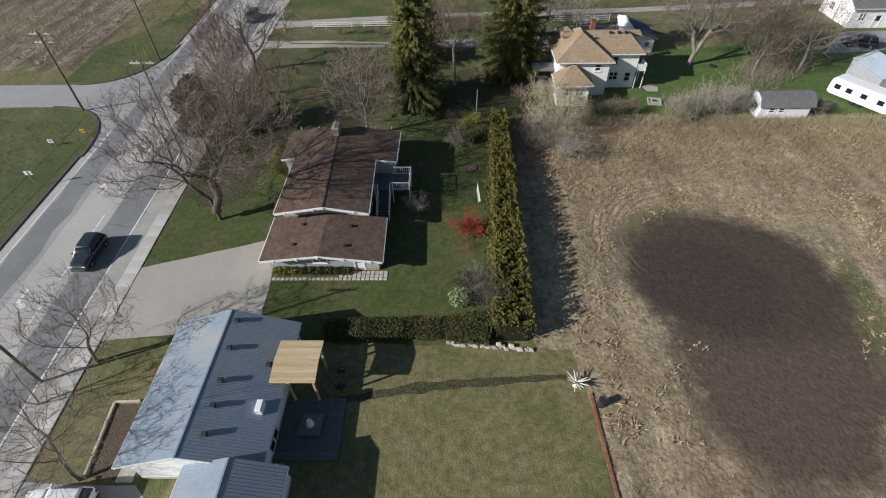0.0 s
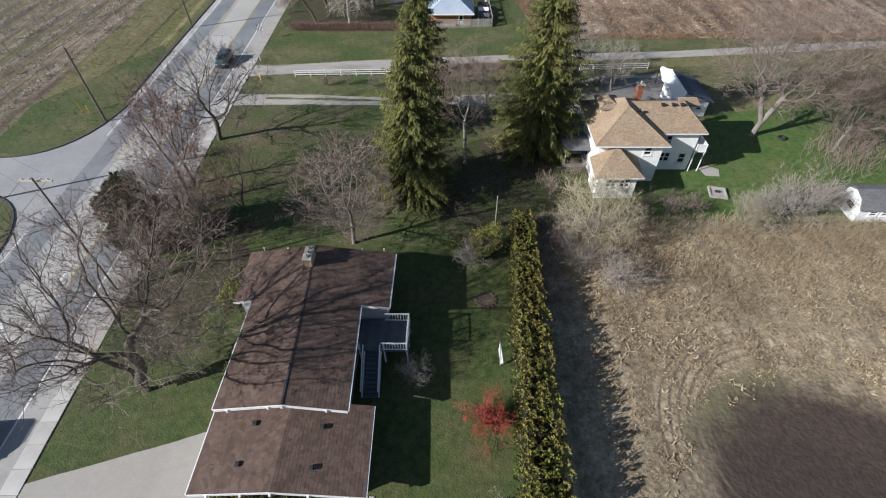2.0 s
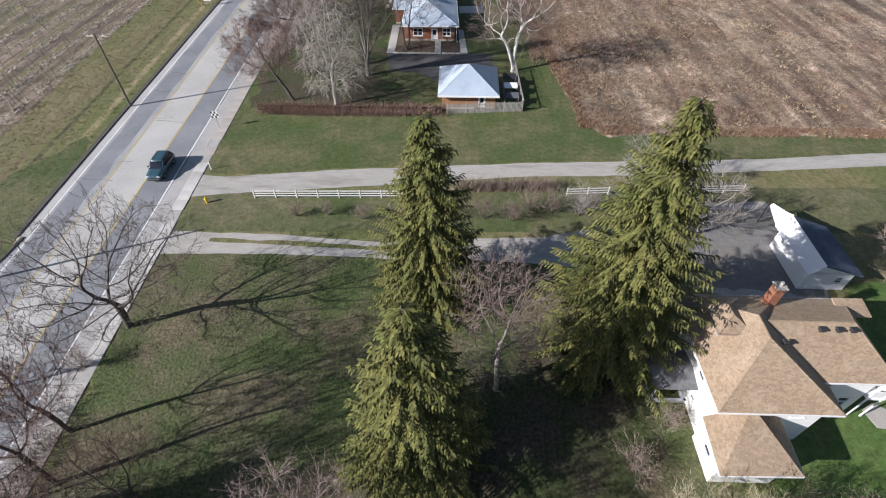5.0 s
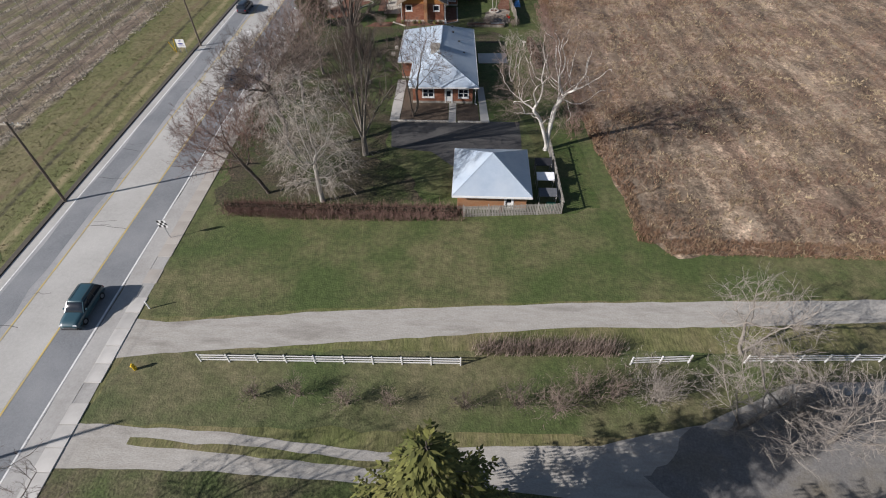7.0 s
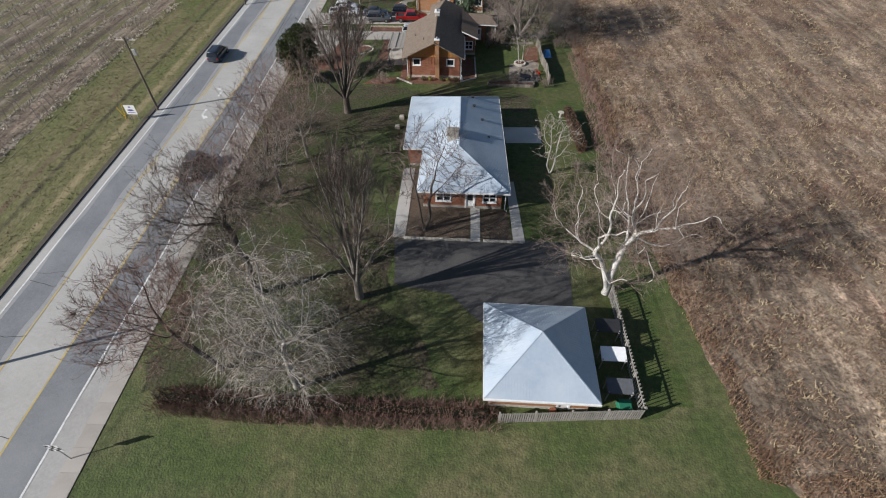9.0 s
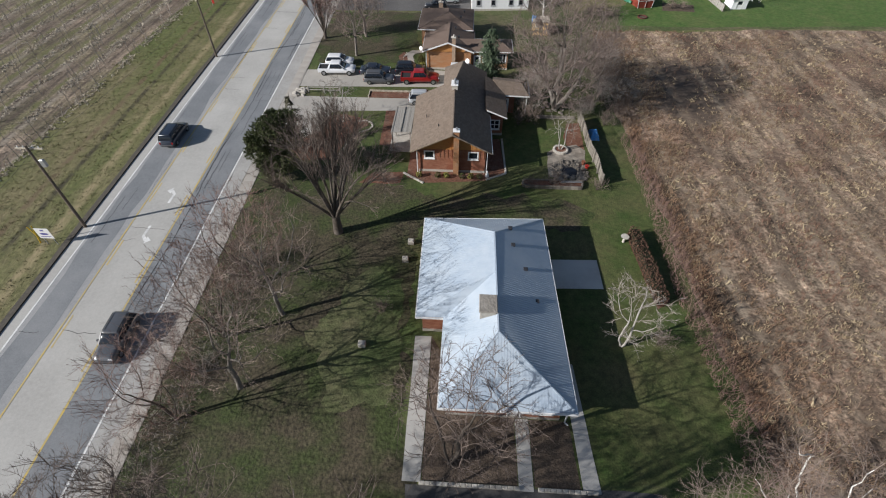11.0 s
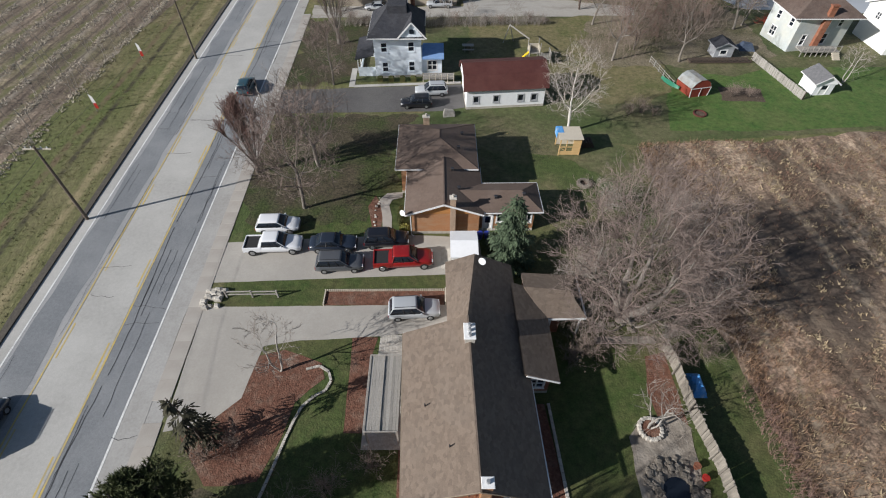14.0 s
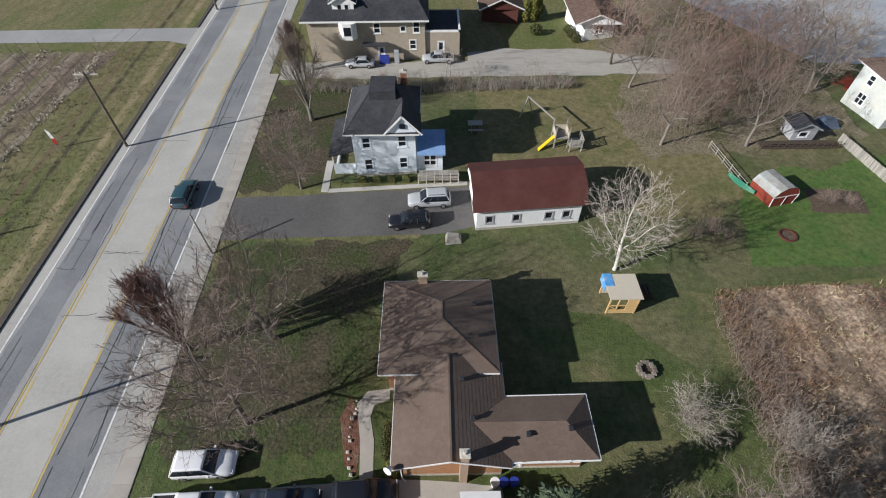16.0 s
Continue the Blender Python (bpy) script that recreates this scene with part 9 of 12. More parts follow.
def hedge(seed, line, width, height, per_m, size, material, name, label, top_wob=0.2):
    """A dense hedge along a line of points; leaves over a near-black core that stands for the inner shade."""
    rng = random.Random(seed)
    pts, outs = [], []
    core = Geo()
    for (a, wa, ha), (b, wb, hb) in zip(zip(line, width, height), list(zip(line, width, height))[1:]):
        A, B = Vector((*a, 0)), Vector((*b, 0))
        d = (B - A).normalized()
        s = Vector((-d.y, d.x, 0))
        L = (B - A).length
        v = []
        for P, w, hh in ((A, wa, ha), (B, wb, hb)):
            for k, z in ((-0.36, 0.0), (0.36, 0.0), (0.30, hh * 0.86), (-0.30, hh * 0.86)):
                q = P + s * k * w
                v.append((q.x, q.y, z))
        core.add(v, [(0, 1, 2, 3), (7, 6, 5, 4), (0, 4, 5, 1), (1, 5, 6, 2), (2, 6, 7, 3), (3, 7, 4, 0)])
        n = int(L * per_m)
        for i in range(n):
            t = rng.random()
            w, hh = wa + (wb - wa) * t, ha + (hb - ha) * t
            P = A.lerp(B, t)
            bump = 1 + top_wob * noise.noise(Vector((P.x * 0.6, P.y * 0.6, seed))) + 0.5 * top_wob * noise.noise(Vector((P.x * 1.9, P.y * 1.9, seed + 3)))
            peri = rng.random() * (w + 2 * hh)
            if peri < hh:
                q, o = s * (-w / 2 * bump) + Vector((0, 0, peri)), -s
            elif peri < hh + w:
                q, o = s * (peri - hh - w / 2) * bump + Vector((0, 0, hh * bump)), Vector((0, 0, 1))
            else:
                q, o = s * (w / 2 * bump) + Vector((0, 0, peri - hh - w)), s
            q = q * rng.uniform(0.86, 1.03)
            pts.append(P + q + d * rng.uniform(-0.1, 0.1))
            outs.append(o)
    for a, b, w, hh in ((line[0], line[1], width[0], height[0]), (line[-1], line[-2], width[-1], height[-1])):
        d = (Vector((*a, 0)) - Vector((*b, 0))).normalized()
        s = Vector((-d.y, d.x, 0))
        for i in range(int(per_m * w * hh / (w + 2 * hh) * 1.1)):
            u, t = rng.uniform(-0.5, 0.5), rng.random()
            pts.append(Vector((*a, 0)) + s * u * w + Vector((0, 0, t * hh)) + d * (0.28 * (1 - 4 * u * u) + rng.uniform(-0.12, 0.12)))
            outs.append((d + Vector((0, 0, 0.3))).normalized())
    v, f = leaf_quads(rng, pts, size, 0, outs)
    ob = thing(name, label, "hedge")
    # added solid core, painted as the shade between the leaves
    core.out("hedge_core", "inner_shade", ob)
    link_mesh("foliage", v, f, material, ob)
    return ob


def cedar_hedge(seed, line, width, height, name, label, material="leaf_cedar", sprays=125):
    """Row of cedars grown together: upright plumes of scale leaves with gaps between the crowns."""
    rng = random.Random(seed)
    v, f = [], []
    core, wood = Geo(), Wood()
    spots = list(zip(line, width, height))
    for (a, wa, ha), (b, wb, hb) in zip(spots, spots[1:]):
        A, B = Vector((*a, 0)), Vector((*b, 0))
        d = (B - A).normalized()
        s = Vector((-d.y, d.x, 0))
        n = max(1, round((B - A).length / 0.74))
        cv = []
        for P, w, hh in ((A, wa, ha), (B, wb, hb)):
            for k, z in ((-0.34, 0.0), (0.34, 0.0), (0.28, hh * 0.72), (-0.28, hh * 0.72)):
                q = P + s * k * w
                cv.append((q.x, q.y, z))
        core.add(cv, [(0, 1, 2, 3), (7, 6, 5, 4), (0, 4, 5, 1), (1, 5, 6, 2), (2, 6, 7, 3), (3, 7, 4, 0)])
        for i in range(n):
            t = (i + 0.5) / n
            w, hh = wa + (wb - wa) * t, ha + (hb - ha) * t
            rows = max(3, round(w / 0.66))
            for k in range(rows):
                c = A.lerp(B, t) + s * (w - 1.0) * ((k + 0.5) / rows - 0.5) * rows / max(1, rows - 1) + Vector((rng.uniform(-0.2, 0.2), rng.uniform(-0.2, 0.2), 0))
                top, r0 = hh * rng.uniform(0.86, 1.07), rng.uniform(0.48, 0.68)
                wood.limb([c, c + Vector((0, 0, top * 0.8))], [0.06, 0.02], 4)
                for _ in range(sprays):
                    z = top * (rng.random() ** (0.30 if 0 < k < rows - 1 else 0.55))
                    az = rng.uniform(0, 6.283)
                    o = Vector((math.cos(az), math.sin(az), 0))
                    rr = r0 * max(0.05, 1 - (z / top) ** 4.5) * rng.uniform(0.75, 1.12)
                    p = c + o * rr + Vector((0, 0, z))
                    up = (Vector((0, 0, 1)) + o * rng.uniform(0.2, 1.3) + rand_dir(rng) * 0.45).normalized() * rng.uniform(0.16, 0.32)
                    side = up.cross(o + rand_dir(rng) * 0.7)
                    side = side.normalized() * rng.uniform(0.045, 0.085) if side.length > 1e-4 else Vector((0.05, 0, 0))
                    m = len(v)
                    for q in (p - up * 0.4, p + side, p + up * 0.6, p - side):
                        v.append((q.x, q.y, max(0.02, q.z)))
                    f.append((m, m + 1, m + 2, m + 3))
    ob = thing(name, label, "hedge")
    # added core behind the plumes; its near-black paints the shade in the gaps
    core.out("hedge_core", "inner_shade", ob)
    link_mesh("brushwood", wood.v, wood.f, "bark", ob)
    link_mesh("foliage", v, f, material, ob)
    return ob


def brush(seed, line, width, height, per_m, twig, name, label, spread=0.5, lean=0.35, radius=0.010):
    """Leafless twiggy hedge: many thin forked stems."""
    rng = random.Random(seed)
    wood, fine = Wood(), Wood()
    for a, b in zip(line, line[1:]):
        A, B = Vector((*a, 0)), Vector((*b, 0))
        for i in range(int((B - A).length * per_m)):
            p = A.lerp(B, rng.random()) + Vector((rng.uniform(-1, 1), rng.uniform(-1, 1), 0)) * width / 2
            hh = height * rng.uniform(0.5, 1.15)
            d = Vector((rng.uniform(-lean, lean), rng.uniform(-lean, lean), 1)).normalized()
            m = p + d * hh * 0.5
            wood.limb([p, m, m + (d + rand_dir(rng) * 0.35).normalized() * hh * 0.5], [radius * 1.5, radius, radius * 0.5], 3)
            for k in range(4):
                q = p.lerp(m, rng.uniform(0.4, 1.0))
                fine.spike(q, q + (d + rand_dir(rng) * spread * 1.4).normalized() * hh * rng.uniform(0.3, 0.55), radius)
    ob = thing(name, label, "hedge")
    link_mesh("stem", wood.v, wood.f, twig, ob)
    link_mesh("twig_mass", fine.v, fine.f, twig, ob)
    return ob


def tufts(name, xs, ys, height, width, blades, material, label, category, seed, lean=0.5, base=0.0):
    """Grass or weed stalks: thin blades at many places, as one mass."""
    r = np.random.RandomState(seed)
    n = len(xs)
    X, Y = np.repeat(xs, blades), np.repeat(ys, blades)
    m = n * blades
    hh = np.repeat(height * r.uniform(0.5, 1.3, n), blades) * r.uniform(0.6, 1.1, m)
    az = r.uniform(0, 6.283, m)
    tl = r.uniform(0, lean, m) * hh
    ax = r.uniform(0, 6.283, m)
    w = width * r.uniform(0.6, 1.4, m)
    bx, by = X + r.normal(0, 0.10, m), Y + r.normal(0, 0.10, m)
    co = np.empty((m, 3, 3))
    co[:, 0] = np.stack([bx - w * np.cos(ax), by - w * np.sin(ax), np.full(m, base)], 1)
    co[:, 1] = np.stack([bx + w * np.cos(ax), by + w * np.sin(ax), np.full(m, base)], 1)
    co[:, 2] = np.stack([bx + tl * np.cos(az), by + tl * np.sin(az), base + hh], 1)
    me = bpy.data.meshes.new(name)
    me.vertices.add(m * 3)
    me.vertices.foreach_set("co", co.reshape(-1))
    me.loops.add(m * 3)
    me.loops.foreach_set("vertex_index", np.arange(m * 3, dtype=np.int32))
    me.polygons.add(m)
    me.polygons.foreach_set("loop_start", np.arange(0, m * 3, 3, dtype=np.int32))
    me.update(calc_edges=True)
    me.materials.append(MATS[material])
    return tagged(new(name, me), label, category, "", "stuff")


# bare trees: prototypes
P_ROUND = grown_tree(1, [(0.9, 0, 6.0, 4.6, 4.6, 3.9)], 0.17, [[(0, 0, 0), (0.05, 0, 1.6)]], 620, 1.9, up=0.12, spray=1, twigs=1.3, bark="bark_grey", twig="twig_brown", label="bare round-crowned tree with grey-brown twigs")
P_FULL = grown_tree(31, [(0, 0, 6.9, 5.2, 5.2, 4.7), (0.6, 0, 8.5, 4.0, 4.0, 3.0)], 0.24, [[(0, 0, 0), (0.1, 0, 1.7)]], 1125, 2.6, up=0.12, bark="bark_grey", twig="twig_mauve", twigs=1.6, label="bare round-crowned tree with dense grey-brown twigs")
P_BROAD = grown_tree(2, [(1.8, 1, 10.6, 8.4, 8.0, 5.2), (-4.5, -1, 7.0, 4.6, 4.5, 3.2), (6, 1, 8.5, 4, 5, 4)], 0.44, [[(0, 0, 0), (-0.1, 0, 1.4), (-0.3, 0.1, 2.6)], [(0, 0, 1.2), (0.9, 0.2, 3.2)]], 1250, 2.0, up=0.03, crook=0.24, twigs=1.25, tip=0.015, thin=0.024, bark="bark", twig="twig_brown", label="large old bare tree with wide crooked limbs")
P_TALL = broom_tree(3, 16.6, 4.2, 0.34, 3.2, 10, 8, 10, 0.13, (0.6, 0.3), low=-5, bark="bark_grey", twig="twig_dark", label="tall upright bare tree")
P_RED = grown_tree(4, [(0, 0, 5.6, 4.6, 4.6, 3.8)], 0.16, [[(0, 0, 0), (0.1, 0, 1.2)], [(0, 0, 0), (-0.5, 0.3, 1.4)]], 480, 1.5, up=0.1, crook=0.12, twigs=1.25, twig_r=0.009, spray=1, twig="twig_red", label="bare tree with reddish-brown twigs")
P_LEAN = grown_tree(34, [(-3.4, 0, 8.0, 5.0, 4.6, 4.2), (-1.0, 0.5, 9.6, 3.6, 3.6, 3.2), (-5.5, -0.5, 6.0, 3.2, 3.4, 2.4)], 0.26, [[(0, 0, 0), (-0.6, 0, 1.8), (-1.6, 0, 3.6)]], 1050, 3.2, up=0.06, crook=0.10, twigs=2.0, twig="twig_red", label="leaning bare tree with arching reddish twigs")
P_GREY = grown_tree(5, [(0, 0, 6.6, 4.3, 4.3, 4.0)], 0.20, [[(0, 0, 0), (0, 0, 1.5)], [(0, 0, 0), (0.5, -0.3, 1.7)]], 700, 1.8, up=0.16, spray=1, bark="bark_grey", twig="twig_grey", label="bare tree with pale grey branches")
P_HIGH = grown_tree(35, [(0, 0, 9.4, 3.9, 3.9, 4.6)], 0.25, [[(0, 0, 0), (0.1, 0, 2.0), (0.3, 0.1, 3.6)]], 775, 4.4, up=0.14, crook=0.14, twigs=1.5, bark="bark_grey", twig="twig_brown", label="bare tree with a high open grey crown")
P_WHITE = grown_tree(16, [(-0.2, 0, 10.0, 6.4, 6.0, 5.4), (-4.0, -0.5, 6.5, 3.0, 3.0, 2.4), (3.6, 0.5, 7.2, 3.0, 3.0, 2.4)], 0.34, [[(0, 0, 0), (-0.1, 0, 1.0), (-0.6, 0, 2.6), (-1.4, 0.2, 4.6)], [(0, 0, 0), (0.4, 0, 1.4), (1.4, 0.1, 3.4)], [(0, 0, 0), (0.1, 0.3, 2.2), (0.3, 0.6, 5.0)]], 760, 2.6, kill=0.86, up=0.10, crook=0.20, twigs=2.0, thin=0.022, tip=0.017, twig_len=0.7, twig_r=0.007, bark="bark_white", twig="twig_brown", label="bare white-barked tree with forked crown")
P_CROOK = grown_tree(17, [(1.2, 0, 7.4, 7.8, 7.6, 4.8)], 0.34, [[(0, 0, 0), (0.2, 0, 1.2), (0.3, 0, 2.0)]], 900, 2.0, kill=0.95, up=0.10, crook=0.10, twigs=0.9, thin=0.018, tip=0.018, twig="twig_dark", label="wide bare tree with dark spreading limbs")
P_SPREAD = grown_tree(27, [(0.6, 0, 7.4, 5.6, 5.4, 4.6)], 0.26, [[(0, 0, 0), (0.2, 0, 1.2), (0.3, 0, 2.0)]], 560, 2.2, up=0.06, crook=0.16, twigs=1.0, spray=1, bark="bark_grey", twig="twig_brown", label="bare spreading tree with grey-brown twigs")
P_TWIST = grown_tree(37, [(-2.4, 1, 11.6, 4.8, 4.6, 3.4), (2.6, 1, 12.6, 3.8, 3.8, 3.2), (-4.8, -1, 8.6, 3.2, 3.4, 2.2)], 0.36, [[(0, 0, 0), (-0.4, 0, 2.2), (0.1, 0.2, 4.4), (-0.5, 0.2, 6.0)]], 950, 5.0, up=0.0, crook=0.34, twig="twig_dark", twigs=1.9, label="tall bare tree with dark twisted limbs")
P_FAN = broom_tree(38, 14.4, 6.6, 0.44, 2.4, 12, 9, 10, 0.14, (0.8, 0.5), low=-8, bark="bark", twig="twig_dark", label="large bare tree with limbs fanning upwards")
P_OLD = grown_tree(18, [(0.6, 0, 10.8, 9.0, 8.6, 6.2)], 0.42, [[(0, 0, 0), (0.5, 0, 2.2), (1.3, 0, 4.6)], [(0.4, 0, 2.0), (-0.6, 0.3, 4.4)]], 1187, 4.4, up=0.02, crook=0.16, twigs=2.0, bark="bark_grey", twig="twig_brown", label="large old bare tree with grey crooked limbs")
P_DROOP = grown_tree(19, [(0, 0, 10.2, 4.6, 4.4, 5.6), (0.3, -0.4, 6.0, 4.6, 4.6, 4.0)], 0.32, [[(0, 0, 0), (0, 0, 2.2), (0.3, 0, 4.6)]], 1000, 2.2, up=0.04, crook=0.14, gaps=0.12, twigs=1.4, droop=0.7, twig_len=0.8, tip=0.017, thin=0.020, bark="bark_pale", twig="twig_pale", label="tall bare tree with pale drooping branches")
P_POLE = grown_tree(20, [(0, 0, 7.4, 3.4, 3.4, 4.8)], 0.18, [[(0, 0, 0), (0.1, 0, 2.0), (0.3, 0, 4.0)]], 525, 2.0, up=0.25, crook=0.10, twigs=1.6, twig="twig_red", label="slender bare tree with reddish twigs")
P_MAUVE = grown_tree(7, [(-0.2, 0, 9.2, 7.4, 7.2, 6.2), (0, -1.0, 5.4, 6.4, 6.4, 3.6)], 0.40, [[(0, 0, 0), (0.3, 0.3, 1.6)], [(0, 0, 0), (-0.7, 0, 1.5)], [(0, 0, 0), (0.9, -0.3, 1.4)], [(0, 0, 0), (0, 0.9, 1.5)], [(0, 0, 0), (-0.5, -0.8, 1.3)]], 1600, 1.8, up=0.10, crook=0.12, twigs=2.3, bark="bark_grey", twig="twig_mauve", label="broad bare tree with mauve-brown budding twigs")
P_VASE = broom_tree(8, 9.4, 2.7, 0.26, 0.9, 12, 9, 11, 0.13, low=5, bark="bark", twig="twig_vase", label="dense vase-shaped bare tree with red-brown twigs")
P_FORT = grown_tree(39, [(-0.4, 0, 6.6, 3.7, 3.5, 4.4)], 0.20, [[(0, 0, 0), (0, 0, 1.8)]], 700, 2.2, up=0.22, crook=0.10, bark="bark_white", twig="twig_pale", label="bare pale-barked tree beside the timber fort")
P_LAWN = grown_tree(40, [(0.6, 0, 6.4, 3.4, 3.2, 3.6)], 0.15, [[(0, 0, 0), (0.1, 0, 1.2)], [(0, 0, 0), (-0.3, 0.2, 1.4)], [(0, 0, 0), (0.5, 0, 1.4)]], 525, 1.6, up=0.14, crook=0.14, twig="twig_dark", label="small dark bare tree in front of the bungalow")
P_SMALL = grown_tree(9, [(0, 0, 3.3, 2.1, 2.1, 1.9)], 0.09, [[(0, 0, 0), (0.05, 0, 0.8)], [(0, 0, 0), (-0.3, 0.2, 1.0)], [(0, 0, 0), (0.3, -0.2, 0.9)]], 230, 0.9, step=0.3, kill=0.6, up=0.16, crook=0.12, twigs=1.2, twig_len=0.4, spray=1, tip=0.010, thin=0.02, bark="bark_pale", twig="twig_grey", label="small bare ornamental tree")
P_SHRUB = bare_tree(10, 3, 3.2, 0.10, 0.05, 3, kids=(6, 4, 4), last=3, stems=9, rise=(40, 80), twig="twig_brown", name="shrub", label="leafless brown twiggy shrub", category="shrub", group="bare shrubs")
P_STRAW = grown_tree(11, [(0, 0, 3.5, 5.0, 4.7, 3.5), (1.6, -0.6, 2.6, 3.6, 3.4, 2.4), (-1.8, 0.6, 2.8, 3.4, 3.2, 2.6)], 0.16, [[(0, 0, 0), (0.3, 0, 0.7)], [(0, 0, 0), (-0.4, 0.2, 0.7)], [(0.2, 0, 0), (0.7, -0.4, 0.6)], [(0, 0.2, 0), (-0.2, 0.7, 0.7)], [(-0.2, -0.2, 0), (-0.5, -0.6, 0.6)]], 900, 0.5, kill=0.75, up=0.05, crook=0.16, twigs=1.9, tip=0.012, thin=0.024, bark="twig_grey", twig="twig_straw", name="shrub", label="large rounded straw-coloured leafless willow shrub", category="shrub", group="bare shrubs")
P_GREYSHRUB = bare_tree(12, 3.6, 4.2, 0.12, 0.05, 3, kids=(7, 6, 5), last=3, stems=10, rise=(35, 80), bark="bark_grey", twig="twig_grey", name="shrub", label="pale grey leafless shrub", category="shrub", group="bare shrubs")
P_REDSHRUB = bare_tree(13, 2.2, 2.8, 0.08, 0.04, 3, kids=(8, 7, 6), last=3, stems=14, rise=(25, 85), bark="twig_scarlet", twig="twig_scarlet", name="shrub", label="round scarlet-twigged dogwood shrub", category="shrub", group="red shrubs")

plant(P_ROUND, -28.2, 10.9, 0, 0.95, 0.9)
plant(P_SMALL, -31.0, 7.0, 80, 1.0)
plant(P_ROUND, -24.6, 1.4, 110, 0.95, 0.9)
plant(P_BROAD, -23.8, 28.9, 0, 1.08)
plant(P_CROOK, -30.2, 65.2, 0, 1.0, 1.02)
plant(P_POLE, -30.0, 55.6, 190, 1.1)
plant(P_POLE, -28.9, 51.8, 70, 1.2)
plant(P_GREY, -27.4, 47.2, 130, 0.9, 0.95)
plant(P_RED, -24.8, 46.6, 10, 0.95, 1.05)
plant(P_RED, -28.6, 42.6, 90, 0.9, 1.0)
plant(P_RED, -22.8, 51.0, 200, 0.8, 0.9)
plant(P_RED, -31.0, 50.6, 190, 0.62)
plant(P_FULL, -9.5, 45.8, 30, 1.0)
plant(P_HIGH, 2.3, 60.0, 100, 1.0, 1.02)
plant(P_TALL, -15.2, 113.2, 0, 1.0)
plant(P_DROOP, -18.6, 104.0, 75, 1.0)
plant(P_LEAN, -25.2, 105.2, 0, 0.95)
plant(P_TWIST, -24.6, 113.2, 0, 1.0, 0.95)
plant(P_RED, -30.6, 124.6, 20, 0.85, 1.0)
plant(P_SPREAD, -26.8, 127.4, 60, 0.9, 1.05)
plant(P_RED, -29.8, 132, 200, 0.95, 1.1)
plant(P_SPREAD, -25.4, 134.6, 150, 0.85, 1.0)
plant(P_WHITE, 7.5, 115.0, 0, 1.0)
plant(P_LAWN, -10.0, 122.6, 0, 1.3, 1.25)
plant(P_SMALL, 4.0, 133.0, 30, 1.35)
plant(P_FAN, -22.6, 145.2, 0, 1.0)
plant(P_RED, -29.0, 138.0, 10, 1.05, 1.1)
plant(P_MAUVE, 2.1, 170.6, 0, 1.0)
plant(P_GREY, 6.5, 176.5, 200, 0.7)
plant(P_FULL, -28.0, 185.2, 15, 0.95, 1.15)
plant(P_SPREAD, -27.6, 192.4, 200, 0.95, 1.0)
plant(P_VASE, -34.5, 191.4, 0, 1.1, 1.05)
plant(P_FULL, -28.6, 211.2, 50, 0.66, 0.8)
plant(P_TALL, -29.6, 224.3, 100, 0.8, 0.66)
plant(P_VASE, -33.5, 236.3, 70, 0.8)
plant(P_FORT, 2.8, 199.3, 0, 1.0)
plant(P_GREYSHRUB, 4.4, 185.0, 0, 0.9)
plant(P_OLD, 40.4, 66.4, 0, 1.0)
plant(P_SPREAD, 52.5, 68.0, 120, 1.1)
plant(P_SPREAD, 49.0, 62.6, 40, 0.85)
plant(P_SPREAD, 57.0, 64.0, 220, 1.05)
plant(P_RED, 55.0, 69.5, 300, 1.2)
plant(P_GREY, 45.0, 76.5, 10, 0.8)
plant(P_GREY, 21.0, 85.9, 200, 0.95, 0.72, label="low bare pale tree leaning over the white fence")
plant(P_GREY, 18.2, 79.2, 30, 1.0, 0.8)
plant(P_GREY, 24.6, 78.6, 250, 0.8, 0.7)
plant(P_GREYSHRUB, 23.0, 80.0, 200, 1.2)
plant(P_SPREAD, 13.2, 218.4, 30, 0.78, 1.0)
plant(P_SPREAD, 23.4, 218.0, 140, 0.72, 0.95)
plant(P_SPREAD, 17.5, 227.2, 250, 0.8)
plant(P_ROUND, 30.5, 233.0, 170, 1.3)
plant(P_ROUND, 20.5, 240.0, 70, 1.3)
plant(P_GREY, 16.0, 247.0, 260, 1.1)
plant(P_ROUND, 36.5, 229.5, 130, 1.2)
plant(P_ROUND, 13.0, 231.5, 330, 1.1)
plant(P_SMALL, 45.0, 211.5, 10, 1.0)
plant(P_SMALL, 1.9, 160.9, 200, 1.05)
for x, y, k in ((-1.2, 170.2, 0.8), (-0.6, 175.0, 1.0), (1.2, 176.6, 0.9), (5.4, 168.6, 0.7), (-2.6, 171.6, 0.7)):
    plant(P_GREYSHRUB, x, y, x * 91 % 360, k)
plant(P_SMALL, -26.4, 165.9, 40, 1.15)
plant(P_SMALL, -12, 233.4, 40, 0.9)
for i in range(15):
    plant(P_SHRUB if i % 3 else P_SMALL, -31 + i * 2.55, 232.0 + 0.5 * math.sin(i * 2.1), i * 77 % 360, 0.62 + 0.16 * math.sin(i * 1.7))
plant(P_GREY, 38.6, 231.0, 60, 0.9)
plant(P_GREY, 40.5, 238.5, 40, 1.0)
for x, y, p, k in ((17.5, 222.0, P_RED, 0.9), (27.2, 229.2, P_RED, 1.1), (33.4, 236.0, P_ROUND, 1.1), (22.4, 233.6, P_RED, 1.1), (12.0, 238.0, P_RED, 1.1), (18.4, 252.0, P_ROUND, 1.2)):
    plant(p, x, y, x * 37 % 360, k)
plant(P_ROUND, 26.5, 247.5, 200, 1.2)
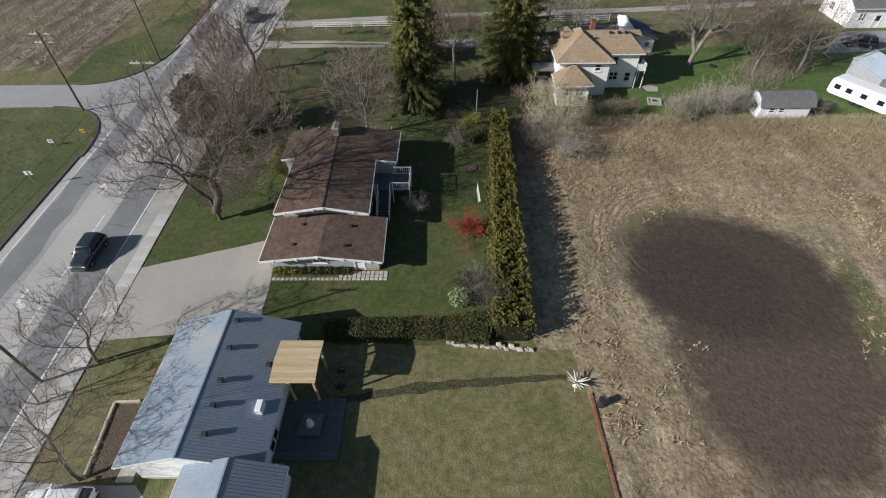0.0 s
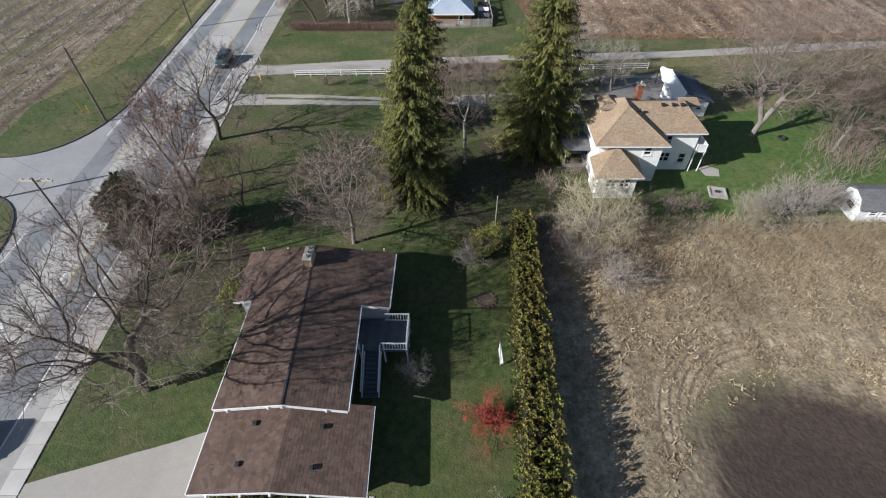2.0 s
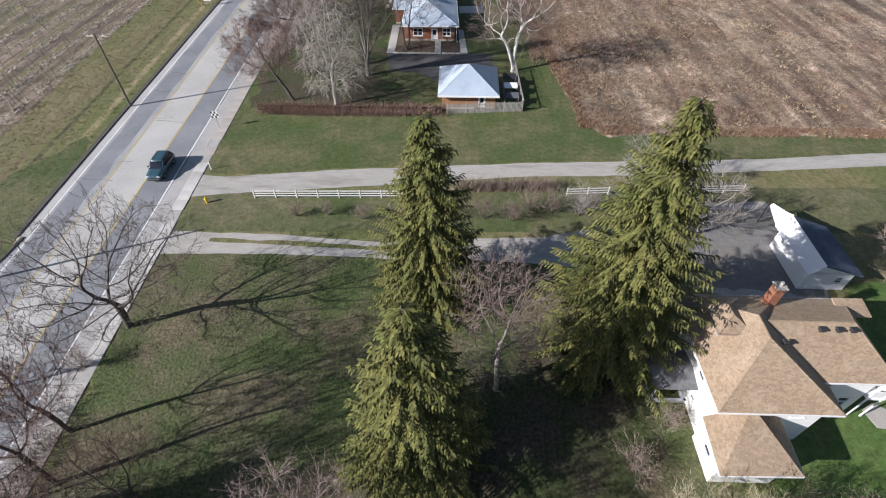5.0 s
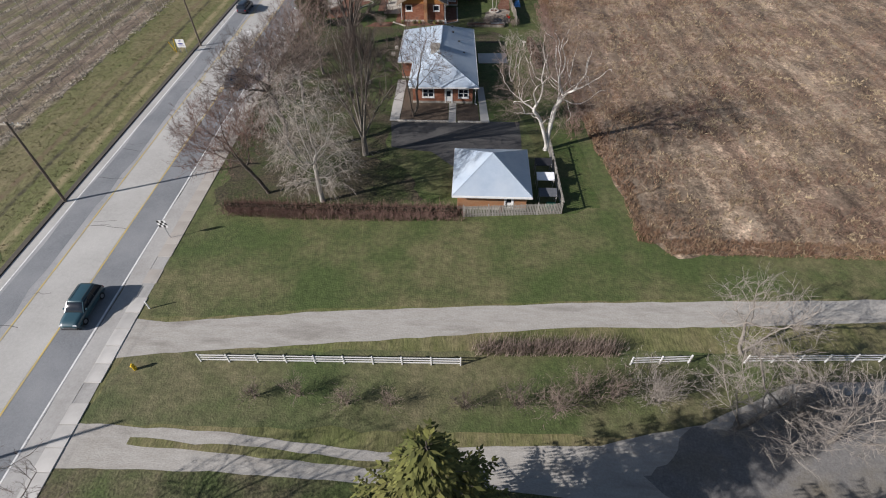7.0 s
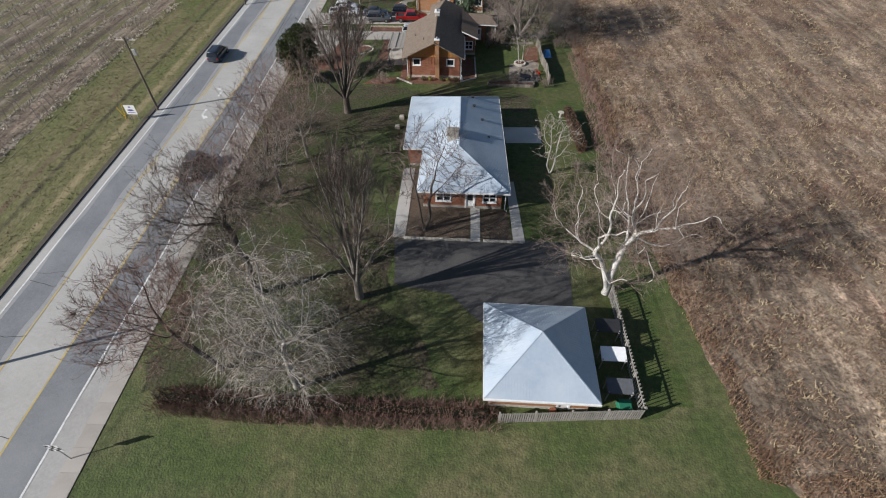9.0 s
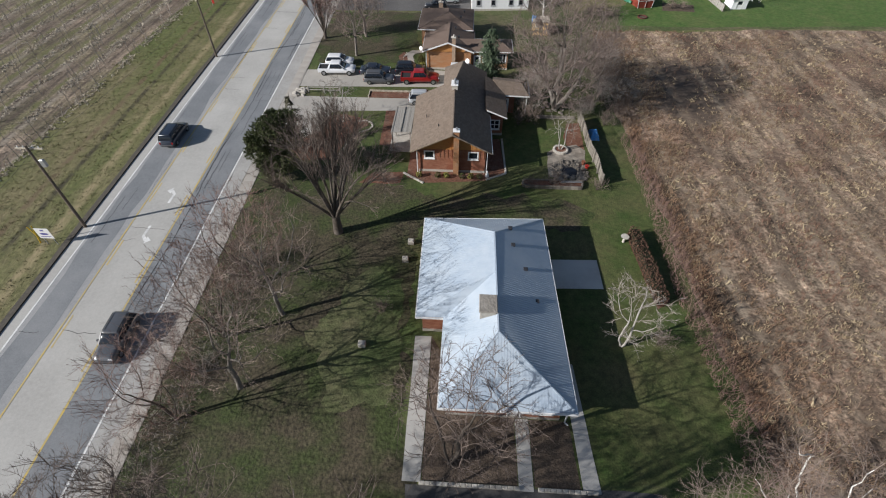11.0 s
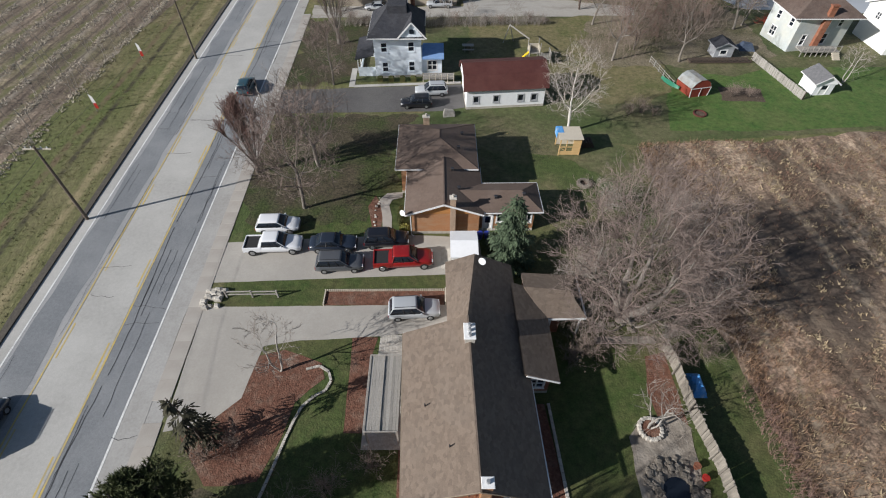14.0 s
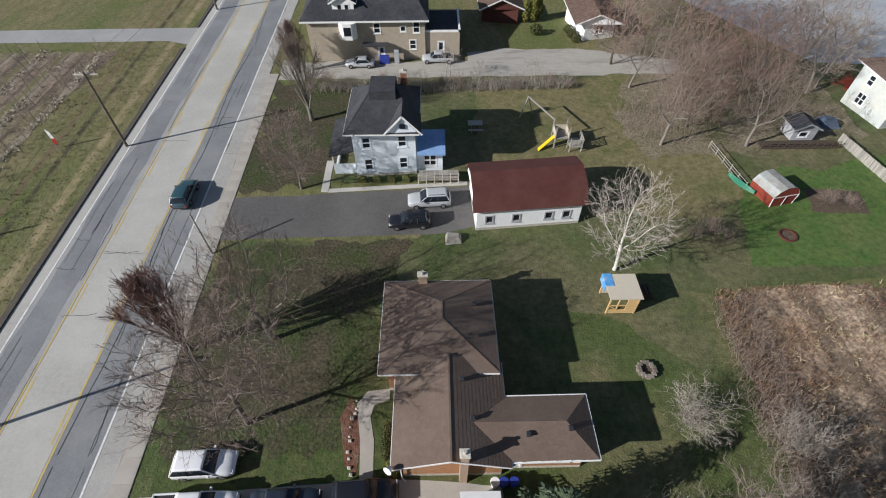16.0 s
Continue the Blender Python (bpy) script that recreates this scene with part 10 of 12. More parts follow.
# shrubs
rng = random.Random(4)
for x, y, s, p in ((-27.2, 41.5, 0.8, P_SHRUB), (-28.4, 45.0, 1.0, P_SHRUB), (-26.0, 49.5, 0.9, P_GREYSHRUB), (-31.8, 61, 0.8, P_SHRUB),
                   (15.6, 47.4, 1.0, P_STRAW), (22.4, 51.5, 0.95, P_SHRUB), (24.6, 50.6, 1.0, P_SHRUB), (20.2, 49.6, 0.9, P_SHRUB), (27.0, 50.8, 0.8, P_SHRUB),
                   (36.4, 50.8, 1.15, P_GREYSHRUB), (39.6, 50.6, 1.2, P_GREYSHRUB), (33.4, 50.0, 0.9, P_GREYSHRUB), (42.5, 51.5, 0.9, P_GREYSHRUB), (32.6, 49.0, 0.45, P_STRAW), (52.5, 50.2, 0.8, P_GREYSHRUB),
                   (13.6, 42.4, 1.1, P_GREYSHRUB), (16.2, 40.6, 0.9, P_GREYSHRUB), (11.2, 45.3, 0.9, P_SHRUB), (3.6, 44.8, 0.9, P_SHRUB), (2.4, 43.2, 0.6, P_GREYSHRUB), (5.2, 16.6, 0.95, P_GREYSHRUB), (4.4, 18.9, 0.8, P_GREYSHRUB),
                   (-18.6, 80.2, 0.6, P_SHRUB), (-15.2, 80.4, 0.75, P_SHRUB), (-11.2, 79.9, 0.65, P_SHRUB), (-7.8, 80.0, 0.6, P_SHRUB), (-2.1, 80.0, 0.75, P_SHRUB), (5.2, 80.1, 1.05, P_SHRUB), (2.0, 80.4, 1.0, P_SHRUB), (9.6, 81.4, 1.0, P_SHRUB), (7.2, 81.8, 0.9, P_SHRUB), (12.6, 81.2, 0.9, P_GREYSHRUB),
                   (-18.4, 158.4, 0.75, P_SHRUB), (-21.2, 157.0, 0.8, P_SHRUB), (-23.5, 155.0, 0.9, P_SHRUB), (-19.0, 153.6, 0.7, P_SHRUB), (-28.4, 160.2, 0.55, P_SHRUB), (-30.2, 159.0, 0.6, P_SHRUB), (-1.6, 167.2, 0.8, P_SHRUB), (-3.0, 166.4, 0.7, P_SHRUB),
                   (6.9, 170.5, 0.9, P_SHRUB), (8.6, 173.4, 1.0, P_GREYSHRUB), (9.5, 178.5, 1.1, P_SHRUB), (11.5, 182.5, 1.0, P_GREYSHRUB), (8.2, 167.0, 0.7, P_SHRUB), (-2.4, 153.9, 0.55, P_SHRUB), (0.2, 153.9, 0.6, P_SHRUB), (5.2, 153.6, 0.6, P_SHRUB),
                   (11.6, 203.2, 0.7, P_SHRUB), (13.4, 203.6, 0.75, P_SHRUB), (14.8, 202.9, 0.5, P_SHRUB), (27.6, 207.8, 0.7, P_SHRUB), (29.5, 207.6, 0.6, P_SHRUB), (-16.6, 135.4, 0.6, P_SHRUB), (-32.3, 128, 0.8, P_SHRUB), (-29.5, 140.3, 0.9, P_SHRUB), (7.2, 133.4, 0.6, P_SHRUB),
                   (-2.6, 30.2, 0.55, P_GREYSHRUB), (12, 54, 0.9, P_SHRUB), (15.4, 57.4, 0.8, P_SHRUB)):
    plant(p, x, y, rng.uniform(0, 360), s * rng.uniform(0.9, 1.1))
plant(P_REDSHRUB, 3.6, 26.4, 0, 1.0)
plant(P_REDSHRUB, 42.6, 230.5, 0, 0.8, label="small red-twigged garden shrub")
for p in (P_FULL, P_LEAN, P_HIGH, P_TWIST, P_FAN, P_FORT, P_LAWN, P_CROOK, P_SPREAD, P_OLD, P_DROOP, P_POLE, P_ROUND, P_BROAD, P_TALL, P_RED, P_GREY, P_WHITE, P_MAUVE, P_VASE, P_SMALL, P_SHRUB, P_STRAW, P_GREYSHRUB, P_REDSHRUB):
    discard(p)

# conifers
s = spruce(21, 19.5, 5.8, dense=1.25)
plant(s, -3.4, 69.3, 0)
s2 = spruce(22, 18.5, 5.9, dense=1.35)
plant(s2, -3.6, 54.2, 40)
discard(s)
discard(s2)
s = spruce(23, 23.6, 7.0, dense=1.3)
plant(s, 11.5, 64.3, 10)
discard(s)
s = spruce(24, 8.2, 2.6, "needle_blue", 1.3, "dense blue-green spruce beside the house", "spruces", 0.03)
plant(s, -6.9, 177.6, 0)
discard(s)
s = spruce(25, 7.2, 1.5, "needle_dark", 0.26, "thin scraggly dark conifer", "spruces", 0.12)
plant(s, -30.5, 160.2, 0)
discard(s)
pine_tree(31, lobed(31, [(0, 0, 5.4, 2.6, 2.4, 2.2), (-1.3, 0.9, 4.2, 1.8, 1.6, 1.4), (1.4, -0.6, 6.6, 1.8, 1.7, 1.5), (0.4, 1.2, 7.2, 1.5, 1.5, 1.2), (0.9, 1.4, 3.6, 1.8, 1.6, 1.2), (-0.4, -0.8, 2.4, 2.3, 2.1, 1.6)], 18, 0.9), 4200, -31.2, 45.4, "dark green round-crowned pine by the road")
pine_tree(32, lobed(32, [(0, 0, 5.2, 2.5, 2.3, 2.4), (-0.9, -0.7, 3.6, 2.0, 1.9, 1.6), (1.1, 0.7, 6.4, 1.7, 1.7, 1.6), (0.6, -0.9, 6.8, 1.4, 1.4, 1.2), (0.9, 1.5, 4.0, 1.7, 1.5, 1.5), (0.2, -0.4, 2.2, 2.4, 2.2, 1.5)], 18, 0.9), 4200, -31.2, 154.2, "dark green round-crowned pine beside the drive")
for i, (x, y) in enumerate(((1.2, 252.2), (2.4, 252.3), (3.5, 253.6))):
    leafy_bush(80 + i, [(0, 0, 1.6, 0.75, 0.75, 1.6), (0, 0, 3.2, 0.5, 0.5, 1.4)], 1500, 0.22, "leaf_cedar", "cedar_tree", "narrow yellow-green columnar cedar beside the hut", "tree", x, y, "columnar cedars")
leafy_bush(84, [(0, 0, 0.8, 1.0, 1.0, 0.85)], 900, 0.2, "leaf_dark", "shrub", "round clipped evergreen shrub on the lawn", "shrub", 2.3, 247.8)
for i, (x, y) in enumerate(((8.6, 246.8), (8.4, 248.4), (9.0, 245.2))):
    leafy_bush(86 + i, [(0, 0, 0.6, 0.8, 0.8, 0.65)], 600, 0.18, "leaf_dark", "shrub", "low evergreen shrub beside the white bungalow", "shrub", x - 0.8, y)
leafy_bush(33, [(0, 0, 0.8, 1.0, 1.0, 0.8), (0.5, 0.4, 0.7, 0.7, 0.7, 0.7)], 900, 0.22, "leaf_pale", "shrub", "variegated pale green shrub by the hedge", "shrub", 2.4, 17.2)
leafy_bush(34, [(0, 0, 0.7, 0.9, 0.9, 0.7)], 600, 0.22, "leaf_dark", "shrub", "dark green rounded shrub by the hedge", "shrub", 2.8, 19.6)
leafy_bush(35, [(0, 0, 0.8, 1.3, 1.0, 0.8), (1.2, 0.3, 0.6, 1.0, 0.8, 0.6)], 1100, 0.22, "leaf_dark", "shrub", "low dark evergreen shrub in front of the stones", "shrub", 3.8, 14.6)
leafy_bush(36, [(0, 0, 0.45, 0.6, 0.6, 0.5)], 400, 0.16, "leaf_cedar", "shrub", "yellow-green rounded shrub by the front path", "shrub", -17.1, 181.6)
leafy_bush(64, lobed(64, [(0, 0, 1.9, 1.5, 1.4, 1.5), (0.8, 0.5, 2.8, 1.0, 1.0, 0.9)], 12, 0.6), 2600, 0.15, "leaf_cedar", "shrub", "thin olive-green shrub at the end of the hedge", "shrub", 3.9, 44.0)
leafy_bush(62, [(0, 0, 0.4, 0.40, 1.5, 0.48)], 1300, 0.12, "leaf_dark", "shrub", "low dark clipped shrub row beside the front path", "shrub", -17.6, 183.6)
leafy_bush(63, lobed(63, [(0, 0, 1.5, 0.9, 2.4, 1.5)], 8, 0.5), 3800, 0.17, "leaf_cedar", "shrub", "tall bright green shrub against the brown house", "shrub", -19.2, 38.2)
leafy_bush(37, [(0, 0, 0.6, 0.9, 2.4, 0.7)], 1400, 0.2, "leaf_dark", "shrub", "dark evergreen shrub against the brown house", "shrub", -17.2, 31.5)
leafy_bush(38, [(0, 0, 0.6, 1.6, 1.2, 0.7), (1.6, 0.3, 0.5, 1, 1, 0.5)], 900, 0.2, "leaf_dark", "shrub", "dark green shrub under the bare trees", "shrub", 2.0, 45.4)
for i, x in enumerate((-15.1, -12.9, -11.9, -10.1, -9.1, -8.1)):
    leafy_bush(50 + i, [(0, 0, 0.34, 0.38, 0.36, 0.36)], 260, 0.12, "leaf_dark" if i % 2 else "leaf_cedar", "shrub", "small clipped round shrub in the mulched bed", "shrub", x, 154.85, "clipped shrubs")
for i in range(9):
    leafy_bush(60 + i, [(0, 0, 0.38, 0.55, 0.45, 0.42)], 320, 0.16, "leaf_cedar" if i < 3 else "leaf_dark", "shrub", "low clipped shrub under the garage eave", "shrub", -15.4 + i * 0.85, 20.9, "shrubs by the garage")

# hedges
cedar_hedge(41, [(6.8, 13.0), (6.9, 20), (7.2, 30), (7.6, 40), (8.0, 48.4)], [4.2, 3.8, 3.3, 3.0, 2.6], [2.7, 3.2, 3.3, 3.1, 2.7], "hedge", "tall yellow-green cedar hedge along the field")
hedge(42, [(-9.2, 13.9), (-4, 13.9), (1.6, 14.0)], [1.9, 1.8, 1.8], [0.9, 1.0, 1.0], 900, 0.13, "leaf_dark", "hedge", "low dark clipped hedge between the lawns", 0.22)
hedge(43, [(1.4, 13.9), (4.8, 13.6)], [2.2, 2.6], [1.1, 1.4], 900, 0.13, "leaf_dark", "hedge", "rough evergreen hedge behind the stones", 0.25)
brush(44, [(-28.9, 102.2), (-20, 101.9), (-11, 102.0), (-3.4, 102.3)], 2.3, 1.35, 110, "twig_red", "hedge", "leafless red-brown clipped hedge", 0.7)
hedge(45, [(-28.9, 102.2), (-3.4, 102.3)], [0.9, 0.9], [0.85, 0.85], 130, 0.16, "hedge_brown", "hedge", "brown dead-leaved hedge row", 0.2)
hedge(46, [(7.6, 146.2), (8.4, 137.6)], [1.0, 1.0], [1.35, 1.35], 300, 0.16, "hedge_brown", "hedge", "narrow brown clipped hedge in the garden", 0.12)
brush(47, [(-1.2, 85.2), (10.6, 85.6)], 1.2, 1.9, 70, "twig_brown", "hedge", "row of leafless shrubs between the fences", 0.5)
brush(48, [(-30, 231.6), (-14, 231.3), (5, 232.2)], 2.2, 1.9, 45, "twig_grey", "hedge", "leafless twiggy hedge below the gravel yard", 0.7)
brush(49, [(10, 43), (11.5, 47.5), (14, 49), (19, 49.5)], 3.2, 1.6, 60, "twig_grey", "thicket", "tangle of pale leafless brush at the field corner", 0.9, 0.7)
brush(51, [(19, 48.6), (30, 48.8), (44, 48.6), (62, 47.6)], 2.4, 1.1, 45, "twig_straw", "thicket", "strip of straw-coloured brush along the field", 0.9, 0.7)
brush(52, [(10.6, 168), (10.9, 176), (11.4, 186), (12.2, 194)], 4.0, 1.5, 60, "twig_brown", "thicket", "leafless brush at the edge of the brown field", 0.9, 0.7)
brush(53, [(11.5, 118), (12.0, 126), (11.2, 138), (11.3, 152), (10.8, 164)], 2.2, 1.0, 40, "twig_red", "thicket", "reddish dead weeds along the field edge", 0.9, 0.7)
brush(54, [(-30, 36), (-31, 44), (-31.5, 58)], 3.0, 1.2, 45, "twig_brown", "thicket", "leafless undergrowth beside the road", 0.9, 0.7)
brush(55, [(-33.5, 113), (-32, 121), (-31, 131), (-30, 142)], 3.6, 1.4, 40, "twig_grey", "thicket", "leafless pale brown undergrowth beside the road", 0.9, 0.7)
brush(57, [(47.5, 59.5), (52, 64), (57, 67)], 6.5, 2.3, 55, "twig_brown", "thicket", "leafless brown thicket beneath the garden trees", 0.9, 0.6)
brush(56, [(12, 222), (20, 226), (28, 232), (36, 236)], 9.0, 1.9, 36, "twig_brown", "thicket", "leafless thicket behind the gardens", 0.9, 0.6)

# dry stalks and rough grass


def scatter(n, x0, x1, y0, y1, keep, seed):
    r = np.random.RandomState(seed)
    xs, ys = r.uniform(x0, x1, n), r.uniform(y0, y1, n)
    k = np.array([keep(x, y) > r_ for x, y, r_ in zip(xs, ys, r.uniform(0, 1, n))])
    return xs[k], ys[k]


def clumpy(x, y, f=0.22, s=0):
    return 0.55 + 0.9 * noise.noise(Vector((x * f, y * f, s))) + 0.4 * noise.noise(Vector((x * f * 3.7, y * f * 3.7, s + 4)))


def furrow(x, y):
    return 0.5 + 0.5 * math.sin((x + 0.044 * y) * 1.1636 + 1.222 + 1.4 * noise.noise(Vector((x * 0.1, y * 0.1, 2))))


def in_brown(x, y):
    edge = 15.4 if y < 106 else 15.4 - (y - 106) * 0.19 if y < 115 else 13.7 - (y - 115) * 0.072 if y < 140 else 11.9 if y < 155 else 11.0
    if x < edge or y > 197 + (x - 18) * 0.04 or y < 97.2 + (1.5 if x < 18 else 0):
        return 0
    rows = furrow(x, y)
    near = 1.0 if x < 45 else 0.5
    # fewer stalks over the ellipse of painted tree shadow and soil
    bare = 0.25 if ((x - 22.5) / 6.5) ** 2 + ((y - 178) / 10.5) ** 2 < 1 else 1.0
    return near * bare * (0.42 + 0.26 * rows) * clumpy(x, y)


xs, ys = scatter(90000, 11, 75, 97, 199, in_brown, 3)
tufts("weed_stalks", xs, ys, 0.5, 0.024, 4, "dry_weed", "brown dry weed stalks standing in the field", "weeds", 5, 0.8)
xs, ys = scatter(60000, 11, 75, 97, 199, lambda x, y: in_brown(x, y) * (0.55 + 0.9 * furrow(x, y) ** 2) * max(0, 3.0 * clumpy(x, y, 0.42, 9) - 0.95), 4)
tufts("dry_grass", xs, ys, 0.34, 0.03, 4, "dry_grass", "pale dry grass tussocks in the field", "grass", 6, 1.0)


def in_tan(x, y):
    if x < 9 + (2.5 if y < 12 else 0):
        return 0
    d = min(((x - 28.6) / 11) ** 2 + ((y - 20.5) / 9) ** 2, ((x - 29.0 - (y - 10) * 0.25) / 6.5) ** 2 + ((y - 9) / 12) ** 2)
    if x < 12.6 and y < 46:
        return 0
    if d < 1.0:
        return 0
    far = 1.0 if y > 28 else 0.5 + 0.4 * (x < 17)
    near = 1.0 if y > 16 else 0.35
    return near * far * min(1, (d - 1.0) * 1.6) * max(0.03, 2.2 * clumpy(x, y, 0.36, 3) - 0.8)


xs, ys = scatter(62000, 9, 66, -12, 49, in_tan, 8)
tufts("dry_grass", xs, ys, 0.24, 0.026, 4, "dry_grass", "tan dry grass over the stubble field", "grass", 9, 1.1)
xs, ys = scatter(9000, 9, 66, 4, 49, lambda x, y: (in_tan(x, y) > 0) * max(0, 2.0 * clumpy(x, y, 0.25, 31) - 0.75) * (1.0 if y > 26 or x < 20 else 0.25), 31)
tufts("dry_grass", xs, ys, 0.26, 0.075, 6, "dry_grass", "flattened pale tussocks over the stubble field", "grass", 32, 2.4)
xs, ys = scatter(16000, 9, 66, 36, 50, lambda x, y: clumpy(x, y, 0.3, 5) * (0.3 + (y - 36) / 14), 10)
tufts("dry_grass", xs, ys, 0.55, 0.016, 7, "dry_grass", "tall straw-coloured grass along the field margin", "grass", 11, 0.9)
xs, ys = scatter(9000, 12, 60, 97, 198, lambda x, y: (in_brown(x, y) > 0) * max(0, 2.2 * clumpy(x, y, 0.28, 41) - 1.0), 41)
tufts("dry_grass", xs, ys, 0.30, 0.085, 6, "dry_grass", "flattened pale grass tussocks in the brown field", "grass", 42, 2.2)
xs, ys = scatter(9000, 10.5, 17, 96, 198, lambda x, y: (in_brown(x, y) > 0) * (in_brown(x - 1.8, y) == 0) * 1.0, 12)
tufts("dry_grass", xs, ys, 0.45, 0.03, 5, "weed_red", "rusty dry weeds along the edge of the lawn", "grass", 13, 0.9)
xs, ys = scatter(7000, 15, 75, 96, 101, lambda x, y: (in_brown(x, y) > 0) * (in_brown(x, y - 2.2) == 0) * 1.0, 51)
tufts("dry_grass", xs, ys, 0.4, 0.03, 5, "weed_red", "rusty dry weeds along the end of the field", "grass", 52, 0.9)
xs, ys = scatter(11000, 10.5, 24, 96, 198, lambda x, y: (in_brown(x, y) > 0) * (in_brown(x - 7, y) == 0) * max(0, 1.6 * clumpy(x, y, 0.30, 2) - 0.3), 22)
tufts("weed_stalks", xs, ys, 0.55, 0.026, 4, "weed_red", "rusty brown weed stalks near the field edge", "weeds", 23, 0.8)
xs, ys = scatter(30000, -66, -48, -10, 245, lambda x, y: 0 if road_x(y) - 13.8 < x or 50 < y < 66 else clumpy(x, y, 0.3, 6), 14)
tufts("rough_grass", xs, ys, 0.14, 0.03, 4, "rough_blade", "rough tan and olive grass on the verge", "grass", 15, 1.2)

# orchard rows across the road
rows = Wood()
rng = random.Random(9)
hay_x, hay_y = [], []
for i in range(9):
    xr = -64.2 - 4.45 * i
    y = -40.0
    while y < 242:
        y += rng.uniform(0.8, 1.2)
        if 48 < y < 68:
            continue
        heap = max(0.0, noise.noise(Vector((xr, y * 0.30, 1))) + 0.35) * (1.0 if i < 5 else 0.7)
        for k in range(int(26 * heap)):
            hay_x.append(xr + rng.gauss(0, 0.42))
            hay_y.append(y + rng.uniform(-0.6, 0.6))
        if rng.random() < 0.42:
            p = Vector((xr + rng.uniform(-0.3, 0.3) - (2.2 if rng.random() < 0.3 else 0), y, 0))
            hh = rng.uniform(1.7, 3.2)
            d = Vector((rng.uniform(-0.2, 0.2), rng.uniform(-0.2, 0.2), 1)).normalized()
            rows.limb([p, p + d * hh * 0.5, p + d * hh], [0.05, 0.038, 0.018], 3)
            for k in range(6):
                q = p + d * hh * rng.uniform(0.35, 0.95)
                rows.spike(q, q + (d * 0.6 + rand_dir(rng) * 0.8).normalized() * hh * rng.uniform(0.2, 0.5), 0.026)
tagged(link_mesh("orchard_saplings", rows.v, rows.f, "twig_pale"), "rows of young leafless orchard trees", "saplings", "", "stuff")
tufts("pruned_twigs", np.array(hay_x), np.array(hay_y), 0.24, 0.06, 6, "straw", "pale heaps of pruned twigs along the orchard rows", "prunings", 16, 2.2)


# ---- vehicles ----
def paint(name, c, rough=0.28):
    return plain(name, c, rough, 0.0, 0.5, 0.6)


for nm, c in (("paint_white", (0.74, 0.75, 0.77)), ("paint_black", (0.012, 0.013, 0.018)), ("paint_navy", (0.020, 0.028, 0.045)), ("paint_grey", (0.085, 0.09, 0.10)), ("paint_red", (0.26, 0.012, 0.012)), ("paint_silver", (0.42, 0.44, 0.46)), ("paint_teal", (0.030, 0.075, 0.095))):
    paint(nm, c)
plain("tyre", (0.018, 0.018, 0.018), 0.8)
plain("rim", (0.40, 0.41, 0.42), 0.3, 0.8)
plain("headlight", (0.70, 0.72, 0.74), 0.1)
plain("taillight", (0.30, 0.01, 0.01), 0.2)
plain("bed_liner", (0.02, 0.02, 0.022), 0.9)


def loft(stations):
    """Skin over cross-sections; each a list of (y, z) at its x."""
    g = Geo()
    n = len(stations[0][1])
    v = [(x, y, z) for x, sec in stations for y, z in sec]
    f = []
    for i in range(len(stations) - 1):
        for k in range(n):
            f.append((i * n + k, (i + 1) * n + k, (i + 1) * n + (k + 1) % n, i * n + (k + 1) % n))
    f.append(tuple(range(n)))
    f.append(tuple(range((len(stations) - 1) * n + n - 1, (len(stations) - 1) * n - 1, -1)))
    return g.add(v, f)


def body_section(hw, zb, zt):
    r = min(0.12, (zt - zb) * 0.3)
    half = [(hw * 0.90, zb), (hw, zb + 0.14), (hw * 1.0, (zb + zt) / 2), (hw * 0.985, zt - r), (hw * 0.90, zt - 0.01), (hw * 0.55, zt + 0.012)]
    return half + [(-y, z) for y, z in half[::-1]]


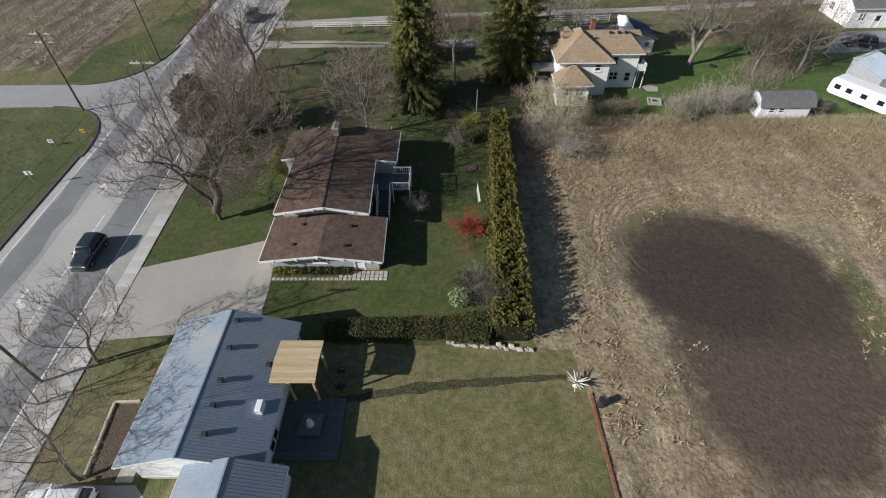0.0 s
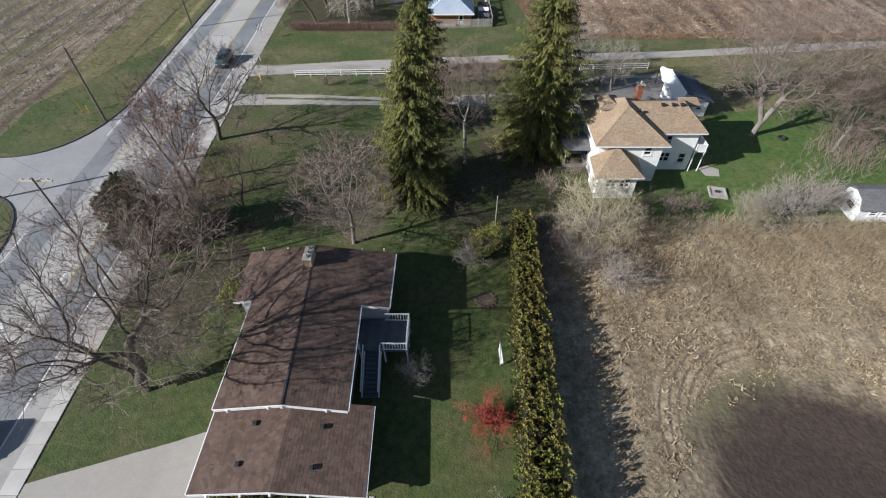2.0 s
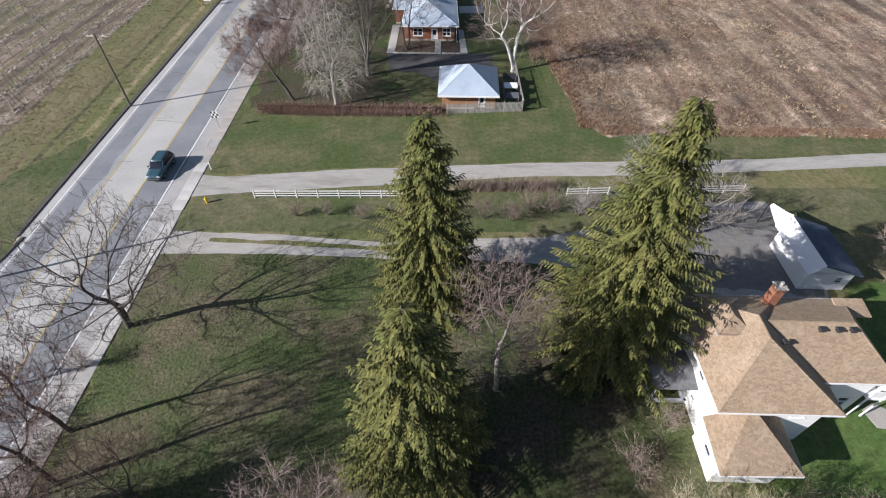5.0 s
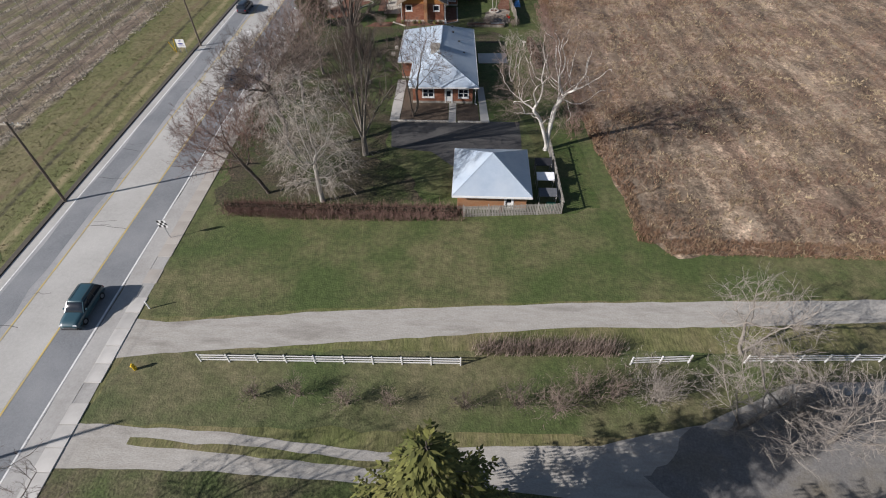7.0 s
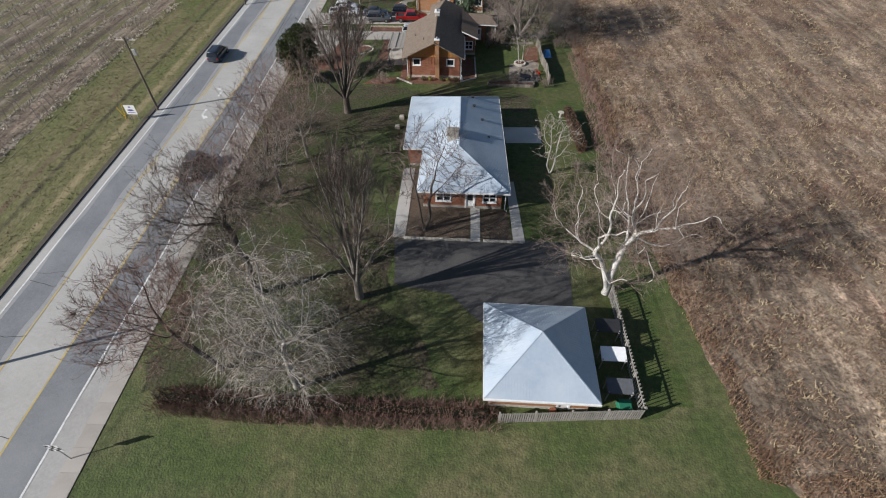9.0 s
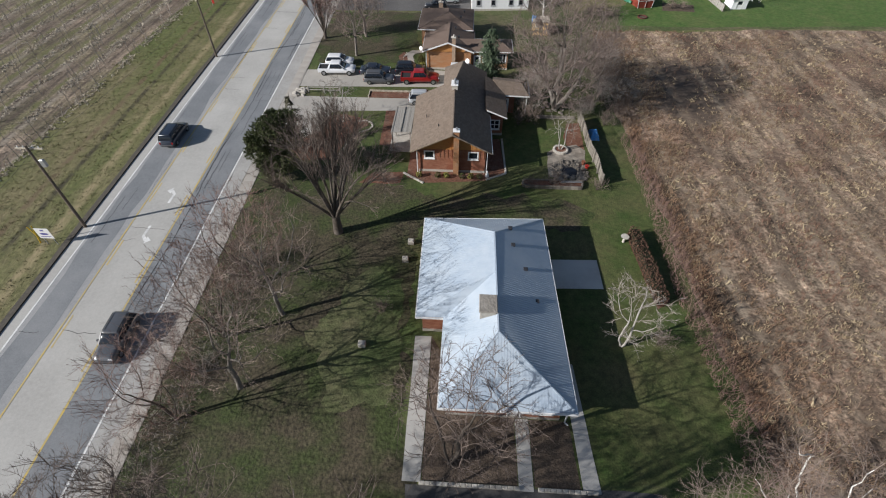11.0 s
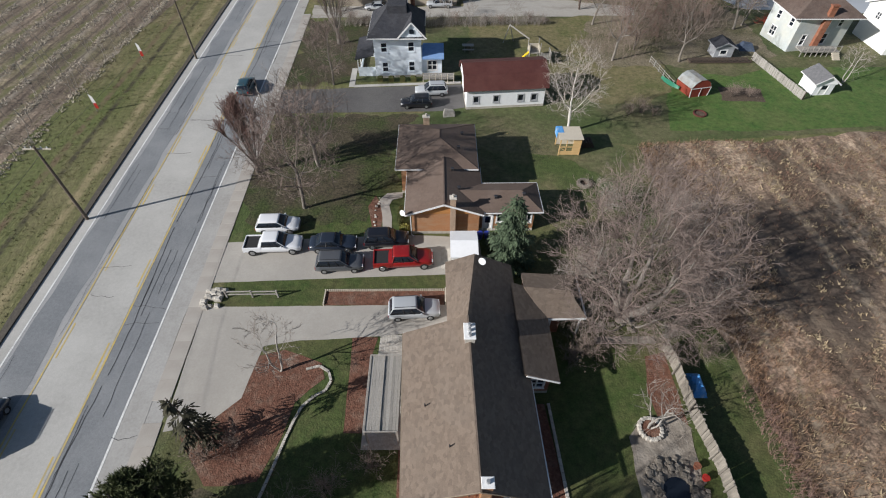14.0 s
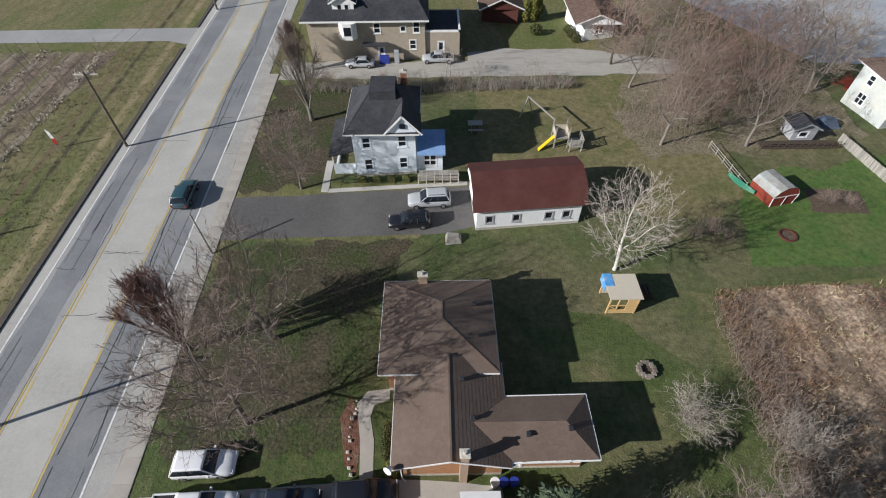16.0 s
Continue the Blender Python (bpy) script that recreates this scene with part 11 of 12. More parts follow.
def vehicle(name, label, category, kind, colour, x, y, turn, group="parked cars", s=1.0):
    """Car built along x, nose forward."""
    ob = thing(name, label, category, (x, y, 0.035), group, "", turn)
    ob.scale = (s, s, s)
    L, W, H, belt, hood = {"suv": (4.65, 0.93, 1.72, 1.04, 1.02), "sedan": (4.6, 0.90, 1.45, 0.93, 0.90), "pickup": (5.75, 0.98, 1.88, 1.18, 1.16), "hatch": (4.3, 0.90, 1.55, 0.98, 0.96), "van": (4.9, 0.96, 1.78, 1.05, 0.98)}[kind]
    f, r = L / 2, -L / 2
    zb = 0.28 if kind != "pickup" else 0.40
    if kind == "pickup":
        cab0, cab1, w0, w1 = -1.05, 1.38, -0.85, 0.62
    elif kind == "sedan":
        cab0, cab1, w0, w1 = -1.75, 0.95, -1.05, 0.20
    elif kind == "van":
        cab0, cab1, w0, w1 = -2.30, 1.45, -2.05, 0.55
    else:
        cab0, cab1, w0, w1 = r + 0.12, 0.98, r + 0.50, 0.22
    st = []
    for px, hw, lo, hi in ((r, W * 0.86, zb + 0.16, belt - 0.14), (r + 0.10, W * 0.95, zb + 0.03, belt - 0.02), (r + 0.6, W, zb, belt), (cab0 + 0.1, W, zb, belt), (0.0, W, zb, belt), (cab1 - 0.1, W, zb, belt), (cab1 + 0.25, W * 0.99, zb, hood), (f - 0.55, W * 0.97, zb, hood - 0.06), (f - 0.15, W * 0.90, zb + 0.04, hood - 0.16), (f, W * 0.76, zb + 0.14, hood - 0.30)):
        if st and px <= st[-1][0]:
            continue
        if kind == "pickup" and px < cab0:
            hi = 0.72
        st.append((px, body_section(hw, lo, hi)))
    g = loft(st)
    body = link_mesh("body", g.v, g.f, colour, ob, "", True)
    if kind == "pickup":
        for nm, bx in (("bed_side", (r, -W, 0.6, cab0, -W + 0.13, 1.14)), ("bed_side", (r, W - 0.13, 0.6, cab0, W, 1.14)), ("tailgate", (r - 0.02, -W + 0.02, 0.5, r + 0.10, W - 0.02, 1.14))):
            g = Geo().bbox(*bx, 0.03)
            link_mesh(nm, g.v, g.f, colour, ob)
        g = Geo().box(r + 0.1, -W + 0.13, 0.70, cab0, W - 0.13, 1.02)
        link_mesh("bed_floor", g.v, g.f, "bed_liner", ob, "dark open load bed")
        g = Geo().box(cab0 - 0.05, -W + 0.04, 0.6, cab0 + 0.05, W - 0.04, 1.2)
        link_mesh("cab_back", g.v, g.f, colour, ob)
    ht = W * 0.76
    zt = H - 0.07
    lo = [(cab0, -W * 0.95), (cab1, -W * 0.93), (cab1, W * 0.93), (cab0, W * 0.95)]
    hi = [(w0, -ht), (w1, -ht), (w1, ht), (w0, ht)]

    def shell(k, top, inset):
        """Cross-section of the cabin at the height share k of its sloping ends."""
        z = belt - 0.02 + (top - belt + 0.02) * k
        wide = W * 0.945 + (ht - W * 0.945) * k
        half = [(W * 0.945, belt - 0.03), (wide * 0.6 + W * 0.945 * 0.4, belt + (z - belt) * 0.4), (wide + 0.015, z - 0.07 * k), (wide * 0.86, z - 0.012 * k), (wide * 0.45, z + 0.015 * k)]
        return [(y * inset, zz) for y, zz in half] + [(-y * inset, zz) for y, zz in half[::-1]]

    mids = [w0 + (w1 - w0) * t for t in (0.06, 0.35, 0.7, 0.95)]
    g = loft([(cab0, shell(0.03, zt, 0.98)), (cab0 + (w0 - cab0) * 0.6, shell(0.62, zt, 1)), (w0, shell(0.97, zt, 1))] + [(x, shell(1, zt, 1)) for x in mids[:3]] + [(w1, shell(0.97, zt, 1)), (w1 + (cab1 - w1) * 0.45, shell(0.60, zt, 1)), (cab1, shell(0.03, zt, 0.98))])
    link_mesh("window_glass", g.v, g.f, "glass_dark", ob, "dark tinted windows", True)

    def lid(k):
        return [(ht + 0.02, zt - 0.05), (ht * 0.97, zt - 0.01 + 0.04 * k), (ht * 0.75, H - 0.03 + 0.02 * k), (-ht * 0.75, H - 0.03 + 0.02 * k), (-ht * 0.97, zt - 0.01 + 0.04 * k), (-ht - 0.02, zt - 0.05)]

    g = loft([(w0 - 0.07, lid(0))] + [(x, lid(1)) for x in mids] + [(w1 + 0.06, lid(0))])
    link_mesh("roof", g.v, g.f, colour, ob, "", True)
    for (ax, ay), (bx, by) in zip(lo, hi):
        g = Geo().beam((ax, ay * 0.995, belt - 0.03), (bx, by * 1.0, zt - 0.02), 0.07, 0.05)
        link_mesh("pillar", g.v, g.f, colour, ob)
    for t in (0.42, 0.70):
        for sy in (-1, 1):
            a = lo[0][0] + (lo[1][0] - lo[0][0]) * t
            b = hi[0][0] + (hi[1][0] - hi[0][0]) * t
            g = Geo().beam((a, sy * W * 0.955, belt - 0.04), (b, sy * ht * 1.02, zt - 0.05), 0.06, 0.03)
            link_mesh("pillar", g.v, g.f, "metal_dark", ob)
    if kind in ("suv", "van"):
        for sy in (-1, 1):
            g = Geo().beam((w0 + 0.15, sy * (ht - 0.10), H + 0.05), (w1 - 0.15, sy * (ht - 0.10), H + 0.05), 0.04, 0.04)
            link_mesh("roof_rail", g.v, g.f, "metal_dark", ob)
    wr = 0.34 if kind != "pickup" else 0.41
    for wx in (r + 0.85, f - 0.90):
        for sy in (-1, 1):
            g = Geo().tube((wx, sy * (W - 0.22), wr), (wx, sy * (W + 0.012), wr), wr, wr, 18)
            wheel = link_mesh("wheel", g.v, g.f, "tyre", ob)
            g = Geo().tube((wx, sy * (W - 0.02), wr), (wx, sy * (W + 0.024), wr), wr * 0.62, wr * 0.56, 12)
            link_mesh("rim", g.v, g.f, "rim", wheel)
    for sy in (-1, 1):
        g = Geo().bbox(f - 0.26, sy * W * 0.66 - 0.17, hood - 0.34, f - 0.045, sy * W * 0.66 + 0.17, hood - 0.19, 0.02)
        link_mesh("headlight", g.v, g.f, "headlight", ob)
        g = Geo().bbox(r - 0.012, sy * W * 0.80 - 0.09, belt - 0.42, r + 0.10, sy * W * 0.80 + 0.09, belt - 0.16, 0.02)
        link_mesh("tail_light", g.v, g.f, "taillight", ob)
        g = Geo().bbox(cab1 - 0.42, sy * (W + 0.10) - 0.09, belt + 0.02, cab1 - 0.26, sy * (W + 0.10) + 0.09, belt + 0.17, 0.02)
        link_mesh("mirror", g.v, g.f, colour, ob)
    for bx, nm in ((r - 0.04, "rear_bumper"), (f - 0.16, "front_bumper")):
        g = Geo().bbox(bx, -W * 0.78, zb + 0.04, bx + 0.2, W * 0.78, zb + 0.24, 0.03)
        link_mesh(nm, g.v, g.f, "metal_dark", ob)
    g = Geo().box(f - 0.06, -W * 0.42, zb + 0.26, f + 0.012, W * 0.42, hood - 0.33)
    link_mesh("grille", g.v, g.f, "metal_dark", ob)
    return ob


vehicle("car", "white compact SUV parked on the grass edge", "car", "hatch", "paint_white", -30.0, 182.1, 2)
vehicle("pickup_truck", "white crew-cab pickup truck with an open bed", "pickup truck", "pickup", "paint_white", -29.8, 179.3, 2, s=0.96)
vehicle("car", "dark grey sedan parked on the concrete drive", "car", "sedan", "paint_navy", -24.0, 179.5, 2)
vehicle("car", "black SUV parked nose to the house", "car", "suv", "paint_black", -18.8, 180.0, 3, s=0.95)
vehicle("car", "dark grey SUV with roof rails on the drive", "car", "suv", "paint_grey", -23.0, 176.9, 2, s=0.97)
vehicle("pickup_truck", "dark red pickup truck with a black bed", "pickup truck", "pickup", "paint_red", -17.0, 177.3, 3, s=0.98)
vehicle("car", "silver SUV parked in front of the brick house", "car", "suv", "paint_silver", -15.8, 171.5, 3, s=0.97)
vehicle("car", "black SUV parked beside the white barn", "car", "suv", "paint_black", -16.6, 205.5, 183, s=0.9)
vehicle("car", "silver SUV parked beside the white barn", "car", "suv", "paint_silver", -14.6, 208.6, 183, s=0.97)
vehicle("car", "silver sedan parked beside the tan building", "car", "sedan", "paint_silver", -24.7, 238.0, 180, s=0.92)
vehicle("pickup_truck", "silver pickup truck parked beside the tan building", "pickup truck", "pickup", "paint_silver", -13.4, 239.1, 180, s=0.8)
vehicle("car", "white SUV in the asphalt driveway", "car", "suv", "paint_white", -24.8, -0.4, 181)
vehicle("car", "dark SUV parked by a distant house", "car", "suv", "paint_navy", 71.5, 73.0, 160, s=1.1)
# cars on the road
RT = 90 + 2.0
vehicle("car", "dark blue-grey SUV on the road", "car", "suv", "paint_teal", road_x(87.8) - 2.0, 87.8, RT + 180, "road traffic")
vehicle("car", "black SUV on the road", "car", "suv", "paint_navy", road_x(23.2) - 2.6, 23.2, RT + 180, "road traffic")
vehicle("car", "dark van on the far lane", "car", "van", "paint_navy", road_x(161) - 9.6, 161, RT, "road traffic")
vehicle("car", "dark hatchback on the road", "car", "hatch", "paint_teal", road_x(210) - 2.0, 210, RT, "road traffic")
vehicle("car", "dark SUV on the road", "car", "suv", "paint_grey", road_x(131) - 2.0, 131, RT + 180, "road traffic")

# caravan, container
cv = thing("caravan", "white caravan parked on the grass", "caravan", (60.0, 53.4, 0), turn=122)
g = loft([(-4.3, [(1.15, 0.75), (1.2, 1.6), (1.05, 2.2), (-1.05, 2.2), (-1.2, 1.6), (-1.15, 0.75)]), (-3.8, [(1.2, 0.5), (1.22, 1.8), (1.15, 2.75), (-1.15, 2.75), (-1.22, 1.8), (-1.2, 0.5)]), (3.7, [(1.2, 0.5), (1.22, 1.8), (1.15, 2.75), (-1.15, 2.75), (-1.22, 1.8), (-1.2, 0.5)]), (4.1, [(1.15, 0.7), (1.2, 1.6), (1.05, 2.4), (-1.05, 2.4), (-1.2, 1.6), (-1.15, 0.7)])])
link_mesh("caravan_body", g.v, g.f, "siding_white", cv)
for wx in (-2.8, -0.6, 1.4, 3.0):
    for sy in (-1, 1):
        g = Geo().bbox(wx - 0.4, sy * 1.215 - 0.03, 1.35, wx + 0.4, sy * 1.215 + 0.03, 2.0, 0.01)
        link_mesh("caravan_window", g.v, g.f, "glass_dark", cv)
for wx in (-0.5, 0.4):
    for sy in (-1, 1):
        g = Geo().tube((wx, sy * 0.95, 0.34), (wx, sy * 1.18, 0.34), 0.34, 0.34, 14)
        link_mesh("wheel", g.v, g.f, "tyre", cv)
g = Geo().beam((-4.2, 0, 0.5), (-5.3, 0, 0.45), 0.12)
link_mesh("tow_bar", g.v, g.f, "metal_dark", cv)
ct = thing("garage_tent", "pale teal portable garage beside the caravan", "tent", (66.6, 58.2, 0))
g = Geo().prism([(63.8, 56), (69.4, 56), (69.4, 63), (63.8, 63)], 0, 2.4)
put(g, "tent_wall", "siding_grey", ct)
roof_plane(ct, (63.7, 63.1, 2.4), (63.7, 55.9, 2.4), (66.6, 55.9, 3.6), (66.6, 63.1, 3.6), "shingle_pale", 1.0)
roof_plane(ct, (69.5, 55.9, 2.4), (69.5, 63.1, 2.4), (66.6, 63.1, 3.6), (66.6, 55.9, 3.6), "shingle_pale", 1.0)

# ---- poles, wires, signs ----
def utility_pole(x, y, hgt, arms=1, turn=0.0, lamp=False, label="dark timber utility pole with a crossarm", girth=1.0):
    ob = thing("utility_pole", label, "utility pole", (x, y, 0), "utility poles", "", turn)
    g = Geo().tube((0, 0, 0), (0, 0, hgt), 0.17 * girth, 0.11 * girth, 10)
    link_mesh("pole", g.v, g.f, "pole_wood", ob)
    for i in range(arms):
        z = hgt - 0.4 - i * 1.1
        g = Geo().beam((-1.3, 0.16, z), (1.3, 0.16, z), 0.12, 0.15)
        arm = link_mesh("crossarm", g.v, g.f, "wood_pale", ob)
        for ax in (-1.0, -0.45, 0.45, 1.0):
            g = Geo().tube((ax, 0.16, z + 0.06), (ax, 0.16, z + 0.26), 0.05, 0.04, 8)
            link_mesh("insulator", g.v, g.f, "plastic_white", arm)
    if lamp:
        g = Geo().tube((0.12, 0, hgt - 2.2), (0.5, 0, hgt - 2.0), 0.03, 0.03, 6).bbox(0.35, -0.14, hgt - 2.3, 0.75, 0.14, hgt - 1.5, 0.06)
        link_mesh("transformer", g.v, g.f, "metal_grey", ob)
    return ob


POLES = [(-51.9, 52.8, 11.4, 2), (-47.8, 69.6, 10.4, 0), (-48.2, 102.8, 10.4, 1), (-49.3, 144.4, 10.2, 1), (-50.4, 183.6, 9.2, 1), (-50.9, 219.2, 9.6, 1), (-51.4, 258, 9.6, 1)]
for i, (x, y, hgt, n) in enumerate(POLES):
    utility_pole(x, y, hgt, n, 0, i in (3,), "dark timber utility pole with a crossarm" if n else "plain dark timber pole by the junction")
utility_pole(-31.4, 39.3, 13.4, 1, girth=0.6)
utility_pole(-31.9, 9.0, 12.6, 1, girth=0.8)


def wire(a, b, sag):
    g = Geo()
    a, b = Vector(a), Vector(b)
    pts = [a.lerp(b, i / 12) - Vector((0, 0, sag * 4 * (i / 12) * (1 - i / 12))) for i in range(13)]
    w = Wood()
    w.limb(pts, [0.012] * 13, 3)
    g.add(w.v, w.f)
    return tagged(g.out("overhead_wire", "metal_dark"), "thin dark overhead wire between poles", "wire", "overhead wires")


for (a, b) in zip(POLES[2:], POLES[3:]):
    for dx in (-1.0, 1.0):
        wire((a[0] + dx, a[1] + 0.16, a[2] - 0.15), (b[0] + dx, b[1] + 0.16, b[2] - 0.15), 0.9)
for dx in (-1.0, 1.0):
    wire((POLES[0][0] + dx, POLES[0][1], 11.2), (POLES[2][0] + dx, POLES[2][1], 10.2), 1.0)
    wire((-51.9 + dx, 52.8, 11.2), (-31.4, 39.3 + dx, 13.1), 0.5)
    wire((-31.4 + dx, 39.3, 13.1), (-31.9 + dx, 9.0, 12.3), 0.6)
    wire((-51.9, 52.8 + dx, 11.2), (-90, 60 + dx, 11.2), 0.8)
yp = thing("pole", "thin weathered pole in the garden", "pole", (5.0, 45.6, 0))
put(Geo().tube((5.0, 45.6, 0), (5.0, 45.6, 6.6), 0.07, 0.05, 8), "pole_shaft", "wood_weathered", yp)
sp = thing("pole", "short leaning weathered pole by the verge", "pole", (-35.6, 201.9, 0))
put(Geo().tube((-35.6, 201.9, 0), (-36.6, 203.2, 4.2), 0.10, 0.08, 8), "pole_shaft", "wood_weathered", sp)


def road_sign(x, y, w, hgt, z, material, label, turn=0, pattern=0, posts=1):
    ob = thing("road_sign", label, "sign", (x, y, 0), "", "", turn)
    for i in range(posts):
        px = (i - (posts - 1) / 2) * w * 0.7
        g = Geo().beam((px, 0, 0), (px, 0, z + hgt), 0.06)
        link_mesh("sign_post", g.v, g.f, "metal_grey", ob)
    g = Geo().box(-w / 2, -0.06, z, w / 2, -0.035, z + hgt)
    panel = link_mesh("sign_panel", g.v, g.f, material, ob)
    if pattern == 1:
        for i in range(4):
            for j in range(3):
                if (i + j) % 2 == 0:
                    g = Geo().box(-w / 2 + w * i / 4, -0.068, z + hgt * j / 3, -w / 2 + w * (i + 1) / 4, -0.060, z + hgt * (j + 1) / 3)
                    link_mesh("square", g.v, g.f, "sign_black", panel)
    elif pattern == 2:
        g = Geo()
        ring = [(w * 0.30 * math.cos(k / 16 * 6.283), z + hgt * 0.46 + hgt * 0.10 * math.sin(k / 16 * 6.283)) for k in range(16)]
        g.add([(px, -0.069, pz) for px, pz in ring], [tuple(range(16))])
        link_mesh("emblem", g.v, g.f, "sign_blue", panel)
        g = Geo().box(-w * 0.12, -0.068, z + hgt * 0.74, w * 0.12, -0.060, z + hgt * 0.86)
        link_mesh("text_bar", g.v, g.f, "sign_blue", panel)
        g = Geo().box(-w * 0.36, -0.068, z + hgt * 0.16, w * 0.36, -0.060, z + hgt * 0.22)
        link_mesh("text_bar", g.v, g.f, "sign_blue", panel)
    else:
        for j in range(2):
            g = Geo().box(-w * 0.34, -0.068, z + hgt * (0.25 + 0.32 * j), w * 0.34, -0.060, z + hgt * (0.40 + 0.32 * j))
            link_mesh("text_bar", g.v, g.f, "sign_black" if material != "plastic_blue" else "plastic_white", panel)
    return ob


road_sign(-33.4, 97.5, 0.95, 0.95, 1.6, "plastic_white", "black and white chequered marker sign beside the road", 0, 1)
road_sign(-51.2, 141.8, 1.45, 1.35, 0.9, "plastic_white", "white and blue notice board on two legs on the verge", 0, 2, 2)
for k, (x, y) in enumerate(((-52.6, 141.9), (-53.2, 142.6))):
    gm = thing("marker_post", "slim yellow guy-wire marker post in the grass", "marker post", (x, y, 0), "marker posts")
    put(Geo().tube((x, y, 0), (x + 0.25 - 0.9 * k, y + 0.2, 2.2 - 0.9 * k), 0.06, 0.05, 8), "post", "sign_yellow", gm)
road_sign(-47.9, 34.9, 0.9, 0.55, 1.7, "plastic_white", "white road sign on the verge", 180, 0, 1)
road_sign(-51.1, 43.7, 0.7, 0.5, 0.5, "plastic_white", "low white yard sign", 0, 0, 2)
road_sign(-48.2, 46.2, 0.6, 0.5, 0.5, "sign_yellow", "low yellow yard sign", 0, 0, 2)
for x, y in ((-52.0, 45.4), (-51.0, 71.5), (-52.6, 72.2)):
    mk = thing("marker_post", "thin yellow marker post in the grass", "post", (x, y, 0), "marker posts")
    put(Geo().tube((x, y, 0), (x, y, 1.5), 0.05, 0.05, 8), "post_shaft", "sign_yellow", mk)
for x, y in ((-59.1, 204.3), (-59.2, 219.1)):
    mk = thing("windsock_banner", "red and white feather banner on a pole", "banner", (x, y, 0), "feather banners")
    put(Geo().tube((x, y, 0), (x, y, 2.6), 0.03, 0.02, 6), "banner_pole", "metal_grey", mk)
    put(Geo().box(x, y - 0.012, 0.5, x + 0.45, y + 0.012, 1.3), "banner_lower", "plastic_red", mk)
    put(Geo().add([(x, y - 0.012, 1.3), (x + 0.45, y - 0.012, 1.3), (x + 0.38, y - 0.012, 2.2), (x + 0.1, y - 0.012, 2.55), (x, y - 0.012, 2.55), (x, y + 0.012, 1.3), (x + 0.45, y + 0.012, 1.3), (x + 0.38, y + 0.012, 2.2), (x + 0.1, y + 0.012, 2.55), (x, y + 0.012, 2.55)], [(0, 1, 2, 3, 4), (9, 8, 7, 6, 5), (0, 5, 6, 1), (1, 6, 7, 2), (2, 7, 8, 3), (3, 8, 9, 4)]), "banner_upper", "plastic_white", mk)
hy = thing("fire_hydrant", "yellow fire hydrant in the grass", "fire hydrant", (-29.4, 82.1, 0))
put(Geo().tube((-29.4, 82.1, 0), (-29.4, 82.1, 0.62), 0.14, 0.13, 12), "barrel", "sign_yellow", hy)
put(Geo().tube((-29.4, 82.1, 0.62), (-29.4, 82.1, 0.82), 0.18, 0.07, 12), "bonnet", "sign_yellow", hy)
put(Geo().tube((-29.65, 82.1, 0.45), (-29.15, 82.1, 0.45), 0.07, 0.07, 10), "outlet", "sign_yellow", hy)
wp = thing("marker_post", "short white marker post by the gravel lane", "post", (-31.2, 88.3, 0), "marker posts")
put(Geo().beam((-31.2, 88.3, 0), (-31.2, 88.3, 1.1), 0.1), "post_shaft", "plastic_white", wp)

# ---- white rail fences ----
def rail_fence(x0, y0, x1, y1, spans, label):
    ob = thing("rail_fence", label, "fence", (x0, y0, 0), "white rail fences")
    for i in range(spans + 1):
        t = i / spans
        x, y = x0 + (x1 - x0) * t, y0 + (y1 - y0) * t
        put(Geo().bbox(x - 0.05, y - 0.05, 0, x + 0.05, y + 0.05, 1.18, 0.02), "post", "trim_white", ob)
        if i < spans:
            xb, yb = x0 + (x1 - x0) * (i + 1) / spans, y0 + (y1 - y0) * (i + 1) / spans
            for z in (0.32, 0.66, 1.0):
                put(Geo().beam((x, y, z), (xb, yb, z), 0.035, 0.12), "rail", "trim_white", ob)
    return ob


rail_fence(-24.2, 83.1, -2.4, 83.7, 9, "long white three-rail fence along the gravel lane")
rail_fence(11.6, 84.4, 16.4, 84.8, 2, "short white three-rail fence along the gravel lane")
rail_fence(21.0, 85.0, 32.0, 85.6, 5, "white three-rail fence beside the farmyard")

# ---- small things ----
pv = thing("paver_path", "row of pale square pavers beside the garage", "path", (-10, 20.2, 0))
rng = random.Random(2)
for i in range(26):
    for j in range(1 if i < 15 else 3):
        x, y = -15.8 + i * 0.435, 19.95 + j * 0.42
        put(Geo().bbox(x, y, 0.005, x + 0.36, y + 0.34, 0.07 + rng.uniform(-0.01, 0.01), 0.02), "paver", "pale_stone", pv)
sl = thing("stone_edging", "line of pale broken stones at the hedge foot", "stones", (5, 12.6, 0))
for i in range(46):
    x, y, s_ = 1.4 + i * 0.16 + rng.uniform(-0.08, 0.08), 12.75 - 0.015 * i + rng.uniform(-0.2, 0.2), rng.uniform(0.10, 0.24)
    put(Geo().bbox(x - s_, y - s_ * 0.8, 0, x + s_, y + s_ * 0.8, s_ * rng.uniform(0.8, 1.5), s_ * 0.4), "stone_block", "pale_stone", sl)
st = thing("root_stump", "pale upturned root stump with spreading arms", "stump", (11.6, 8.8, 0))
put(Geo().tube((11.6, 8.8, 0), (11.6, 8.8, 0.55), 0.28, 0.2, 9), "stump_body", "bark_white", st)
for i in range(14):
    a = i / 14 * 6.283 + rng.uniform(-0.2, 0.2)
    L = rng.uniform(0.6, 1.05)
    put(Geo().tube((11.6, 8.8, 0.45), (11.6 + L * math.cos(a), 8.8 + L * math.sin(a), 0.45 + rng.uniform(-0.2, 0.6)), 0.08, 0.025, 6), "root", "bark_white", st)
bn = thing("barrel", "dark barrel at the corner of the lawn", "barrel", (13.2, 7.1, 0))
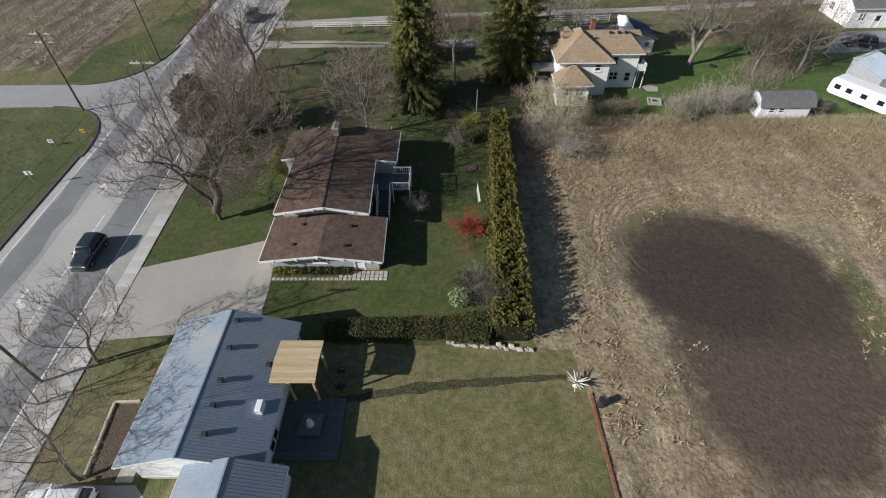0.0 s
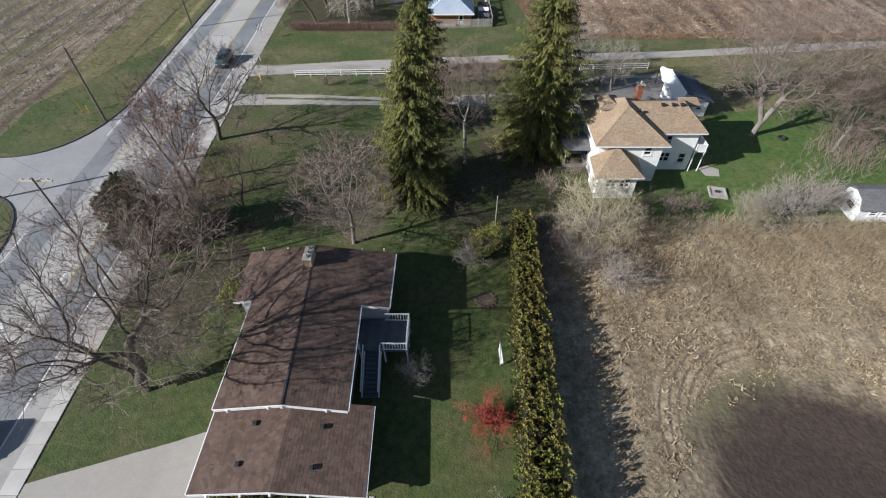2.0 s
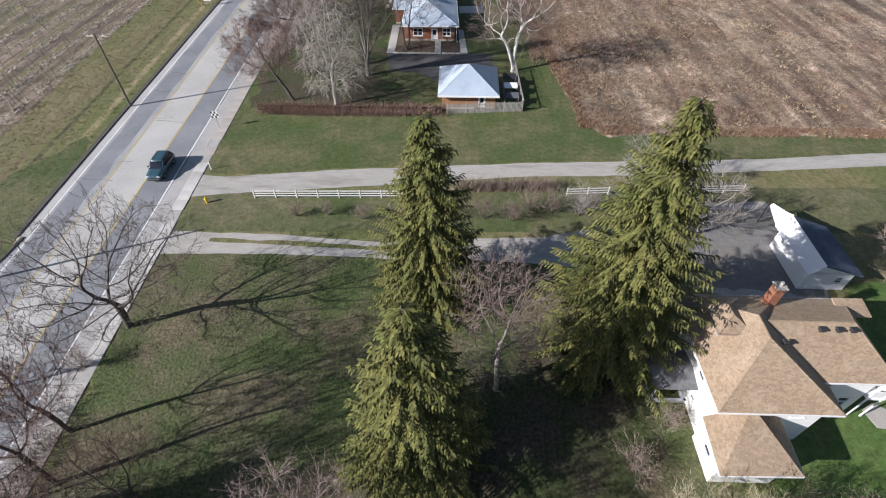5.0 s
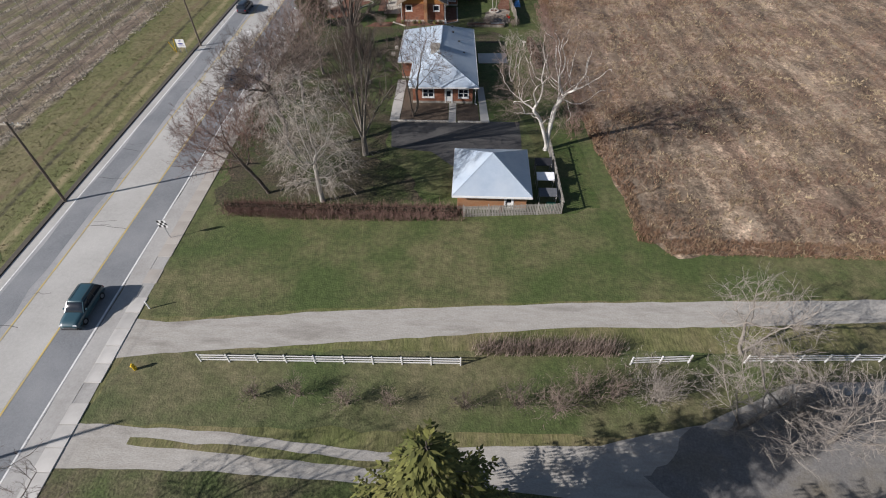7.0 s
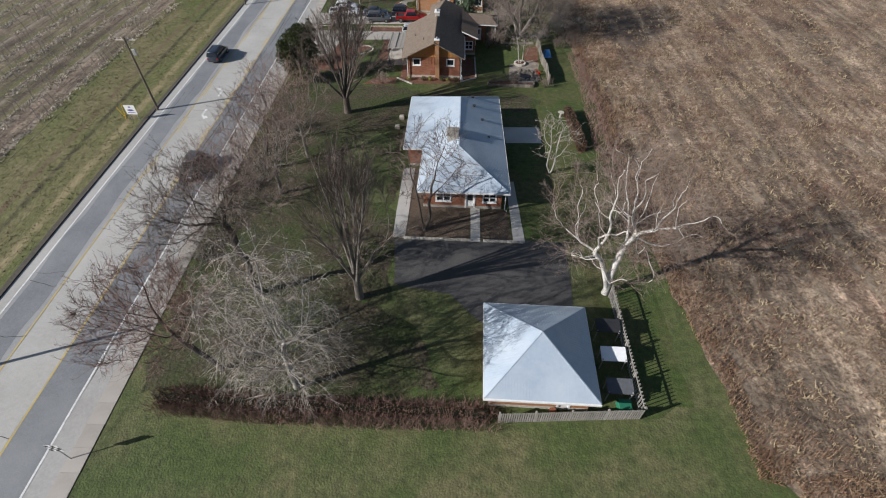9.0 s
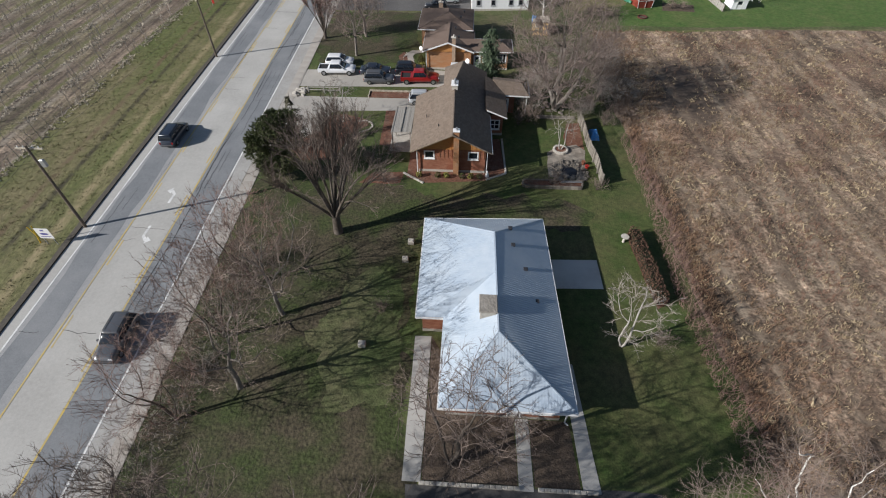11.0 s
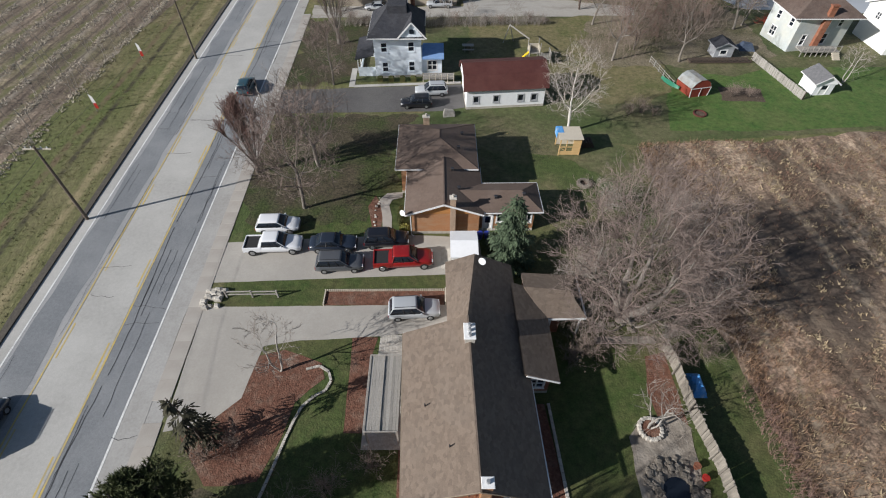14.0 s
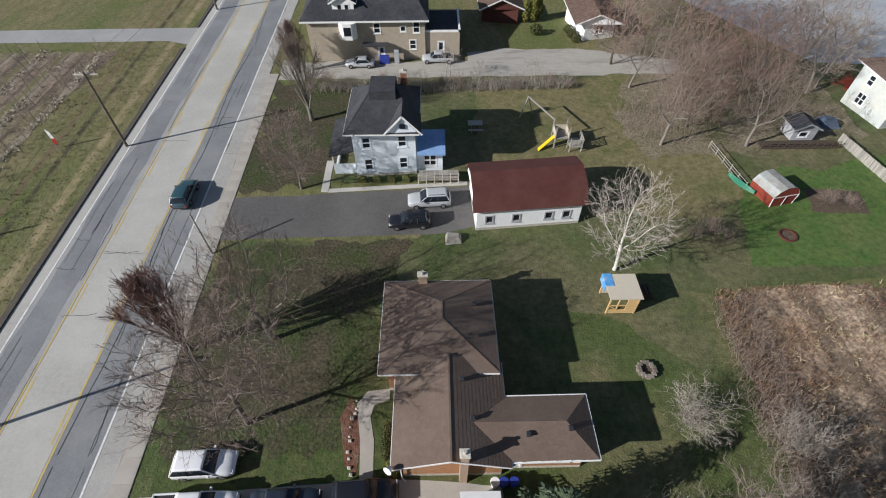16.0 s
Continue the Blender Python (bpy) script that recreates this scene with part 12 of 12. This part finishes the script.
put(Geo().tube((13.2, 7.1, 0), (13.2, 7.1, 0.85), 0.3, 0.28, 14), "barrel_body", "metal_dark", bn)
ed = thing("lawn_edging", "red-brown timber edging of the lawn", "edging", (12.8, 3, 0))
for i in range(16):
    y = -1.5 + i * 0.6
    put(Geo().beam((12.95 - 0.02 * i, y, 0.06), (12.95 - 0.02 * (i + 1), y + 0.56, 0.06), 0.22, 0.14), "board", "brick_red", ed)
fl = thing("garden_flag", "white narrow banner leaning by the hedge", "flag", (4.6, 31.6, 0))
put(Geo().tube((4.75, 31.4, 0), (4.62, 32.2, 2.5), 0.025, 0.02, 6), "flag_pole", "metal_grey", fl)
put(Geo().add([(4.75, 31.42, 0.25), (5.0, 31.46, 0.35), (4.85, 31.8, 1.3), (4.62, 32.2, 2.5), (4.55, 32.0, 1.5), (4.76, 31.45, 0.25), (5.02, 31.5, 0.35), (4.87, 31.84, 1.3), (4.64, 32.23, 2.5), (4.57, 32.04, 1.5)], [(0, 1, 2, 3, 4), (9, 8, 7, 6, 5), (0, 5, 6, 1), (1, 6, 7, 2), (2, 7, 8, 3), (3, 8, 9, 4), (4, 9, 5, 0)]), "flag_cloth", "plastic_white", fl)
fp = thing("fire_pit", "round earth fire pit ringed with dull brown stones", "fire pit", (3.9, 38.4, 0))
for i in range(14):
    a = i / 14 * 6.283
    put(Geo().bbox(3.9 + 0.9 * math.cos(a) - 0.16, 38.4 + 0.9 * math.sin(a) - 0.16, 0, 3.9 + 0.9 * math.cos(a) + 0.16, 38.4 + 0.9 * math.sin(a) + 0.16, 0.10, 0.04), "stone_block", "garden_soil", fp)
put(Geo().tube((3.9, 38.4, 0.02), (3.9, 38.4, 0.06), 0.85, 0.85, 16), "ash", "garden_soil", fp)
bx = thing("sandbox", "square weathered timber sandbox on the lawn", "sandbox", (31.3, 54.2, 0), turn=-12)
g = Geo().box(-0.95, -0.95, 0, 0.95, -0.8, 0.28).box(-0.95, 0.8, 0, 0.95, 0.95, 0.28).box(-0.95, -0.8, 0, -0.8, 0.8, 0.28).box(0.8, -0.8, 0, 0.95, 0.8, 0.28)
link_mesh("frame", g.v, g.f, "wood_weathered", bx)
g = Geo().box(-0.8, -0.8, 0.01, 0.8, 0.8, 0.16)
link_mesh("sand", g.v, g.f, "concrete", bx)
g = Geo().box(-0.3, -0.05, 0.16, 0.25, 0.2, 0.34)
link_mesh("toy_box", g.v, g.f, "metal_dark", bx)
sheet("patio", [(31.2, 57.6), (32.8, 57.4), (33.2, 58.8), (32.0, 59.6), (30.9, 59.0)], 0.05, "concrete", "small pale concrete patio by the farmhouse", "patio", amp=0.1, thick=0.05)
tr = thing("wheel", "old tyre lying on the lawn", "tyre", (44.0, 65.6, 0))
g = Geo()
n, m = 16, 8
g.add([(44.0 + (0.42 + 0.14 * math.cos(6.283 * j / m)) * math.cos(6.283 * i / n), 65.6 + (0.42 + 0.14 * math.cos(6.283 * j / m)) * math.sin(6.283 * i / n), 0.15 + 0.14 * math.sin(6.283 * j / m)) for i in range(n) for j in range(m)], [(i * m + j, (i + 1) % n * m + j, (i + 1) % n * m + (j + 1) % m, i * m + (j + 1) % m) for i in range(n) for j in range(m)])
put(g, "tyre_body", "tyre", tr, "", True)
# retaining edge beside the blue-roofed house
rt = thing("timber_edging", "pale timber edging round a planting bed", "edging", (-24, 4.5, 0))
for a, b in (((-24.3, 1.4), (-24.9, 7.2)), ((-24.9, 7.2), (-22.9, 7.3))):
    n = max(2, int(math.dist(a, b) / 1.2))
    for i in range(n):
        p, q = Vector((*a, 0.1)).lerp(Vector((*b, 0.1)), i / n), Vector((*a, 0.1)).lerp(Vector((*b, 0.1)), (i + 0.97) / n)
        put(Geo().beam(p, q, 0.16, 0.2), "board", "wood_pale", rt)
sheet("flower_bed", [(-24.1, 1.5), (-24.7, 7.0), (-21.2, 7.2), (-20.9, 1.4)], 0.033, "garden_soil", "bare brown planting bed beside the house", "flower bed", amp=0.12, seed=51)
sheet("path", [(-22.0, 1.2), (-20.8, 1.2), (-20.9, 5.4), (-21.9, 5.4)], 0.06, "pale_stone", "pale stone entrance path", "path", amp=0.05, thick=0.05)
gn = thing("garden_ornament", "small white garden ornament by the brick wall", "ornament", (-7.2, 155.3, 0))
put(Geo().tube((-7.2, 155.3, 0.03), (-7.2, 155.3, 0.5), 0.24, 0.14, 10).tube((-7.2, 155.3, 0.5), (-7.2, 155.3, 0.78), 0.15, 0.06, 10), "ornament_body", "plastic_white", gn)
for k, (x, y) in enumerate(((-14.9, 144.0), (-15.2, 141.6), (-17.8, 131.8))):
    ob = thing("garden_block", "pale stone garden block under the trees", "garden block", (x, y, 0), "garden blocks")
    put(Geo().bbox(x - 0.3, y - 0.25, 0, x + 0.3, y + 0.25, 0.5, 0.06), "block", "pale_stone", ob)
bb = thing("bird_bath", "pale stone bird bath on the lawn", "bird bath", (6.6, 145.4, 0))
put(Geo().tube((6.6, 145.4, 0), (6.6, 145.4, 0.7), 0.14, 0.10, 10).tube((6.6, 145.4, 0.7), (6.6, 145.4, 0.82), 0.2, 0.42, 14), "basin", "pale_stone", bb)
sheet("flower_bed", [(7.0, 146.6), (8.4, 146.8), (9.4, 138.0), (8.0, 137.0)], 0.031, "mulch", "mulched strip under the narrow hedge", "flower bed", amp=0.15, seed=52)
sheet("flower_bed", [(25.5, 206.6), (31.4, 206.2), (32.2, 209.6), (26.4, 210.4)], 0.031, "garden_soil", "bare dug garden bed behind the red shed", "flower bed", amp=0.4, seed=53)
sheet("flower_bed", [(-20.5, 182.0), (-19.6, 181.4), (-19.5, 185.0), (-20.5, 187.2), (-21.2, 185.4)], 0.033, "mulch", "narrow mulched bed along the front path", "flower bed", amp=0.12, seed=54)
tb = thing("garden_table", "pale picnic table in the shaded yard", "table", (-8.9, 222.2, 0))
put(Geo().box(-9.8, 221.8, 0.7, -8.0, 222.6, 0.76).box(-9.8, 221.1, 0.4, -8.0, 221.4, 0.45).box(-9.8, 223.0, 0.4, -8.0, 223.3, 0.45), "table_top", "wood_weathered", tb)
for x in (-9.4, -8.4):
    put(Geo().beam((x, 221.2, 0), (x, 222.4, 0.7), 0.08).beam((x, 223.2, 0), (x, 222.0, 0.7), 0.08), "leg", "wood_weathered", tb)
